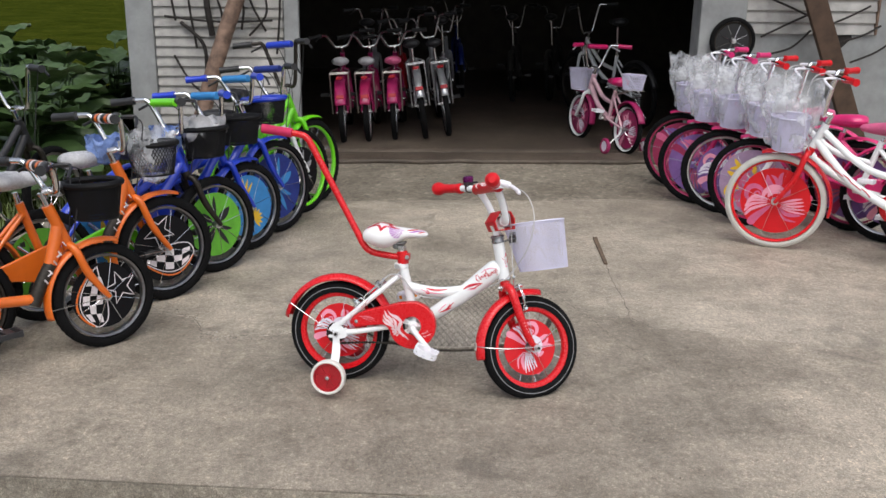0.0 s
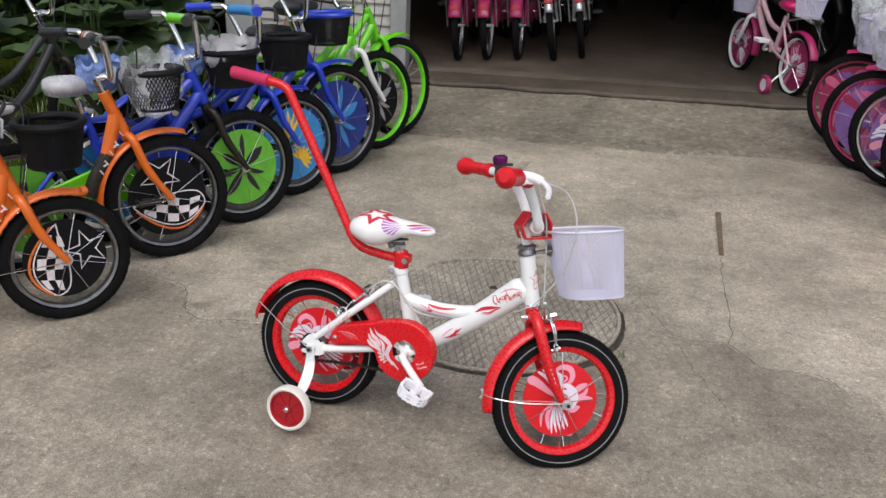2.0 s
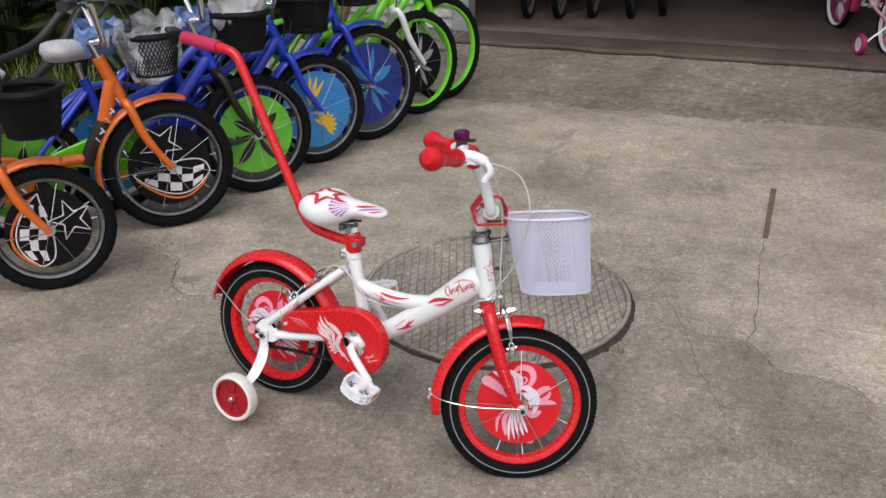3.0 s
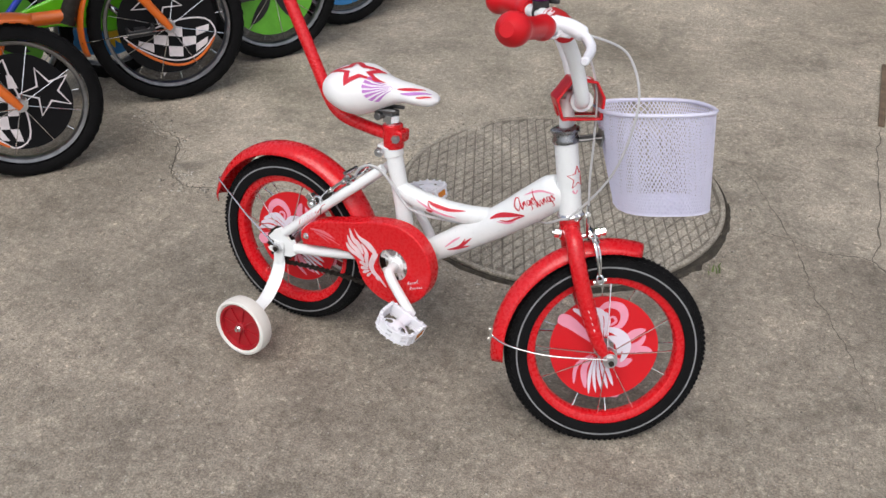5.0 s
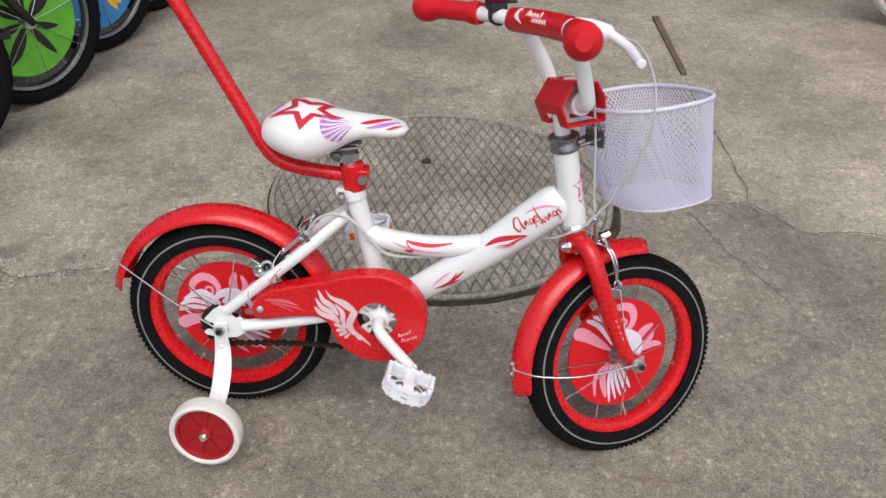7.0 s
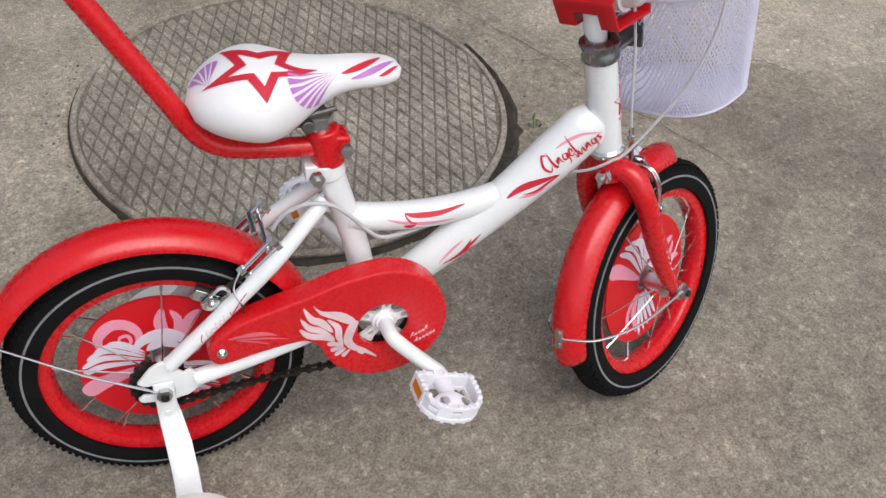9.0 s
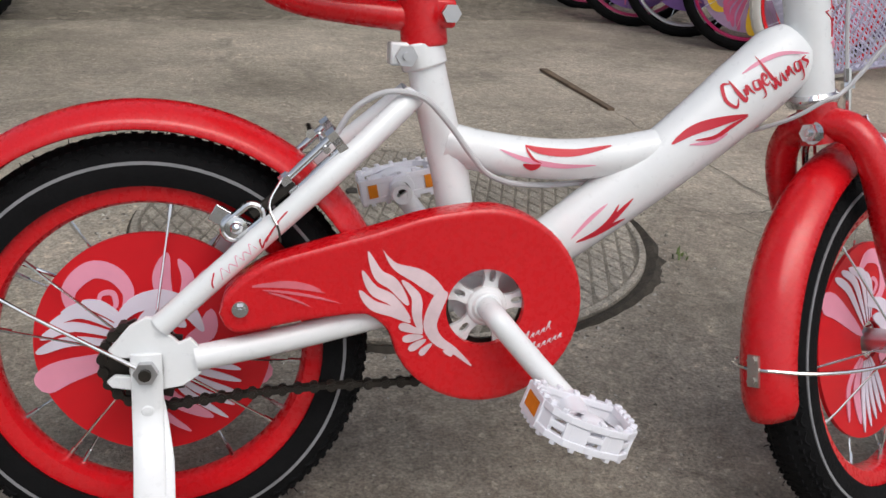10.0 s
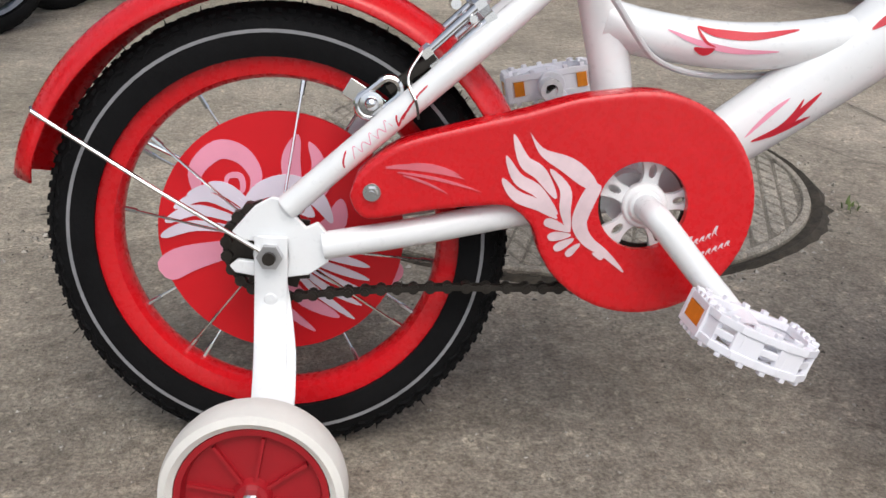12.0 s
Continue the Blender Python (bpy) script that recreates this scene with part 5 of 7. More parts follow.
# faceted red cover round the clamp: six walls, open at both sides, an arch cut for the stem
cover_pts = [(-0.040, -0.004), (-0.020, 0.031), (0.018, 0.033), (0.034, 0.010), (0.036, -0.024), (-0.026, -0.034)]
fold = 0.55                      # the arch reaches so far up the rider's face
(ax_, az_), (bx_, bz_) = cover_pts[5], cover_pts[0]
profile = cover_pts + [(ax_ + (bx_ - ax_) * fold, az_ + (bz_ - az_) * fold)]
stations = (-0.040, -0.017, 0.017, 0.040)
cv = Mesh()
cv.add([(cl.x + x * 0.96, y, cl.z + z * 0.96) for y in stations for x, z in profile],
       [(r * 7 + k, r * 7 + (k + 1) % 7, (r + 1) * 7 + (k + 1) % 7, (r + 1) * 7 + k) for r in range(3) for k in range(7) if not (r == 1 and k in (4, 5))])
clamp_cover = part("clamp_cover", cv, "red_plastic", hero, "red faceted plastic clamp cover", STEER, bevel=0.0015, solid=0.004)
st_c = [(0.028 * (0.5 - y), 0.030 * x) for x, y in [(0.5 * math.cos(radians(90 + 36 * k)) * (1 if k % 2 == 0 else 0.45), 0.5 + 0.5 * math.sin(radians(90 + 36 * k)) * (1 if k % 2 == 0 else 0.45)) for k in range(10)]]
part("star_print", Mesh().tube([(cl.x - 0.001 + u, v, cl.z + 0.0331 + 0.05 * u) for u, v in st_c], 0.0011, 6, True), "white_print", clamp_cover)
pad = Mesh()
pc = [(cl.x - 0.054, y, cl.z + 0.107 + 0.003 * math.cos(y * 14)) for y in [(-0.100 + 0.020 * i) for i in range(11)]]
pad.tube(pc, 0.0185, 18)
padob = part("crossbar_pad", pad, "red_plastic", hero, "red foam crossbar pad with white print", BAR, bevel=0.003)
# white wing and two rows of script strokes on the pad, wrapped on its rider side
def on_pad(y, a):
    return (cl.x - 0.054 - 0.0189 * math.cos(radians(a)), y, cl.z + 0.110 + 0.0189 * math.sin(radians(a)))


for pts_, wd in [([(-0.052 - 0.003 * k, 62), (-0.058 - 0.001 * k, 38 - 8 * k), (-0.050 + 0.004 * k, 8 - 6 * k)], 0.0016) for k in range(4)] + [([(-0.030 + 0.0095 * k, 26), (-0.026 + 0.0095 * k, 58 if k in (0, 4) else 46), (-0.022 + 0.0095 * k, 26)], 0.0011) for k in range(5)] + [([(-0.008 + 0.009 * k, 4), (-0.004 + 0.009 * k, 22), (0.0 + 0.009 * k, 2)], 0.0011) for k in range(5)]:
    part("pad_print", Mesh().tube(curve([on_pad(-y, a) for y, a in pts_], 5), [0.0003] + [wd] * (5 * (len(pts_) - 1) - 1) + [0.0003], 6, flat=0.5), "white_print", padob)
for sgn in (-1, 1):
    e0, e1 = cl + Vector((-0.0875, 0.150 * sgn, 0.1116)), cl + Vector((-0.1475, 0.2757 * sgn, 0.112))
    n1 = 16
    pts = [e0 + (e1 - e0) * (i / n1) for i in range(n1 + 1)]
    rad = [0.0165, 0.0185, 0.018, 0.0155, 0.0152, 0.0156, 0.0152, 0.0156, 0.0152, 0.0156, 0.016, 0.0180, 0.0215, 0.0230, 0.0230, 0.0200, 0.010]
    part("grip", Mesh().tube(pts, rad, 22), "red_plastic", handlebar, "red rubber grip with a ball end")
LEVER = ((-0.074, -0.122, 0.118), (-0.052, -0.128, 0.116), (-0.030, -0.142, 0.108), (-0.022, -0.170, 0.096), (-0.030, -0.205, 0.086), (-0.036, -0.226, 0.082))
lv = Mesh().tube(curve([cl + Vector(p) for p in LEVER], 5), [0.011] * 4 + [0.0115] * 6 + [0.0068] * 10 + [0.0058] * 3 + [0.0062, 0.0066, 0.0045], 12)
part("brake_lever", lv, "white_plastic", hero, "white plastic brake lever", BAR)
part("lever_clamp", Mesh().lathe([(0.0113, -0.009), (0.0160, -0.009), (0.0160, 0.009), (0.0113, 0.009)], 18, "y", (cl.x - 0.075, -0.124, cl.z + 0.111)).box(cl + Vector((-0.058, -0.124, 0.108)), (0.022, 0.016, 0.016)), "white_plastic", hero, "", BAR, bevel=0.002)
bell = part("bell", Mesh().lathe([(0.0005, 0.020), (0.014, 0.019), (0.018, 0.015), (0.0185, 0.006), (0.0175, 0.002), (0.0175, 0.0), (0.0005, 0.0)], 28, "z", closed=False), "purple", hero, "dark purple bell on a black clamp", BAR @ pose(cl.x - 0.076, 0.124, cl.z + 0.134, 8, -10, 0))
part("bell_clamp", Mesh().box((0, 0, -0.008), (0.026, 0.03, 0.014)).tube([(0.012, 0.0, -0.004), (0.030, -0.012, -0.003)], 0.004, 8).lathe([(0.0118, -0.012), (0.0155, -0.012), (0.0155, 0.012), (0.0118, 0.012)], 18, "y", (0, 0, -0.022)), "black_plastic", bell, "", None, bevel=0.002)

# brakes and cables


def caliper(name, m):
    s = Mesh()
    for sgn in (-1, 1):
        s.tube(curve([(0, 0.010 * sgn, 0.040), (0.004, 0.032 * sgn, 0.034), (0.003, 0.040 * sgn, 0.010), (0.001, 0.036 * sgn, -0.022)], 5), 0.0021, 8, flat=1.2)
        s.tube(curve([(0.005, 0.010 * sgn, 0.036), (0.009, 0.032 * sgn, 0.030), (0.008, 0.040 * sgn, 0.008), (0.003, 0.037 * sgn, -0.018)], 5), 0.0016, 8)
        s.tube([(0.006, 0.004 * sgn, 0.045), (0.008, 0.024 * sgn, 0.050), (0.006, 0.030 * sgn, 0.012)], 0.0017, 6)
        slot = [(0.0052 * math.cos(2 * math.pi * i / 20), 0.0085 * math.sin(2 * math.pi * i / 20)) for i in range(20)]
        s.tube([(x + 0.001, 0.036 * sgn, -0.028 + z) for x, z in slot], 0.0019, 8, True)
        s.nut((0.001, 0.040 * sgn, -0.030), 0.0042, 0.005)
        s.tube([(-0.010, 0.026 * sgn, -0.034), (0.012, 0.026 * sgn, -0.034)], 0.0045, 8)
    s.tube([(-0.014, 0, 0.040), (0.030, 0, 0.040)], 0.0045, 10)
    s.nut((0.016, 0, 0.040), 0.0085, 0.007, "x").nut((0.025, 0, 0.040), 0.0072, 0.007, "x").nut((0.004, 0, 0.040), 0.0080, 0.005, "x")
    for k in range(3):
        s.tube([(0.006 + 0.003 * k, -0.026, 0.044 - 0.006 * k), (0.007 + 0.003 * k, 0.026, 0.048 - 0.006 * k)], 0.002, 6)
    return part(name, s, "chrome", hero, "shiny chromed caliper brake", m)


# rear brake: slotted shoe holder, dark arm and twin rods with nuts on each side, joined by a cross bolt
rb = Mesh().tube([(0.124, -0.043, 0.333), (0.124, 0.043, 0.333)], 0.0028, 10).tube([(0.113, -0.020, 0.342), (0.113, 0.020, 0.342)], 0.0038, 10)
rear_brake = part("rear_brake", rb, "chrome", hero, "shiny chromed rear brake", pose(0.004, 0, 0.004))
for sgn in (-1, 1):
    y = 0.037 * sgn
    d, nrm = Vector((0.77, 0, 0.63)), Vector((-0.63, 0, 0.77))
    c0 = Vector((0.0620, y, 0.2775))
    tan_ = Matrix.Rotation(0.54, 3, "Y")       # along the rim
    loop_pts = []
    for k in range(24):
        a_ = 2 * math.pi * k / 24
        loop_pts.append(c0 + d * (0.0090 * (1 if math.cos(a_) > 0 else -1) + 0.0078 * math.cos(a_)) + nrm * (0.0078 * math.sin(a_)) + Vector((0, 0.002 * sgn, 0)))
    part("shoe_holder", Mesh().tube(loop_pts, 0.0029, 8, True), "chrome", rear_brake)
    b0 = c0 - d * 0.0065
    part("shoe_bolt", Mesh().lathe([(0.0004, 0.0110 * sgn), (0.0030, 0.0103 * sgn), (0.0048, 0.0080 * sgn), (0.0050, 0.0060 * sgn), (0.0082, 0.0055 * sgn), (0.0084, 0.0040 * sgn), (0.0030, 0.0035 * sgn), (0.0030, -0.016 * sgn)], 20, "y", b0, False), "chrome", rear_brake)
    part("brake_shoe", Mesh().box(b0 - Vector((0, 0.014 * sgn, 0)), (0.036, 0.009, 0.010), tan_), "black_plastic", rear_brake, bevel=0.002)
    part("holder_plate", Mesh().box(b0 - Vector((0, 0.003 * sgn, 0)), (0.042, 0.0022, 0.0135), tan_), "chrome", rear_brake, bevel=0.0006)
    part("brake_arm", Mesh().tube(curve([c0 + d * 0.008, c0 + d * 0.026 - nrm * 0.001, Vector((0.100, y, 0.3065))], 5), 0.0042, 8, flat=0.6), "black_metal", rear_brake)
    for off in (-0.0052, 0.0048):
        p0, p1 = Vector((0.0950, y, 0.3030)) + nrm * off * 1.15, Vector((0.1340, y, 0.3405)) + nrm * off * 1.15
        part("rod", Mesh().tube([p0, p1], 0.0033, 10), "chrome", rear_brake)
        for p in (p0 + d * 0.003, p1 - d * 0.0025):
            part("rod_nut", Mesh().tube([p - d * 0.0038, p + d * 0.0038], 0.0058, 6), "chrome", rear_brake)
caliper("front_brake", STEER @ Matrix.Translation((0.600, 0, 0.318)) @ pose(0, 0, 0, 0, -22, 0))
cb = Mesh().tube(curve([(0.137, -0.016, 0.346), (0.150, -0.020, 0.366), (0.174, -0.026, 0.380), (0.201, -0.030, 0.377), (0.222, -0.029, 0.358), (0.243, -0.026, 0.332), (0.259, -0.020, 0.316), (0.285, -0.008, 0.3065), (0.32, 0.004, 0.3035), (0.36, 0.010, 0.306)], 8), 0.0024, 8)
part("rear_cable", cb, "cable", hero, "pale grey brake cable")
wire_end = part("rear_cable_end", Mesh().tube(curve([(0.0985, -0.036, 0.319), (0.0935, -0.042, 0.3125), (0.0865, -0.048, 0.301), (0.0860, -0.052, 0.2925), (0.0910, -0.056, 0.2825)], 5), 0.0011, 6), "chrome", hero, "bent end of the steel brake wire")
part("wire_tip", Mesh().tube([(0.0908, -0.0559, 0.2830), (0.0925, -0.0585, 0.2775), (0.0935, -0.060, 0.2705)], 0.0009, 6), "black_metal", wire_end)
fc_pts = [BAR @ (cl + Vector(p)) for p in ((-0.050, -0.124, 0.110), (-0.020, -0.122, 0.108))] + [STEER @ (cl + Vector(p)) for p in ((0.036, -0.110, 0.086), (0.066, -0.110, 0.034), (0.068, -0.108, -0.030), (0.056, -0.080, -0.105))]
fc = Mesh().tube(curve(fc_pts + [Vector((0.562, -0.033, 0.398)), Vector((0.540, -0.030, 0.382)), Vector((0.520, -0.018, 0.366)), Vector((0.496, 0.004, 0.352)), Vector((0.47, 0.026, 0.34))], 8), 0.0019, 8)
part("thin_cable", Mesh().tube(curve([BAR @ (cl + Vector((-0.050, -0.112, 0.104)))] + [STEER @ Vector(p) for p in ((cl.x - 0.014, -0.045, cl.z + 0.085), (cl.x + 0.020, -0.026, cl.z + 0.02), (cl.x + 0.032, -0.024, cl.z - 0.06), (cl.x + 0.040, -0.018, cl.z - 0.13), (cl.x + 0.056, -0.010, cl.z - 0.215))], 8), 0.0018, 6), "cable", hero, "thin brake cable to the front brake")
part("cable_adjuster", Mesh().tube([(cl.x + 0.046, -0.0155, cl.z - 0.165), (cl.x + 0.056, -0.010, cl.z - 0.218)], 0.0034, 8).nut((cl.x + 0.049, -0.0140, cl.z - 0.180), 0.0058, 0.005, "z"), "chrome", hero, "", STEER)
part("brake_cable", fc, "cable", hero, "white brake cable in a wide loop")

# saddle
sad = Mesh()


def saddle_at(u, v):
    # u from the tail to the nose, v round the section (a quarter is the top, a half the near side)
    x = 0.064 + 0.224 * u
    k = min(1.0, max(0.0, (u - 0.26) / 0.42))
    half_w = 0.074 - 0.047 * (k * k * (3 - 2 * k))
    top = 0.542 + 0.009 * math.sin(math.pi * min(1, u / 0.5)) - 0.012 * max(0, u - 0.3) / 0.7
    k2 = min(1.0, max(0.0, (u - 0.32) / 0.45))
    low = 0.464 + 0.040 * k2 * k2 * (3 - 2 * k2)
    end = max(0.0, 1 - abs(2 * u - 1) ** (2.6 if u < 0.5 else 8.0)) ** 0.5
    mid = low + (top - low) * 0.50
    a = 2 * math.pi * v
    c, sn = math.cos(a), math.sin(a)
    y = half_w * end * math.copysign(abs(c) ** 0.9, c)
    z = mid + (top - mid if sn > 0 else mid - low) * end * math.copysign(abs(sn) ** 0.9, sn)
    return (x, y, z)


sad.grid(saddle_at, 36, 32)
saddle = part("saddle", sad, "vinyl", hero, "white vinyl saddle with red star and lilac fan print", sharp=80)


def saddle_print(name, outlines, mat, lift=0.0012):
    """Shapes drawn on the saddle; (u, v) on its skin."""
    s = Mesh()
    for o in outlines:
        pts = []
        for u, v in o:
            p, q, r = Vector(saddle_at(u, v)), Vector(saddle_at(min(1, u + 0.01), v)), Vector(saddle_at(u, v + 0.01))
            nrm = (q - p).cross(r - p).normalized()
            if nrm.dot(p - Vector((p.x, 0, 0.505))) < 0:
                nrm = -nrm
            pts.append(p + nrm * lift)
        k = len(pts)
        s.add(pts, [tuple(range(k))])
    # weld the pieces into one smooth film
    seen, ids, verts = {}, [], []
    for p in s.v:
        key = tuple(round(c * 20000) for c in p)
        if key not in seen:
            seen[key] = len(verts)
            verts.append(p)
        ids.append(seen[key])
    film_ = Mesh().add(verts, [tuple(dict.fromkeys(ids[i] for i in q)) for q in s.f])
    film_.f = [q for q in film_.f if len(q) > 2]
    return part(name, film_, mat, saddle, sharp=80)


SU, SV = 0.335, 0.302
so, si = star2(SU, SV, 1.0, 0.42, 92), star2(SU, SV, 0.56, 0.42, 92)
so = [(SU + (x - SU) * 0.27, SV + (z - SV) * 0.128) for x, z in so]
si = [(SU + (x - SU) * 0.27, SV + (z - SV) * 0.128) for x, z in si]
quads = []
for i in range(10):
    j = (i + 1) % 10
    for t in range(4):
        f0, f1 = t / 4, (t + 1) / 4
        lerp = lambda p, q, f: (p[0] + (q[0] - p[0]) * f, p[1] + (q[1] - p[1]) * f)
        quads.append([lerp(so[i], so[j], f0), lerp(so[i], so[j], f1), lerp(si[i], si[j], f1), lerp(si[i], si[j], f0)])
saddle_print("star_print", quads, "red_print")
for fu, fv, size, turn, count in ((0.680, 0.395, 1.28, 166, 7), (0.10, 0.33, 0.6, 60, 5)):
    fan, wd = [], (0.068 if count == 7 else 0.12)
    for k in range(count):
        a0 = radians(turn + (12 if count == 7 else 16) * k)
        pts = [(fu, fv)]
        for t in (0.25, 0.5, 0.75, 1.0):
            pts.append((fu + size * 0.19 * t * math.cos(a0 - wd * t), fv - size * 0.150 * t * math.sin(a0 - wd * t) - 0.02 * t))
        for t in (1.0, 0.75, 0.5, 0.25):
            pts.append((fu + size * 0.19 * t * math.cos(a0 + wd * t), fv - size * 0.150 * t * math.sin(a0 + wd * t) - 0.02 * t))
        pts = [(max(0.012, u), v) for u, v in pts]
        for q in range(3):
            fan.append([pts[q], pts[q + 1], pts[len(pts) - 1 - q], pts[(len(pts) - q) % len(pts)]])
        fan.append([pts[3], pts[4], pts[5], pts[6]])
    saddle_print("fan_print", fan, "lilac_print")
for ua, va, ub, vb, wide_, mat in ((0.69, 0.40, 0.89, 0.26, 0.058, "red_print"), (0.73, 0.455, 0.95, 0.29, 0.060, "lilac_print"), (0.86, 0.450, 0.965, 0.35, 0.045, "red_print")):
    band = []
    for t in range(10):
        q0, q1 = t / 10, (t + 1) / 10
        ends = []
        for q in (q0, q1):
            u, v = ua + (ub - ua) * q, va + (vb - va) * q ** 1.4
            w = wide_ * math.sin(math.pi * (0.03 + 0.94 * q)) ** 0.8 / 2
            ends.append(((u, v - w), (u, v + w)))
        band.append([ends[0][0], ends[1][0], ends[1][1], ends[0][1]])
    saddle_print("nose_print", band, mat)
part("seat_post", Mesh().tube([(0.2045, 0, 0.40), (0.196, 0, 0.474)], 0.0115, 16).nut((0.197, 0, 0.468), 0.016, 0.012, "z"), "chrome", hero)
part("saddle_clamp", Mesh().box((0.188, 0, 0.474), (0.036, 0.026, 0.014)).tube([(0.182, -0.024, 0.472), (0.182, 0.024, 0.472)], 0.0070, 10).tube([(0.12, -0.02, 0.474), (0.214, -0.014, 0.486)], 0.0035, 8).tube([(0.12, 0.02, 0.474), (0.214, 0.014, 0.486)], 0.0035, 8), "dark_zinc", hero, bevel=0.002)

# push handle
ph = curve([(0.192, 0, 0.436), (0.150, 0, 0.4395), (0.108, 0, 0.4455), (0.082, 0, 0.457), (0.063, 0, 0.480), (0.040, 0, 0.522), (-0.048, 0, 0.676), (-0.118, 0, 0.797), (-0.130, 0, 0.815), (-0.145, 0, 0.8265), (-0.168, 0, 0.832), (-0.213, 0, 0.8375)], 6)
push = part("push_handle", Mesh().tube(ph, 0.0112, 18), "red", hero, "long red steel push handle with a foam grip")
part("socket", Mesh().tube([(0.2065, 0, 0.414), (0.2005, 0, 0.457)], 0.0185, 20), "red", push, bevel=0.002)
part("socket_bolt", Mesh().tube([(0.222, -0.028, 0.440), (0.222, 0.02, 0.440)], 0.0035, 8).nut((0.222, -0.024, 0.440), 0.0075, 0.007), "alloy", push)
part("socket_ear", Mesh().box((0.219, 0, 0.440), (0.018, 0.030, 0.022)), "red", push, bevel=0.003)
part("foam_grip", Mesh().tube(curve([(-0.185, 0, 0.834), (-0.198, 0, 0.8355), (-0.243, 0, 0.8405), (-0.285, 0, 0.845), (-0.290, 0, 0.8455)], 4), [0.0125, 0.0155, 0.0158, 0.0155, 0.0155, 0.0155, 0.0155, 0.0155, 0.0155, 0.0155, 0.0155, 0.0155, 0.0158, 0.015, 0.0145, 0.013, 0.010], 18), "magenta_foam", push, "raspberry foam grip")

# training wheels
for sgn in (-1, 1):
    hz = 0.0535 if sgn < 0 else 0.082
    arm = Mesh()
    spine = curve([(-0.006, 0.0555 * sgn, 0.184), (-0.006, 0.0555 * sgn, 0.150), (-0.006, 0.0575 * sgn, 0.132), (-0.004, 0.074 * sgn, 0.108), (-0.001, 0.106 * sgn, 0.083), (0.000, 0.136 * sgn, 0.072), (0.001, 0.150 * sgn, hz - 0.004)], 5)
    arm.tube(spine, 0.0122, 10, flat=0.20)
    sp2 = [Vector((p.x + 0.0075 * min(1, k_ / 12), p.y - 0.0035 * sgn, p.z)) for k_, p in enumerate(spine[4:])]
    arm.tube(sp2, 0.011, 10, flat=0.22)
    tw = part("training_arm", arm, "white", hero, "white steel training wheel arm", bevel=0.001)
    part("rivet", Mesh().lathe([(0.0005, 0.0595 * sgn), (0.004, 0.059 * sgn), (0.0055, 0.0572 * sgn), (0.0055, 0.055 * sgn)], 16, "y", (-0.006, 0, 0.138), False), "white", tw)
    wheel = part("training_wheel", Mesh().lathe([(0.0475, -0.012), (0.0515, -0.0150), (0.0560, -0.013), (0.0575, -0.006), (0.0575, 0.006), (0.0560, 0.013), (0.0515, 0.0150), (0.0475, 0.012)], 56, "y"), "cream_rubber", hero, "cream rubber training wheel with a red hub", pose(0.000, 0.171 * sgn, hz))
    hub = Mesh().lathe([(0.0005, -0.010), (0.010, -0.011), (0.012, -0.006), (0.041, -0.006), (0.043, -0.0118), (0.047, -0.0122), (0.047, 0.0122), (0.043, 0.0118), (0.041, 0.006), (0.012, 0.006), (0.010, 0.011), (0.0005, 0.010)], 48, "y", closed=False)
    part("hub", hub, "dark_red", wheel, "dark red ribbed plastic hub")
    ribd = Mesh().box((0.024, -0.0075 if sgn < 0 else 0.0075, 0), (0.032, 0.0035, 0.0022)).mesh("rib")
    for k in range(8):
        part("rib", ribd, "dark_red", wheel, m=pose(0, 0, 0, 0, 45 * k + 10, 0))
    part("wheel_bolt", Mesh().nut((0, 0.0135 * sgn, 0), 0.0068, 0.006).tube([(0, -0.022, 0), (0, 0.022, 0)], 0.0038, 8), "chrome", wheel)

# wire basket
BT, BBo = 0.564, 0.406
BASKET = Matrix.Translation((0.536, 0, 0.433)) @ Matrix.Rotation(radians(-4.5), 4, "X") @ Matrix.Rotation(radians(27.5), 4, Vector((-0.294, 0, 0.956))) @ Matrix.Translation((-0.53, 0, -0.433))
NOSE_UP = Matrix.Translation((0.57, 0, 0.512)) @ Matrix.Rotation(radians(-9.5), 4, "Y") @ Matrix.Translation((-0.57, 0, -0.512))


def basket_at(a, h):
    """A point of the basket's wall; a round the ring in degrees, h from the floor (0) to the rim (1)."""
    ca, sa = math.cos(radians(a)), math.sin(radians(a))
    rx, ry = 0.073 + 0.016 * h, 0.082 + 0.030 * h
    cx = 0.668 - 0.018 * h
    p = 0.72
    x = cx + rx * math.copysign(abs(ca) ** p, ca)
    y = ry * math.copysign(abs(sa) ** p, sa)
    return NOSE_UP @ Vector((x, y, BBo + (BT - BBo) * h))


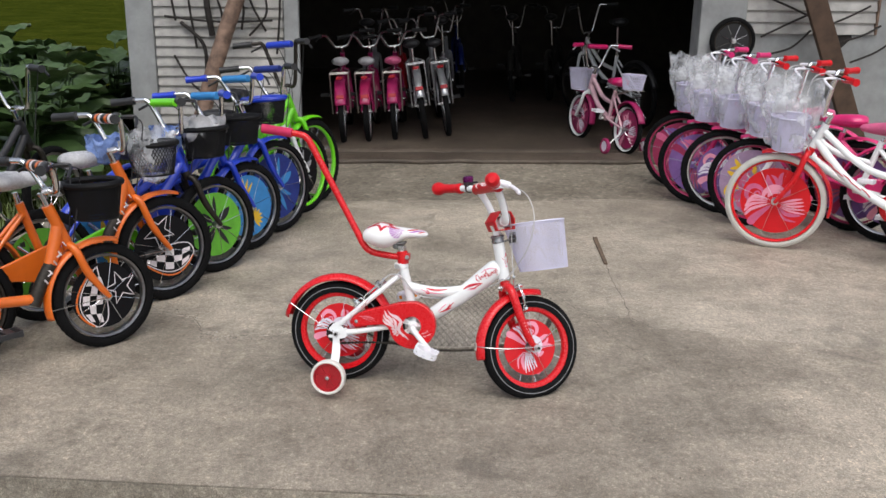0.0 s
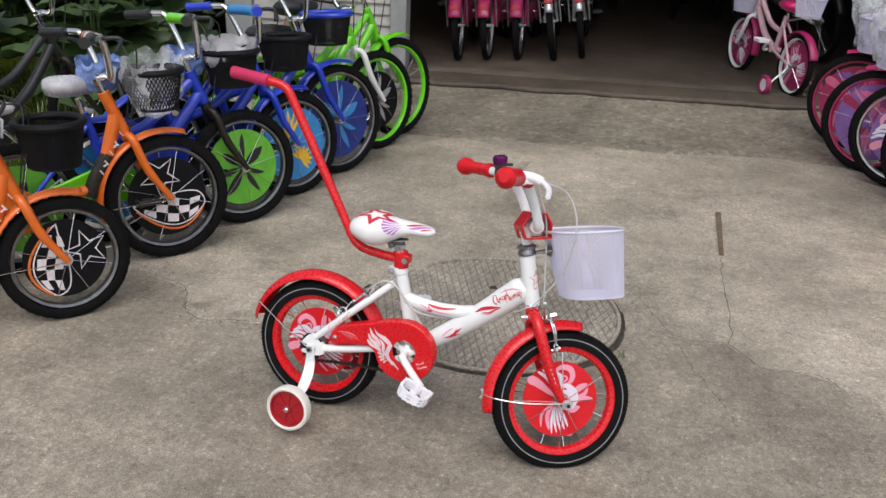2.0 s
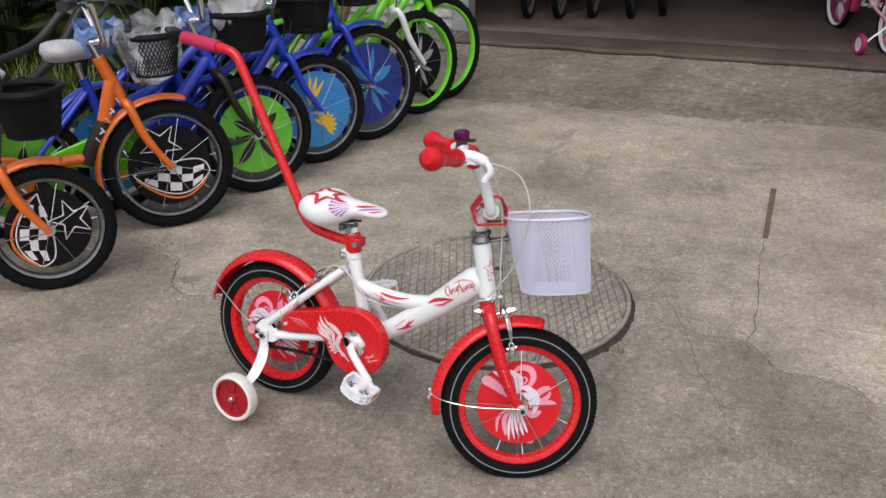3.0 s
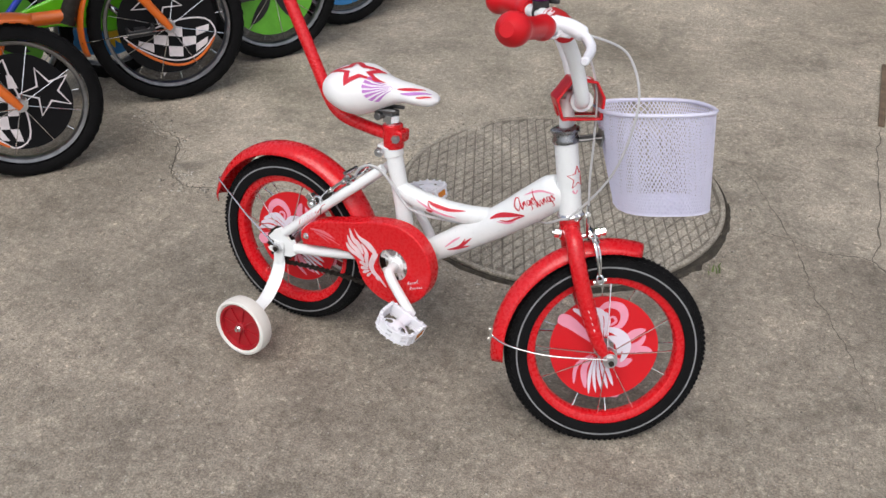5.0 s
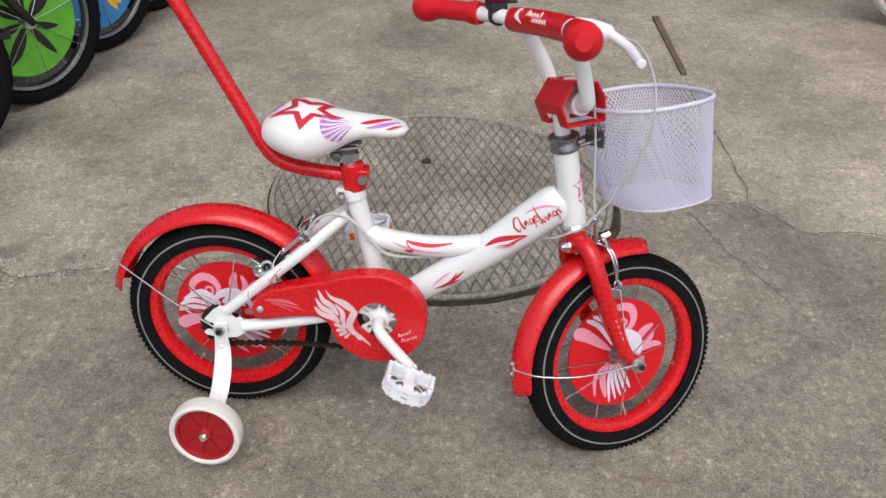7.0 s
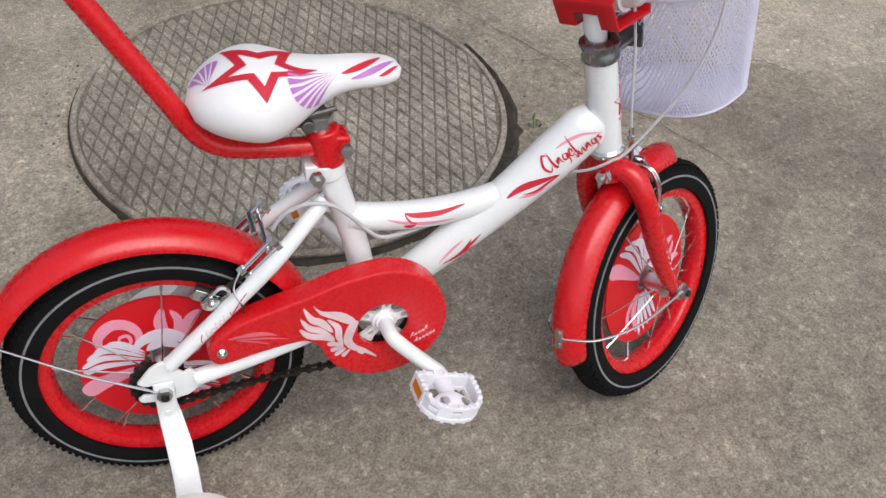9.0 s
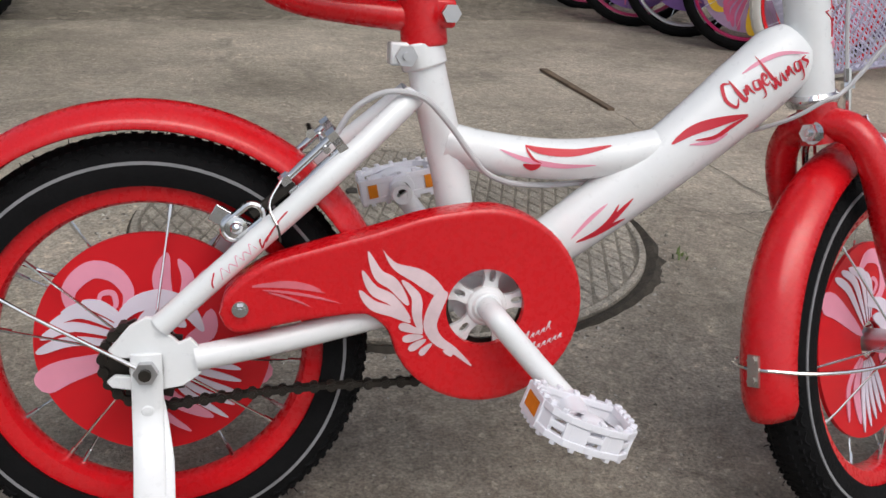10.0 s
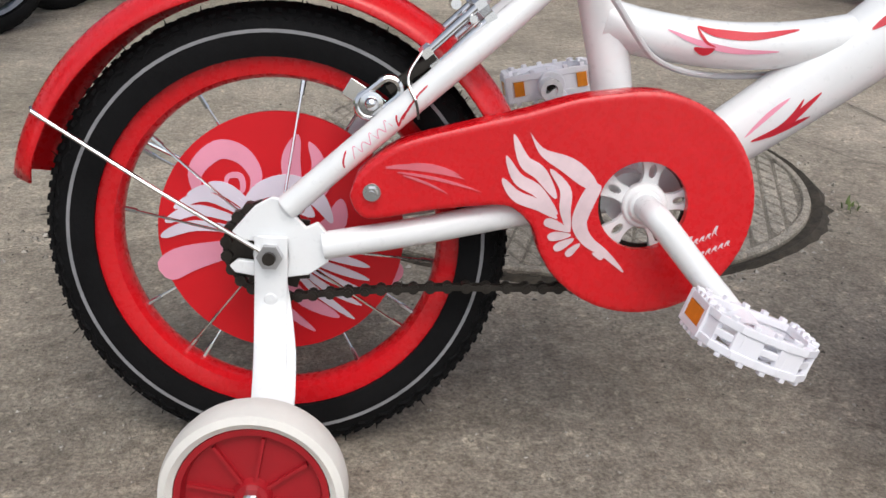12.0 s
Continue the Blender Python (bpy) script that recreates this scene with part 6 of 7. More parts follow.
basket = part("basket", Mesh().tube([basket_at(3.75 * i, 1.0) for i in range(96)], 0.0034, 8, True), "lavender_wire", hero, "pale lavender wire mesh basket", BASKET)
bw = Mesh()
NW = 104
for k in range(NW):
    for d in (-1, 1):
        pts = [basket_at(360 / NW * k + d * 52 * t / 12, 1 - t / 12) for t in range(13)]
        bw.tube(pts, 0.00082, 4, cap=False)
tagged(part("wire_mesh", bw, "lavender_wire", basket), kind="stuff")
part("base_ring", Mesh().tube([basket_at(3.75 * i, 0.0) for i in range(96)], 0.0015, 8, True), "lavender_wire", basket)
fl = Mesh()
for k in range(-19, 20):
    for d in (0, 1):
        t = k / 20
        if d == 0:
            w = 0.083 * (1 - abs(t) ** 2.8) ** (1 / 2.8)
            fl.tube([NOSE_UP @ Vector((0.668 + 0.073 * t, y, BBo)) for y in (-w, w)], 0.001, 4, cap=False)
        else:
            w = 0.073 * (1 - abs(t) ** 2.8) ** (1 / 2.8)
            fl.tube([NOSE_UP @ Vector((0.668 + x, 0.082 * t, BBo + 0.001)) for x in (-w, w)], 0.001, 4, cap=False)
tagged(part("floor_mesh", fl, "lavender_wire", basket), kind="stuff")
bk = Mesh().box((0.5665, 0, 0.523), (0.003, 0.052, 0.036)).tube([(0.515, -0.014, 0.503), (0.572, -0.020, 0.520)], 0.003, 8).tube([(0.515, 0.014, 0.503), (0.572, 0.020, 0.520)], 0.003, 8).nut((0.573, -0.008, 0.520), 0.006, 0.006, "x")
part("basket_bracket", bk, "dark_zinc", basket, "zinc bracket on the head tube")


# ---------------------------------------------------------------- bicycles in the rows
SPOKES = {}


def row_wheel(root, name, m, R, c):
    """A simple spoked wheel with tyre, rim, printed disc, hub and spokes."""
    w = 0.03 + R * 0.055
    tt = c.get("tread", 0.036)
    rr = R - tt
    wheel = part(name, Mesh().lathe([(rr - 0.008, -0.007), (rr - 0.005, -0.0115), (rr + 0.003, -0.0135), (rr + 0.003, 0.0135), (rr - 0.005, 0.0115), (rr - 0.008, 0.007)], 56, "y"), c["rim"], root, c.get("rim_label", ""), m)
    part("tyre", tyre_mesh(R, w, tt + 0.006, 44, 56), c["tyre"], wheel)
    part("hub", Mesh().lathe([(0.0005, -0.045), (0.008, -0.045), (0.008, -0.03), (0.017, -0.03), (0.012, -0.024), (0.012, 0.024), (0.017, 0.03), (0.008, 0.03), (0.008, 0.045), (0.0005, 0.045)], 16, "y", closed=False), "alloy", wheel)
    key = round(rr, 3)
    if key not in SPOKES:
        s = Mesh().tube([(0.015, -0.022, 0), (rr - 0.012, -0.001, 0)], 0.0012, 5)
        SPOKES[key] = s.mesh("spoke")
    for k in range(16):
        part("spoke", SPOKES[key], "chrome", wheel, m=pose(0, 0, 0, 0, 22.5 * k, 0) @ (Matrix.Identity(4) if k % 2 else Matrix.Diagonal((1, -1, 1, 1))))
    if c.get("disc"):
        rd = rr * c.get("disc_size", 0.72)
        disc = part("disc", hoop(0.018, rd, -0.002, 0.002, 48), c["disc"], wheel, c.get("disc_label", ""))
        q = rd / 0.09
        kind = c.get("print", "swan")
        if kind == "checker":
            q *= 1.12
        for sgn in (-1, 1):
            flip = pose(0, 0, 0, 0, 0, 0 if sgn < 0 else 180)
            if kind == "swan":
                pink, pale = wing_disc()
                prints("pale_print", [[(x * rd, z * rd) for x, z in o] for o in pale], -0.0027, c.get("ink", "pale_print"), disc, "", flip)
                prints("pink_print", [[(x * rd, z * rd) for x, z in o] for o in pink], -0.0023, c.get("ink2", "pink_print"), disc, "", flip)
            elif kind == "checker":
                # a leaf-shaped chequered flag edged in white and orange, and an outlined star
                def leaf(t, k=1.0):
                    h = 0.074 * (1 - 2 * t)
                    return -0.016 - 0.046 * k * math.sin(math.pi * t) ** 0.8 + 0.012 * math.cos(math.pi * t), h * (0.92 + 0.08 * k)

                quads = []
                for i in range(5):
                    for j in range(3):
                        if (i + j) % 2 == 0:
                            box4 = []
                            for a, b_ in ((0, 0), (1, 0), (1, 1), (0, 1)):
                                t = 0.12 + 0.76 * (i + a) / 5
                                o = leaf(t, 0.85)
                                f_ = (j + b_) / 3
                                box4.append((o[0] * (1 - f_) + (-0.006 + 0.010 * math.sin(6 * t)) * f_, o[1] - 0.010 * f_))
                            quads.append(box4)
                prints("flag_print", [[(x * q, z * q) for x, z in o] for o in quads], -0.0026, "white_print", disc, "", flip)
                rim_line = [leaf(k / 12, 0.98) for k in range(13)] + [(-0.004, -0.062), (0.004, -0.02), (-0.002, 0.03)]
                part("flag_outline", Mesh().tube(curve([(x * q, -0.0022, z * q) for x, z in rim_line] , 3), 0.0022, 6, True, flat=0.3), "white_print", disc, "", flip)
                edge = [leaf(0.04 + 0.92 * k / 10, 1.16) for k in range(11)]
                part("flag_edge", Mesh().tube(curve([(x * q, -0.0022, z * q) for x, z in edge], 3), 0.0038, 6, flat=0.3), "orange", disc, "", flip)
                st = star2(0.044, 0.008, 0.042, 0.4, 100)
                part("star_print", Mesh().tube([(x * q, -0.0022, z * q) for x, z in st], 0.0027, 6, True, flat=0.3), "white_print", disc, "", flip)
            elif kind == "splash":
                rng = random.Random(5)
                o = [feather(0.012 * math.cos(t), 0.012 * math.sin(t), math.degrees(t), rng.uniform(0.045, 0.072), rng.uniform(0.012, 0.024), rng.uniform(-0.6, 0.6)) for t in [k * 0.9 + rng.uniform(-0.2, 0.2) for k in range(7)]]
                prints("splash_print", [[(x * q, z * q) for x, z in p] for p in o], -0.0024, c.get("ink", "black_print"), disc, "", flip)
            elif kind == "sun":
                o = [feather(0.028, -0.035, 25 * k - 40, 0.034, 0.010, 0.0) for k in range(9)] + [feather(-0.02, 0.012, 62 + 18 * k, 0.066, 0.009, 0.1) for k in range(4)]
                prints("sun_print", [[(x * q, z * q) for x, z in p] for p in o], -0.0024, c.get("ink", "yellow"), disc, "", flip)
    return wheel


def row_bike(x, y, yaw, R, c, lean=-5.0, steer=0.0, z=0.0, by_rear=False, label="", group="", name="childrens_bicycle"):
    """A bicycle of the rows. x, y: where its front (or rear) wheel stands; yaw: the way it points."""
    L = 3.0 * R + 0.16
    m = pose(x, y, z, 0, 0, yaw) @ pose(0, 0, 0, lean, 0, 0) @ pose(0 if by_rear else -L, 0, 0)
    root = empty(name, m, label, "bicycle", group)
    hb, ht = Vector((0.845 * L, 0, 2 * R + 0.045)), Vector((0.79 * L, 0, 2 * R + 0.165))
    ax = (ht - hb).normalized()
    S = Matrix.Translation(hb) @ Matrix.Rotation(radians(steer), 4, ax) @ Matrix.Translation(-hb)
    bb = Vector((0.385 * L, 0, R + 0.045))
    st = Vector((0.31 * L, 0, 1.6 * R + 0.155))
    row_wheel(root, "rear_wheel", pose(0, 0, R, 0, 40, 0), R, c)
    row_wheel(root, "front_wheel", S @ pose(L, 0, R, 0, c.get("turn", -20), 0), R, c)
    f = Mesh()
    f.tube([bb, st], 0.016, 12)
    f.tube([hb, ht], 0.02, 12)
    knee = hb + Vector((-0.135, 0, -0.20))
    if c.get("low"):
        f.tube(curve([hb.lerp(ht, 0.35), hb.lerp(knee, 0.45)], 4), 0.023, 12)
        f.tube(curve([bb + Vector((0, 0, 0.02)), bb.lerp(knee, 0.5) + Vector((0, 0, 0.012)), knee + Vector((0.02, 0, 0.0))], 6), 0.019, 12)
    else:
        f.tube(curve([bb, bb.lerp(hb, 0.5) + Vector((0.01, 0, -0.018)), hb.lerp(ht, 0.3)], 6), c.get("tube", 0.021), 12)
        f.tube(curve([bb.lerp(st, 0.55), bb.lerp(ht, 0.5) + Vector((-0.02, 0, 0.0)), hb.lerp(ht, 0.75)], 6), 0.017, 12)
    for sgn in (-1, 1):
        f.tube([(0, 0.045 * sgn, R), (st.x, 0.016 * sgn, st.z - 0.045)], 0.009, 10)
        f.tube([(0, 0.045 * sgn, R), (bb.x, 0.02 * sgn, bb.z)], 0.009, 10)
    f.tube([bb - Vector((0, 0.035, 0)), bb + Vector((0, 0.035, 0))], 0.02, 12)
    fo = part("frame", f, c["frame"], root, c.get("frame_label", ""))
    if c.get("scrolls"):
        # curling print strokes on both sides of the upper and lower tubes
        for sgn in (-1, 1):
            for k in range(6):
                p = bb.lerp(hb, 0.30 + 0.11 * k) + Vector((0.008, 0.0205 * sgn, -0.012))
                part("scroll_print", Mesh().tube(curve([p + Vector((-0.028, 0, -0.020)), p + Vector((-0.006, 0.0012 * sgn, 0.004 * (-1) ** k)), p + Vector((0.020, 0, 0.016 + 0.004 * (-1) ** k))], 5), [0.0004] + [0.0028] * 9 + [0.0004], 6, flat=0.4), c["scrolls"], fo)
    if c.get("low"):
        part("lower_tube", Mesh().tube(curve([hb.lerp(knee, 0.43), hb.lerp(knee, 0.8), knee + Vector((-0.004, 0, -0.02))], 5), 0.0235, 12), "black_metal", root, "black lower frame tube")
        for k_ in range(5):
            p = hb.lerp(knee, 0.12 + 0.15 * k_)
            for sgn in (-1, 1):
                for w_, h_ in (((0.005, 0.019), (0.014, 0.005)) if k_ % 2 else ((0.005, 0.019), (0.005, 0.016))):
                    part("mark", Mesh().box(p + Vector((0.006 if w_ < 0.01 else 0.0, 0.0236 * sgn, -0.004 if h_ < 0.01 else 0.004)), (w_, 0.002, h_), Matrix.Rotation(-0.6, 3, "Y")), "white_print", fo)
    k = Mesh()
    k.tube([hb, hb - ax * 0.04], 0.02, 12)
    for sgn in (-1, 1):
        k.tube(curve([hb - ax * 0.03 + Vector((0, 0.006 * sgn, 0)), hb - ax * 0.05 + Vector((0.004, 0.04 * sgn, 0)), Vector((hb.x + 0.45 * (L - hb.x), 0.047 * sgn, R + 0.42 * (hb.z - R))), Vector((L, 0.047 * sgn, R))], 6), [0.0145] * 14 + [0.012] * 3 + [0.010, 0.009], 12)
    part("fork", k, c["fork"], root, c.get("fork_label", ""), S)
    if c.get("fender"):
        for nm, mm, a0, a1 in (("rear_mudguard", pose(0, 0, R), 160, 20), ("front_mudguard", S @ pose(L, 0, R), 192, 70)):
            s = Mesh()
            rg_ = R + 0.024
            s.grid(lambda u, v: ((rg_ - 0.014 * abs(2 * v - 1) ** 2.3) * math.cos(radians(a0 + (a1 - a0) * u)), (v - 0.5) * c.get("fender_w", 0.058), (rg_ - 0.014 * abs(2 * v - 1) ** 2.3) * math.sin(radians(a0 + (a1 - a0) * u))), 30, 8)
            g = part(nm, s, c["fender"], root, "", mm, solid=0.002)
            if nm[0] == "f":
                part("stay_wire", Mesh().tube([(0, -0.052, 0), (-0.12, -0.048, 0.0), (-rg_ * 0.98, -0.02, -0.01)], 0.0017, 6), "chrome", g)
    # guard
    gl = [(bb.x + 0.075 * math.cos(radians(a)), bb.z + 0.075 * math.sin(radians(a))) for a in range(100, -140, -12)] + [(bb.x * 0.55, bb.z - 0.035), (0.05, R + 0.012), (0.04, R + 0.035), (0.06, R + 0.055)]
    part("chain_guard", Mesh().plate(gl, -0.063, -0.045), c["guard"], root, "", bevel=0.004)
    for sgn, (dx, dz) in ((-1, (0.06, -0.065)), (1, (-0.06, 0.065))):
        tip = bb + Vector((dx, 0.1 * sgn, dz))
        part("crank_arm", Mesh().tube(curve([bb + Vector((0, 0.05 * sgn, 0)), bb + Vector((0.004, 0.08 * sgn, 0)), tip + Vector((0, -0.01 * sgn, 0))], 5), 0.009, 10), c.get("crank", "chrome"), root)
        part("pedal", Mesh().box(tip + Vector((0, 0.04 * sgn, 0)), (0.03, 0.07, 0.02)).box(tip + Vector((0.034, 0.04 * sgn, 0)), (0.008, 0.07, 0.024)).box(tip + Vector((-0.034, 0.04 * sgn, 0)), (0.008, 0.07, 0.024)).box(tip + Vector((0, 0.074 * sgn, 0)), (0.075, 0.006, 0.02)).box(tip + Vector((0, 0.008 * sgn, 0)), (0.075, 0.006, 0.02)), c.get("pedal", "black_plastic"), root, bevel=0.002)
    # saddle
    sx, sz = st.x - 0.01, 1.6 * R + 0.315 + c.get("seat", 0.0)
    part("seat_post", Mesh().tube([st - Vector((0, 0, 0.02)), (sx, 0, sz - 0.05)], 0.011, 12), "chrome", root)
    sd = Mesh()

    def seat(u, v):
        a = 2 * math.pi * v
        e = math.sqrt(max(0, 1 - (2 * u - 1) ** 2)) ** 0.55
        hw = (0.075 - 0.05 * min(1, max(0, (u - 0.3) / 0.35))) * e
        h = (0.045 - 0.022 * u) * e
        return (sx - 0.11 + 0.24 * u, hw * math.cos(a), sz + h * math.sin(a) - 0.01 * u)

    sd.grid(seat, 22, 20)
    part("saddle", sd, c["saddle"], root, c.get("saddle_label", ""), sharp=80)
    # handlebar
    bz = 2.2 * R + 0.36 + c.get("rise", 0.0)
    top = ht + ax * 0.05
    part("stem", Mesh().tube([ht, top], 0.0125, 12).tube([top, top + Vector((0.035, 0, 0.004))], 0.013, 12), "chrome", root, "", S)
    q = top + Vector((0.035, 0, 0.004))
    hw = c.get("bar_w", 0.25)
    half = [(q.x, 0.05, q.z + 0.004), (q.x - 0.012, 0.085, q.z + (bz - q.z) * 0.5), (q.x - 0.03, 0.115, bz - 0.01), (q.x - 0.05, 0.15, bz), (q.x - 0.115, hw, bz - 0.004)]
    bar = part("handlebar", Mesh().tube(curve([(a, -b, d) for a, b, d in half[::-1]] + [(q.x, 0, q.z)] + half, 6), c.get("bar_r", 0.011), 12), c.get("bar", "chrome"), root, "", S)
    for sgn in (-1, 1):
        e0, e1 = Vector((q.x - 0.068, 0.165 * sgn, bz - 0.001)), Vector((q.x - 0.12, (hw + 0.008) * sgn, bz - 0.004))
        part("grip", Mesh().tube([e0.lerp(e1, t / 6) for t in range(7)], [0.018, 0.0165, 0.0155, 0.016, 0.0155, 0.0165, 0.018], 12), c["grip"], bar)
        if c.get("lever", True):
            part("brake_lever", Mesh().tube(curve([(q.x - 0.03, 0.13 * sgn, bz - 0.005), (q.x + 0.02, 0.15 * sgn, bz - 0.01), (q.x - 0.02, 0.215 * sgn, bz - 0.045)], 5), 0.006, 8), c.get("lever_mat", "black_plastic"), bar)
    if c.get("plate"):
        pl = part("front_reflector", Mesh().plate([(-0.030, 0.026), (0.030, 0.026), (0.020, -0.028), (-0.020, -0.028)], -0.003, 0.003), c["plate"], root, "clear front reflector plate", S @ Matrix.Translation((q.x + 0.022, 0, q.z + 0.004)) @ pose(0, 0, 0, 0, 0, 90) @ pose(0, 0, 0, 8), bevel=0.0015)
        part("reflector_clip", Mesh().tube([(0, -0.003, 0), (0, -0.022, 0.004)], 0.006, 8), "black_plastic", pl)
    if c.get("pad"):
        pd = part("crossbar_pad", Mesh().tube([(q.x - 0.028, -0.085 + 0.017 * i, bz - 0.014) for i in range(11)], 0.019, 14), c["pad"], root, "", S, bevel=0.003)
        for kk, y0 in enumerate(c.get("pad_bands", ())):
            part("pad_band", Mesh().lathe([(0.0192, -0.009), (0.0202, -0.009), (0.0202, 0.009), (0.0192, 0.009)], 16, "y", (q.x - 0.028, y0, bz - 0.014)), ("white_print", "orange")[kk % 2], pd)
    for sgn in (-1, 1):
        part("cable", Mesh().tube(curve([(q.x - 0.03, 0.12 * sgn, bz - 0.01), (q.x + 0.07, 0.09 * sgn, bz - 0.03), (q.x + 0.09, 0.04 * sgn, q.z + 0.02), (q.x + 0.045, 0.02 * sgn, hb.z - 0.02)], 6), 0.0026, 6), c.get("cable", "black_plastic"), root, "", S)
    part("front_brake", Mesh().tube(curve([(hb.x + 0.045, -0.04, R * 2 - 0.05), (hb.x + 0.03, -0.045, hb.z - 0.05), (hb.x + 0.03, 0, hb.z - 0.03), (hb.x + 0.03, 0.045, hb.z - 0.05), (hb.x + 0.045, 0.04, R * 2 - 0.05)], 5), 0.005, 8), "alloy", root, "", S)
    bag_at = None
    if c.get("basket"):
        cx, cz = q.x + 0.15, q.z - c.get("basket_drop", 0.08)
        bag_at = (m @ S) @ Vector((cx, 0, cz))
        bh = c.get("basket_h", 0.18)
        if c["basket"] == "wire":
            bo = part("basket", Mesh().tube([(cx + 0.095 * math.cos(t), 0.125 * math.sin(t), cz + 0.08) for t in [2 * math.pi * i / 36 for i in range(36)]], c.get("rim_r", 0.005), 8, True), c.get("basket_rim", c["basket_mat"]), root, "", S)
            wm = Mesh()
            nw = c.get("wires", 40)
            for i in range(nw):
                for d in (-1, 1):
                    pts = []
                    for j in range(7):
                        t, h = 2 * math.pi * i / nw + d * j * 0.12, 1 - j / 6
                        pts.append((cx + (0.072 + 0.023 * h) * math.cos(t), (0.095 + 0.03 * h) * math.sin(t), cz + 0.08 - bh + bh * h))
                    wm.tube(pts, c.get("wire_r", 0.0016), 4, cap=False)
            tagged(part("wire_mesh", wm, c["basket_mat"], bo), kind="stuff")
            part("base_ring", Mesh().tube([(cx + 0.072 * math.cos(t), 0.095 * math.sin(t), cz + 0.08 - bh) for t in [2 * math.pi * i / 36 for i in range(36)]], 0.004, 6, True), c["basket_mat"], bo)
        else:
            bs = Mesh().grid(lambda u, v: (cx + (0.075 + 0.025 * v) * math.cos(2 * math.pi * u), (0.1 + 0.03 * v) * math.sin(2 * math.pi * u), cz - 0.1 + 0.18 * v), 36, 6, True)
            bs.add([(cx + 0.075 * math.cos(2 * math.pi * i / 36), 0.1 * math.sin(2 * math.pi * i / 36), cz - 0.1) for i in range(36)], [tuple(range(36))])
            bo = part("basket", bs, c["basket_mat"], root, "", S, solid=0.003)
            part("basket_rim", Mesh().tube([(cx + 0.1 * math.cos(t), 0.13 * math.sin(t), cz + 0.08) for t in [2 * math.pi * i / 36 for i in range(36)]], 0.008, 8, True), c.get("basket_rim", c["basket_mat"]), bo)
    if c.get("rear_basket"):
        rx, rz = -0.01, 2 * R + 0.17
        rb_ = part("rear_basket", Mesh().tube([(rx + 0.075 * math.cos(t), 0.095 * math.sin(t), rz + 0.05) for t in [2 * math.pi * i / 28 for i in range(28)]], 0.005, 6, True), c["rear_basket"], root, "small lavender basket behind the saddle")
        wm = Mesh()
        for i in range(36):
            for d in (-1, 1):
                wm.tube([(rx + (0.06 + 0.015 * h) * math.cos(2 * math.pi * i / 36 + d * (1 - h) * 0.5), (0.075 + 0.02 * h) * math.sin(2 * math.pi * i / 36 + d * (1 - h) * 0.5), rz - 0.06 + 0.11 * h) for h in (0, 0.34, 0.67, 1.0)], 0.0024, 4, cap=False)
        tagged(part("wire_mesh", wm, c["rear_basket"], rb_), kind="stuff")
        part("basket_carrier", Mesh().tube([(st.x - 0.01, 0, st.z - 0.03), (rx, 0, rz - 0.06)], 0.007, 8).box((rx, 0, rz - 0.062), (0.12, 0.14, 0.004)), "zinc", rb_)
    if c.get("training"):
        for sgn in (-1, 1):
            part("training_arm", Mesh().tube(curve([(0, 0.056 * sgn, R + 0.02), (0, 0.06 * sgn, R - 0.03), (0, 0.12 * sgn, 0.1), (0, 0.155 * sgn, 0.062)], 5), 0.011, 8, flat=0.3), "white", root)
            tw = part("training_wheel", Mesh().lathe([(0.04, -0.014), (0.052, -0.016), (0.06, -0.008), (0.06, 0.008), (0.052, 0.016), (0.04, 0.014)], 32, "y"), c.get("training_tyre", "cream_rubber"), root, "", pose(0, 0.175 * sgn, 0.062))
            part("hub", Mesh().lathe([(0.0005, -0.011), (0.041, -0.011), (0.041, 0.011), (0.0005, 0.011)], 28, "y", closed=False), c["training"], tw)
    if c.get("rack"):
        r_ = Mesh()
        rk = c.get("rack_r", 0.005)
        zt = 2 * R + 0.075
        for sgn in (-1, 1):
            r_.tube(curve([(st.x - 0.02, 0.03 * sgn, zt), (0.06, 0.07 * sgn, zt), (-0.12, 0.07 * sgn, zt), (-0.15, 0.07 * sgn, zt - 0.02), (-0.05, 0.07 * sgn, R)], 5), rk, 8)
        r_.tube([(-0.14, -0.07, zt), (-0.14, 0.07, zt)], rk, 8)
        r_.tube([(-0.05, -0.07, zt), (-0.05, 0.07, zt)], rk * 0.8, 8)
        part("luggage_rack", r_, c["rack"], root)
        part("rear_reflector", Mesh().box((-R * 0.92, 0, R * 1.62), (0.012, 0.06, 0.03), Matrix.Rotation(0.3, 3, "Y")), "dark_red", root, "red rear reflector", bevel=0.004)
        part("carrier_lamp", Mesh().box((-0.155, 0, zt - 0.03), (0.02, 0.05, 0.024)), "dark_red", root, "red rear lamp", bevel=0.006)
    return root, bag_at, m @ Vector((sx, 0, sz))


def base(**k):
    d = dict(tyre="tyre", rim="steel_rim", saddle="black_plastic", grip="black_plastic", guard="black_plastic", pedal="black_plastic")
    d.update(k)
    return d


LEFT, RIGHT, SHOP = "row of boys bicycles", "row of girls bicycles", "bicycles inside the garage"
dark_basket = dict(basket="wire", basket_mat="basket_black", wires=84, wire_r=0.0023, rim_r=0.012, basket_drop=0.075, basket_h=0.125)
orange_c = base(frame="orange", fork="orange", fender="orange", guard="orange", disc="disc_black", print="checker", plate="clear_plate", pad="black_print", pad_bands=(-0.06, -0.03, 0.02, 0.05), saddle="white_plastic", low=True, disc_size=0.80, seat=-0.07, rise=-0.05, **dark_basket)
boys = []
boys.append(row_bike(-1.250, 3.215, 48, 0.194, dict(orange_c, turn=-4, rise=-0.08, tread=0.042), -6, 0, label="orange childs bicycle with black tyres and a chequered flag disc", group=LEFT))
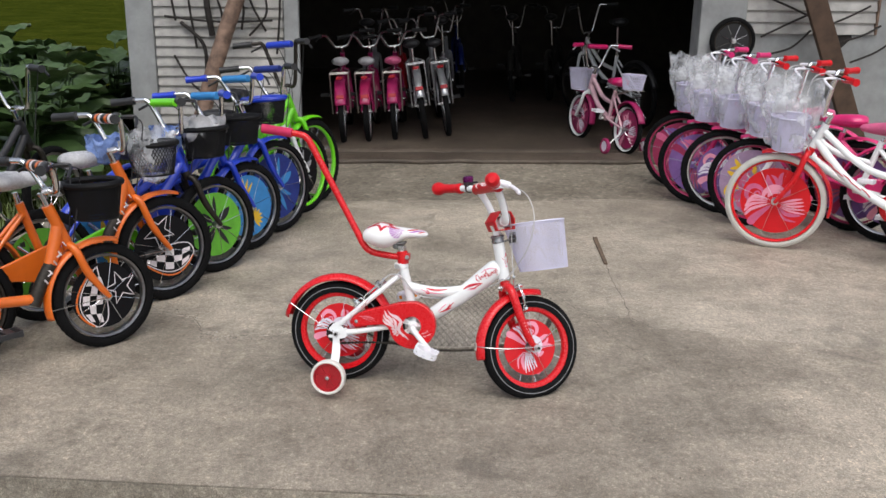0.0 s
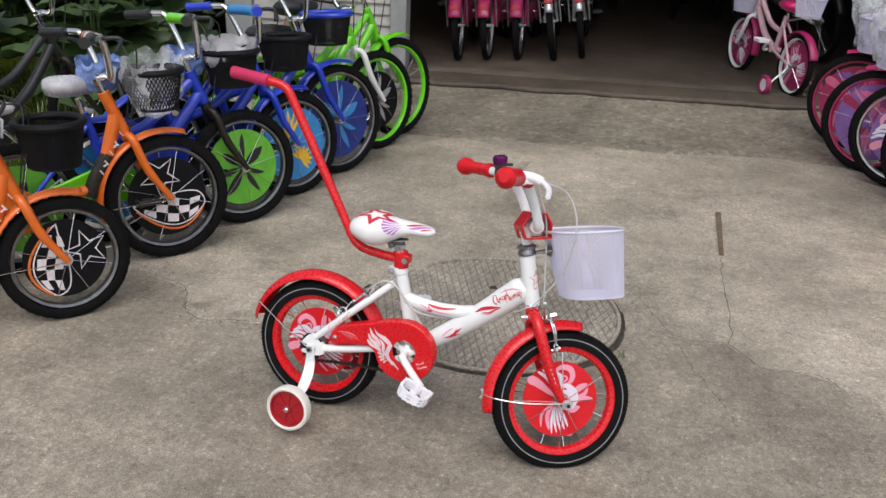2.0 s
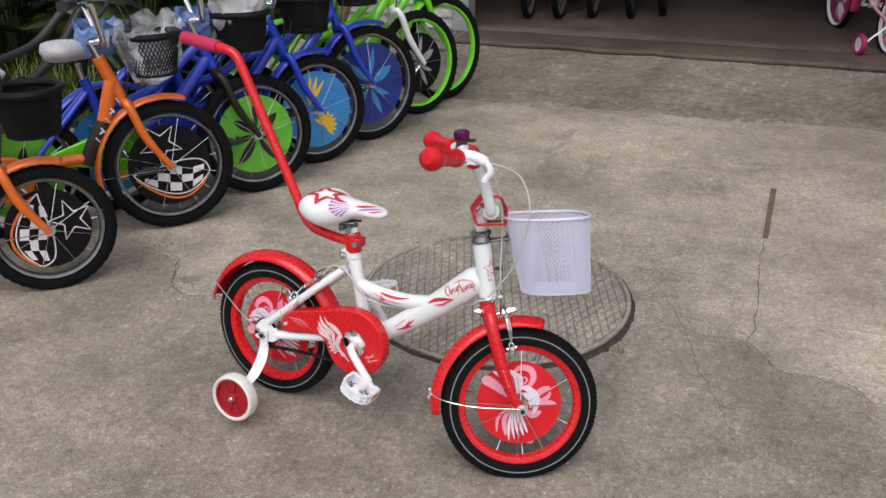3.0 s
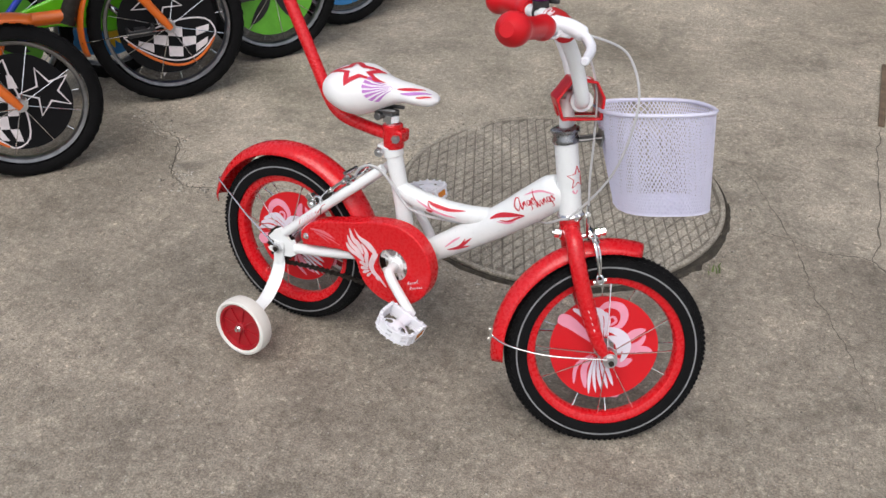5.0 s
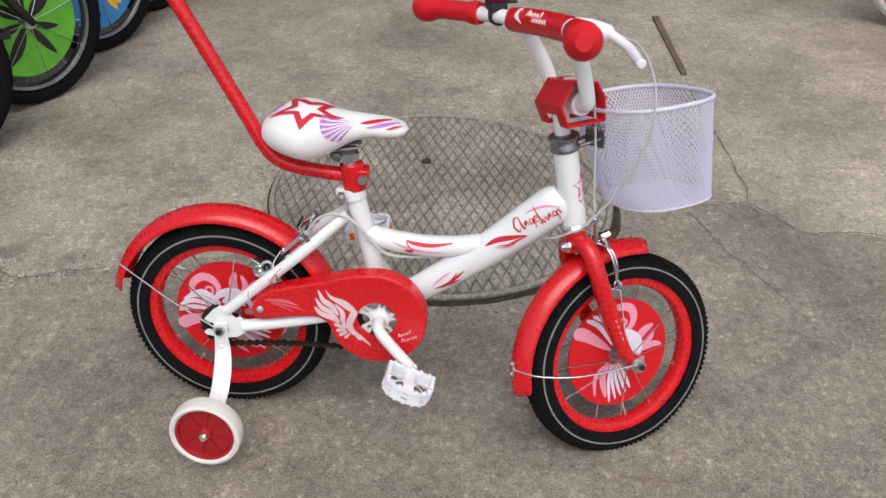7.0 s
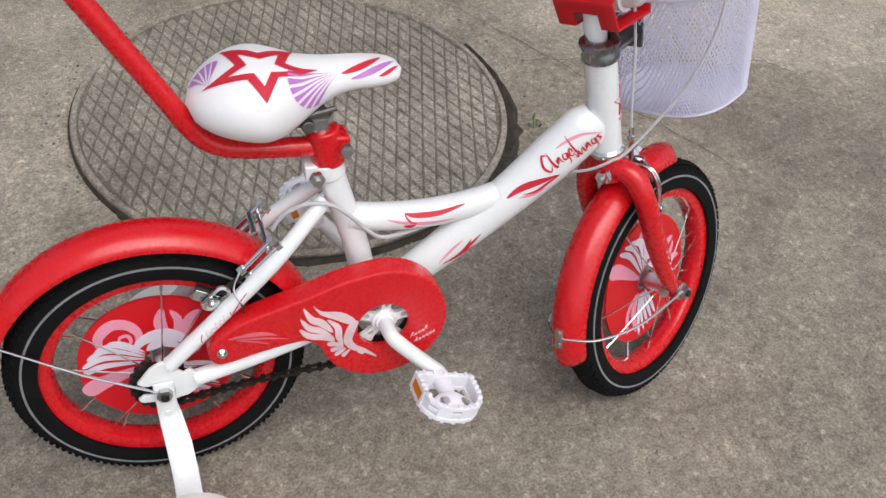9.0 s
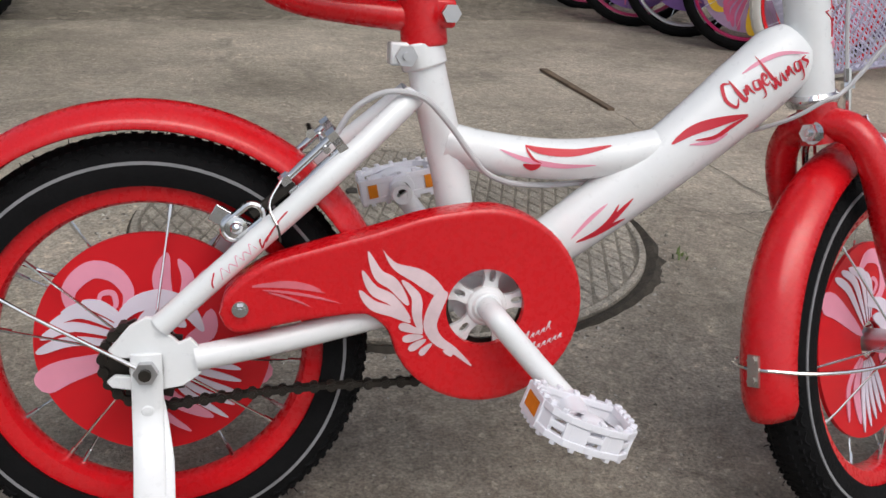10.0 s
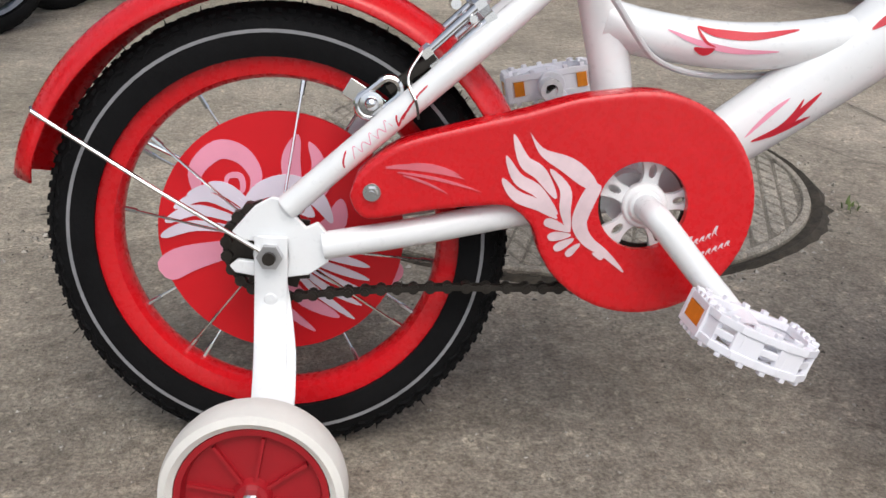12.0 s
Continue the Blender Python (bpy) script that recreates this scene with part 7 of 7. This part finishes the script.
boys.append(row_bike(-1.200, 3.735, 50, 0.220, dict(orange_c, turn=-95, tread=0.046, saddle="grey_bag", wires=44, wire_r=0.0018), -6, 0, label="orange childs bicycle with a star and flag wheel disc", group=LEFT))
boys.append(row_bike(-1.10, 4.12, 54, 0.222, base(frame="blue", fork="black_metal", disc="green_disc", print="splash", pad="green", guard="green", saddle="grey_bag", disc_size=0.82, seat=-0.06, rise=-0.04, tread=0.044, turn=-30, **dark_basket), -6, 0, label="blue and black bicycle with lime green wheel discs", group=LEFT))
boys.append(row_bike(-1.04, 4.48, 58, 0.22, base(frame="blue", fork="blue", fender="blue", disc="light_blue", print="sun", pad="light_blue", grip="blue", guard="blue", disc_size=0.86, seat=-0.08, rise=-0.05, tread=0.042, turn=15, **dark_basket), -6, 0, label="blue childs bicycle with a sky blue sun disc", group=LEFT))
boys.append(row_bike(-0.97, 4.82, 60, 0.245, base(frame="blue", fork="blue", fender="blue", disc="navy", print="splash", ink="light_blue", pad="light_blue", grip="blue", guard="navy", disc_size=0.85, seat=-0.08, rise=-0.06, tread=0.04, **dict(dark_basket, basket_rim="blue")), -6, 0, label="blue bicycle with navy printed discs and blue basket rim", group=LEFT))
boys.append(row_bike(-0.92, 5.24, 64, 0.24, base(frame="green", fork="white", rim="green", disc="disc_black", print="splash", ink="grey_post", pad="navy", grip="black_plastic", disc_size=0.7, seat=-0.06, rise=-0.04, tread=0.042), -6, 0, label="white and green bicycle with lime green rims", group=LEFT))
boys.append(row_bike(-0.90, 5.50, 66, 0.25, base(frame="green", fork="green", fender="green", rim="green", tyre="tyre", pad="blue", guard="green", bar="black_metal", rise=0.05, tread=0.042), -6, 0, label="lime green bicycle with green mudguards and rims", group=LEFT))
left_at = [b[1] for b in boys]
row_bike(-1.68, 3.00, 49, 0.2, base(frame="green", fork="black_metal", fender="black_plastic", guard="green", saddle="grey_bag", rim="black_metal", seat=-0.07, rise=-0.06, tread=0.042, low=True), -6, 0, label="black and lime childs bicycle wedged between two orange ones", group=LEFT)
row_bike(-2.05, 4.55, 80, 0.24, base(frame="black_plastic", fork="black_metal", saddle="grey_bag"), -4, 0, label="black bicycle parked behind the row", group=LEFT)

girl = base(frame="white", fork="white", fender="pink", disc="rose", guard="pink", grip="red_plastic", saddle="white_plastic", pedal="white_plastic", crank="white", cable="cable", lever_mat="white_plastic", basket="wire", basket_mat="row_wire", basket_drop=0.105, basket_h=0.165, wires=64, wire_r=0.0026, seat=-0.09, disc_size=0.88)
bags = []
for x, y, R, st_, spec, lab in (
        (1.60, 4.80, 0.25, 16, dict(fork="red", fender="red", ink="pink_print", ink2="rose", tyre="grey_cream_rubber", rim="red", disc="red_plastic", guard="red", saddle="rose", turn=30, disc_size=0.80, frame_label="white frame with red print", scrolls="red_print"), "white bicycle with red discs and cream tyres"),
        (1.60, 5.23, 0.25, 14, dict(disc="pale_violet", ink="rose", ink2="yellow", rim="dark_pink", turn=80, saddle="rose", tread=0.042), "white girls bicycle with a printed pale disc and dark rims"),
        (1.50, 5.50, 0.25, 14, dict(disc="violet", rim="alloy", turn=10, frame="pink", disc_size=0.74, tread=0.044, saddle="pink"), "pink girls bicycle with violet discs and silver rims"),
        (1.40, 5.72, 0.25, 12, dict(disc="violet", ink="rose", ink2="dark_pink", rim="dark_pink", turn=-50, frame="pink", fork="pink", grip="pink", tread=0.042, saddle="rose"), "pink girls bicycle with violet discs and pink rims"),
        (1.37, 6.12, 0.25, 12, dict(disc="dark_pink", ink="violet", ink2="rose", rim="dark_pink", turn=-50, frame="pink", fork="pink", grip="pink"), "pink girls bicycle at the end of the row")):
    _, at, _ = row_bike(x, y, 145, R, dict(girl, **spec), 5, st_, label=lab, group=RIGHT)
    bags.append(at)


def crumpled(name, centre, size, mat, label, seed, category="bag", open_top=True):
    """A crumpled bag: a loose skin with folds, gathered at the bottom."""
    s = Mesh()

    def at(u, v):
        a = 2 * math.pi * u
        h = v * 1.06
        r = (0.62 + 0.38 * min(1, v * 1.6)) * (1 + 0.10 * v)
        if v < 0.12:
            r *= v / 0.12 * 0.9 + 0.1
        d = Vector((math.cos(a), math.sin(a), 0))
        f = noise.noise(Vector((3 * math.cos(a) + seed, 3 * math.sin(a), v * 4))) * 0.22 + noise.noise(Vector((8 * math.cos(a), 8 * math.sin(a) + seed, v * 6))) * 0.06
        lip = 0.16 * noise.noise(Vector((2.5 * math.cos(a) + seed, 2.5 * math.sin(a), 9))) * v
        return Vector((d.x * size[0] * (r + f), d.y * size[1] * (r + f), size[2] * (h - 0.5 + lip)))

    s.grid(at, 56, 26, True)
    return tagged(part(name, s, mat, m=Matrix.Translation(centre)), label, category)


for i, at in enumerate(bags):
    crumpled("plastic_bag", at + Vector((0.0, 0.0, 0.065)), (0.132, 0.132, 0.35), "bag", "clear crumpled plastic bag pulled over a white bicycle basket", 3.1 * i)

# bicycles in the garage
city = base(frame="dim_pink", fork="dim_pink", fender="dim_pink", rack="zinc", rise=-0.08, seat=-0.08, saddle="grey_bag", guard="dim_pink", tyre="tyre", rim="alloy", fender_w=0.085, rack_r=0.0055, bar_w=0.27, bar_r=0.014)
for x, y, yaw, spec in ((-1.03, 7.30, 97, {}), (-0.84, 7.38, 94, dict(saddle="grey_bag", fender="dark_pink")), (-0.64, 7.49, 94, dict(saddle="rose"))):
    row_bike(x, y, yaw, 0.24, dict(city, **spec), -3, 12, 0.034, True, "pink bicycle with a silver luggage rack, seen from its rear", SHOP)
for x, y, yaw in ((-0.40, 7.58, 97), (-0.22, 7.74, 98)):
    row_bike(x, y, yaw, 0.275, base(frame="silver", fork="silver", fender="silver", rack="silver", saddle="black_plastic", rise=-0.02), -9, 0, 0.034, True, "silver city bicycle with a red rear reflector", SHOP, name="city_bicycle")
row_bike(0.86, 7.80, 114, 0.19, dict(girl, frame="pale_pink", fork="white", fender="dim_pink", rim="white", tyre="tyre", tread=0.024, disc="dim_pink", grip="pink", pad="pink", training="pale_print", training_tyre="dim_pink", saddle="pink", rear_basket="row_wire"), 3, 0, 0.034, label="pale pink childs bicycle with magenta mudguards and training wheels", group=SHOP)
# two at y near 10 are coloured near-black to stand for the deep shade
for x, y, yaw, R, col in ((-0.95, 8.35, 92, 0.26, "silver"), (-0.66, 8.45, 96, 0.26, "dark_red"), (-0.30, 8.6, 90, 0.27, "silver"), (0.35, 9.9, 85, 0.26, "rust_and_shade_black"), (0.75, 10.1, 80, 0.26, "rust_and_shade_black"), (-0.2, 10.2, 95, 0.28, "navy"), (1.42, 8.35, 116, 0.29, "white")):
    row_bike(x, y, yaw, R, base(frame=col, fork=col, fender="black_plastic" if col == "white" else col, rim="black_metal", seat=0.14, rise=0.04), -4, 0, 0.034, True, "bicycle standing in the dark back of the garage", SHOP, name="city_bicycle")

# bags in the baskets and over the saddles of the left row
crumpled("plastic_bag", left_at[1] + Vector((0.0, 0, 0.015)), (0.086, 0.106, 0.20), "bag", "clear crumpled plastic bag in a black bicycle basket", 7.3)
crumpled("plastic_bag", left_at[2] + Vector((0, 0, 0.03)), (0.09, 0.09, 0.18), "grey_bag", "crumpled grey plastic bag in a bicycle basket", 5.2)
crumpled("plastic_bag", boys[2][2] + Vector((0.06, 0.05, 0.02)), (0.065, 0.065, 0.11), "blue_bag", "crumpled blue plastic bag over a bicycle saddle", 2.2)
crumpled("plastic_bag", boys[3][2] + Vector((0.10, 0.06, 0.03)), (0.065, 0.065, 0.11), "blue_bag", "crumpled blue plastic bag over a bicycle saddle", 4.4)
crumpled("plastic_bag", boys[0][2] + Vector((-0.03, -0.03, 0.03)), (0.085, 0.085, 0.11), "bag", "clear plastic bag over a white bicycle saddle", 6.1)

# ---------------------------------------------------------------- things on and before the front wall
post = Mesh()
pp = curve([(-2.08, -0.42, 0.02), (-1.88, -0.27, 0.7), (-1.66, -0.14, 1.35), (-1.48, -0.09, 1.9)], 8)
post.tube([p + Vector((0.012 * noise.noise(p * 5), 0.012 * noise.noise(p * 5 + Vector((3, 1, 0))), 0)) for p in pp], 0.055, 12)
tagged(part("leaning_log", post, "old_wood", m=G), "weathered brown log leaning on the white board wall", "log")
plank = Mesh().box((0, 0, 0), (0.15, 0.045, 2.4))
tagged(part("leaning_plank", plank, "plank_wood", m=G @ pose(2.40, -0.22, 1.08, 8, -27, 0), bevel=0.004), "dark wooden plank leaning on the white board wall", "plank")
spare = empty("hung_tyre", G @ pose(1.83, -0.075, 0.9), "old black bicycle wheel hung on the grey doorway post", "wheel")
row_wheel(spare, "wheel", pose(0, 0, 0), 0.17, dict(rim="black_metal", tyre="tyre", disc="black_print", print="none", disc_size=0.95))
rngb = random.Random(11)


def iron_rod(x0, z0, x1, z1, bow, thick=0.008, label="bent black iron rod hung on the board wall"):
    a, b = Vector((x0, -0.05, z0)), Vector((x1, -0.05, z1))
    mid = (a + b) / 2 + Vector((bow * (z1 - z0), -0.02, -bow * (x1 - x0)))
    tagged(part("iron_rod", Mesh().tube(curve([a, mid, b], 8), thick, 8), "rust_and_shade_black", m=G), label, "rod", "iron rods on the wall")


for k in range(7):
    iron_rod(-2.22 + 0.13 * k, 1.28 + rngb.uniform(-0.05, 0.1), -2.20 + 0.13 * k + rngb.uniform(-0.12, 0.14), 0.86 + rngb.uniform(-0.1, 0.15), rngb.uniform(-0.25, 0.25))
iron_rod(-2.25, 1.02, -1.50, 1.00, 0.03)
iron_rod(-2.2, 0.75, -1.75, 0.45, 0.2)
iron_rod(-1.955, 1.30, -1.925, 0.89, 0.02, 0.022, "thick black iron bar hung on the board wall")
iron_rod(-2.14, 0.98, -1.98, 0.62, -0.2, 0.013)
for x0, z0, x1, z1 in ((2.05, 0.93, 2.45, 1.12), (2.1, 0.80, 2.42, 0.98), (2.5, 1.0, 2.85, 1.16), (2.65, 0.9, 2.95, 1.02), (2.1, 1.2, 2.4, 1.08), (2.75, 0.75, 3.1, 0.95)):
    iron_rod(x0, z0, x1, z1, rngb.uniform(-0.15, 0.15))

# ---------------------------------------------------------------- weeds, grass and cracks
leafs = []
for k in range(3):
    lm = Mesh()

    def leaf_at(u, v, k=k):
        x = u * 0.40
        w = 0.17 * math.sin(math.pi * min(1, 0.12 + u * 0.88)) ** 0.7
        t = (v - 0.5) * 2
        return (x, t * w * (1 + 0.08 * math.sin(u * 14 + k)), 0.05 * abs(t) - 0.10 * u * u + 0.012 * math.sin(u * 17 + t * 4 + k))

    lm.grid(leaf_at, 8, 6)
    d = lm.mesh("leaf", 80)
    d.materials.append(MAT["weed"])
    leafs.append(d)
rngw = random.Random(4)
for k in range(26):
    x, y = rngw.uniform(-4.6, -2.35), rngw.uniform(5.0, 8.8)
    if x > -2.75 and y > 6.2:
        x -= 0.5
    plant = empty("burdock_plant", pose(x, y, -0.06, 0, 0, rngw.uniform(0, 360)), "broad-leaved green weed growing beside the concrete apron", "plant", "weeds by the apron")
    hgt = rngw.uniform(0.45, 0.85)
    for j in range(13):
        a = 137.5 * j
        t = 0.25 + 0.75 * j / 12
        sc = rngw.uniform(0.8, 1.3) * (1.15 - 0.5 * t)
        part("leaf", leafs[j % 3], "weed", plant, m=pose(0.05 * math.cos(radians(a)), 0.05 * math.sin(radians(a)), hgt * t, 0, rngw.uniform(-35, 15), a) @ Matrix.Diagonal((sc, sc, sc, 1)))
        part("leaf_stem", Mesh().tube([(0, 0, 0), (0.05 * math.cos(radians(a)), 0.05 * math.sin(radians(a)), hgt * t)], 0.006, 5), "weed", plant)
blades = Mesh()
rngg = random.Random(8)


def tuft(cx, cy, n, h, spread):
    for _ in range(n):
        x, y, a = cx + rngg.gauss(0, spread), cy + rngg.gauss(0, spread), rngg.uniform(0, 6.28)
        hh, w = h * rngg.uniform(0.5, 1.2), 0.0022
        bx, by = math.cos(a) * hh * 0.55, math.sin(a) * hh * 0.55
        sx, sy = -math.sin(a) * w, math.cos(a) * w
        blades.add([(x - sx, y - sy, -0.004), (x + sx, y + sy, -0.004), (x + bx * 0.4 + sx, y + by * 0.4 + sy, hh * 0.7), (x + bx * 0.4 - sx, y + by * 0.4 - sy, hh * 0.7), (x + bx, y + by, hh)], [(0, 1, 2, 3), (3, 2, 4)])


tuft(0.410, 3.49, 8, 0.018, 0.010)
for _ in range(900):
    tuft(rngg.uniform(-3.6, -2.32), rngg.uniform(3.0, 7.0), 5, 0.09, 0.03)
tagged(part("grass", blades, "grass"), "thin green grass blades at the apron's edge and the manhole", "grass", kind="stuff")

# loose grit on the apron, thickest round the manhole
grit = Mesh()
rngp = random.Random(33)


def pebble(x, y, r):
    z = apron_z(x, y)
    a = rngp.uniform(0, 6.28)
    ring_ = [(x + r * rngp.uniform(0.7, 1.3) * math.cos(a + k * 1.2566), y + r * rngp.uniform(0.7, 1.3) * math.sin(a + k * 1.2566), z) for k in range(5)]
    grit.add(ring_ + [(x + rngp.uniform(-0.3, 0.3) * r, y + rngp.uniform(-0.3, 0.3) * r, z + r * rngp.uniform(0.5, 0.9))], [(k, (k + 1) % 5, 5) for k in range(5)])


for _ in range(420):
    a, d = rngp.uniform(0, 6.28), MR + 0.006 + abs(rngp.gauss(0, 0.03))
    pebble(MX + d * math.cos(a), MY + d * math.sin(a), rngp.uniform(0.0015, 0.0045))
for _ in range(1300):
    pebble(rngp.uniform(-1.4, 1.5), rngp.uniform(2.35, 5.2), rngp.uniform(0.0012, 0.0032))
for _ in range(2600):
    pebble(rngp.uniform(-0.9, 0.9), rngp.uniform(2.42, 3.3), rngp.uniform(0.0008, 0.0022))
for _ in range(260):
    gx = rngp.uniform(-1.25, -0.55)
    pebble(gx, front_edge(gx) + rngp.gauss(0.01, 0.025), rngp.uniform(0.0015, 0.005))
tagged(part("grit", grit, "grit"), "loose pale grit and crumbs of concrete on the apron", "grit", kind="stuff")
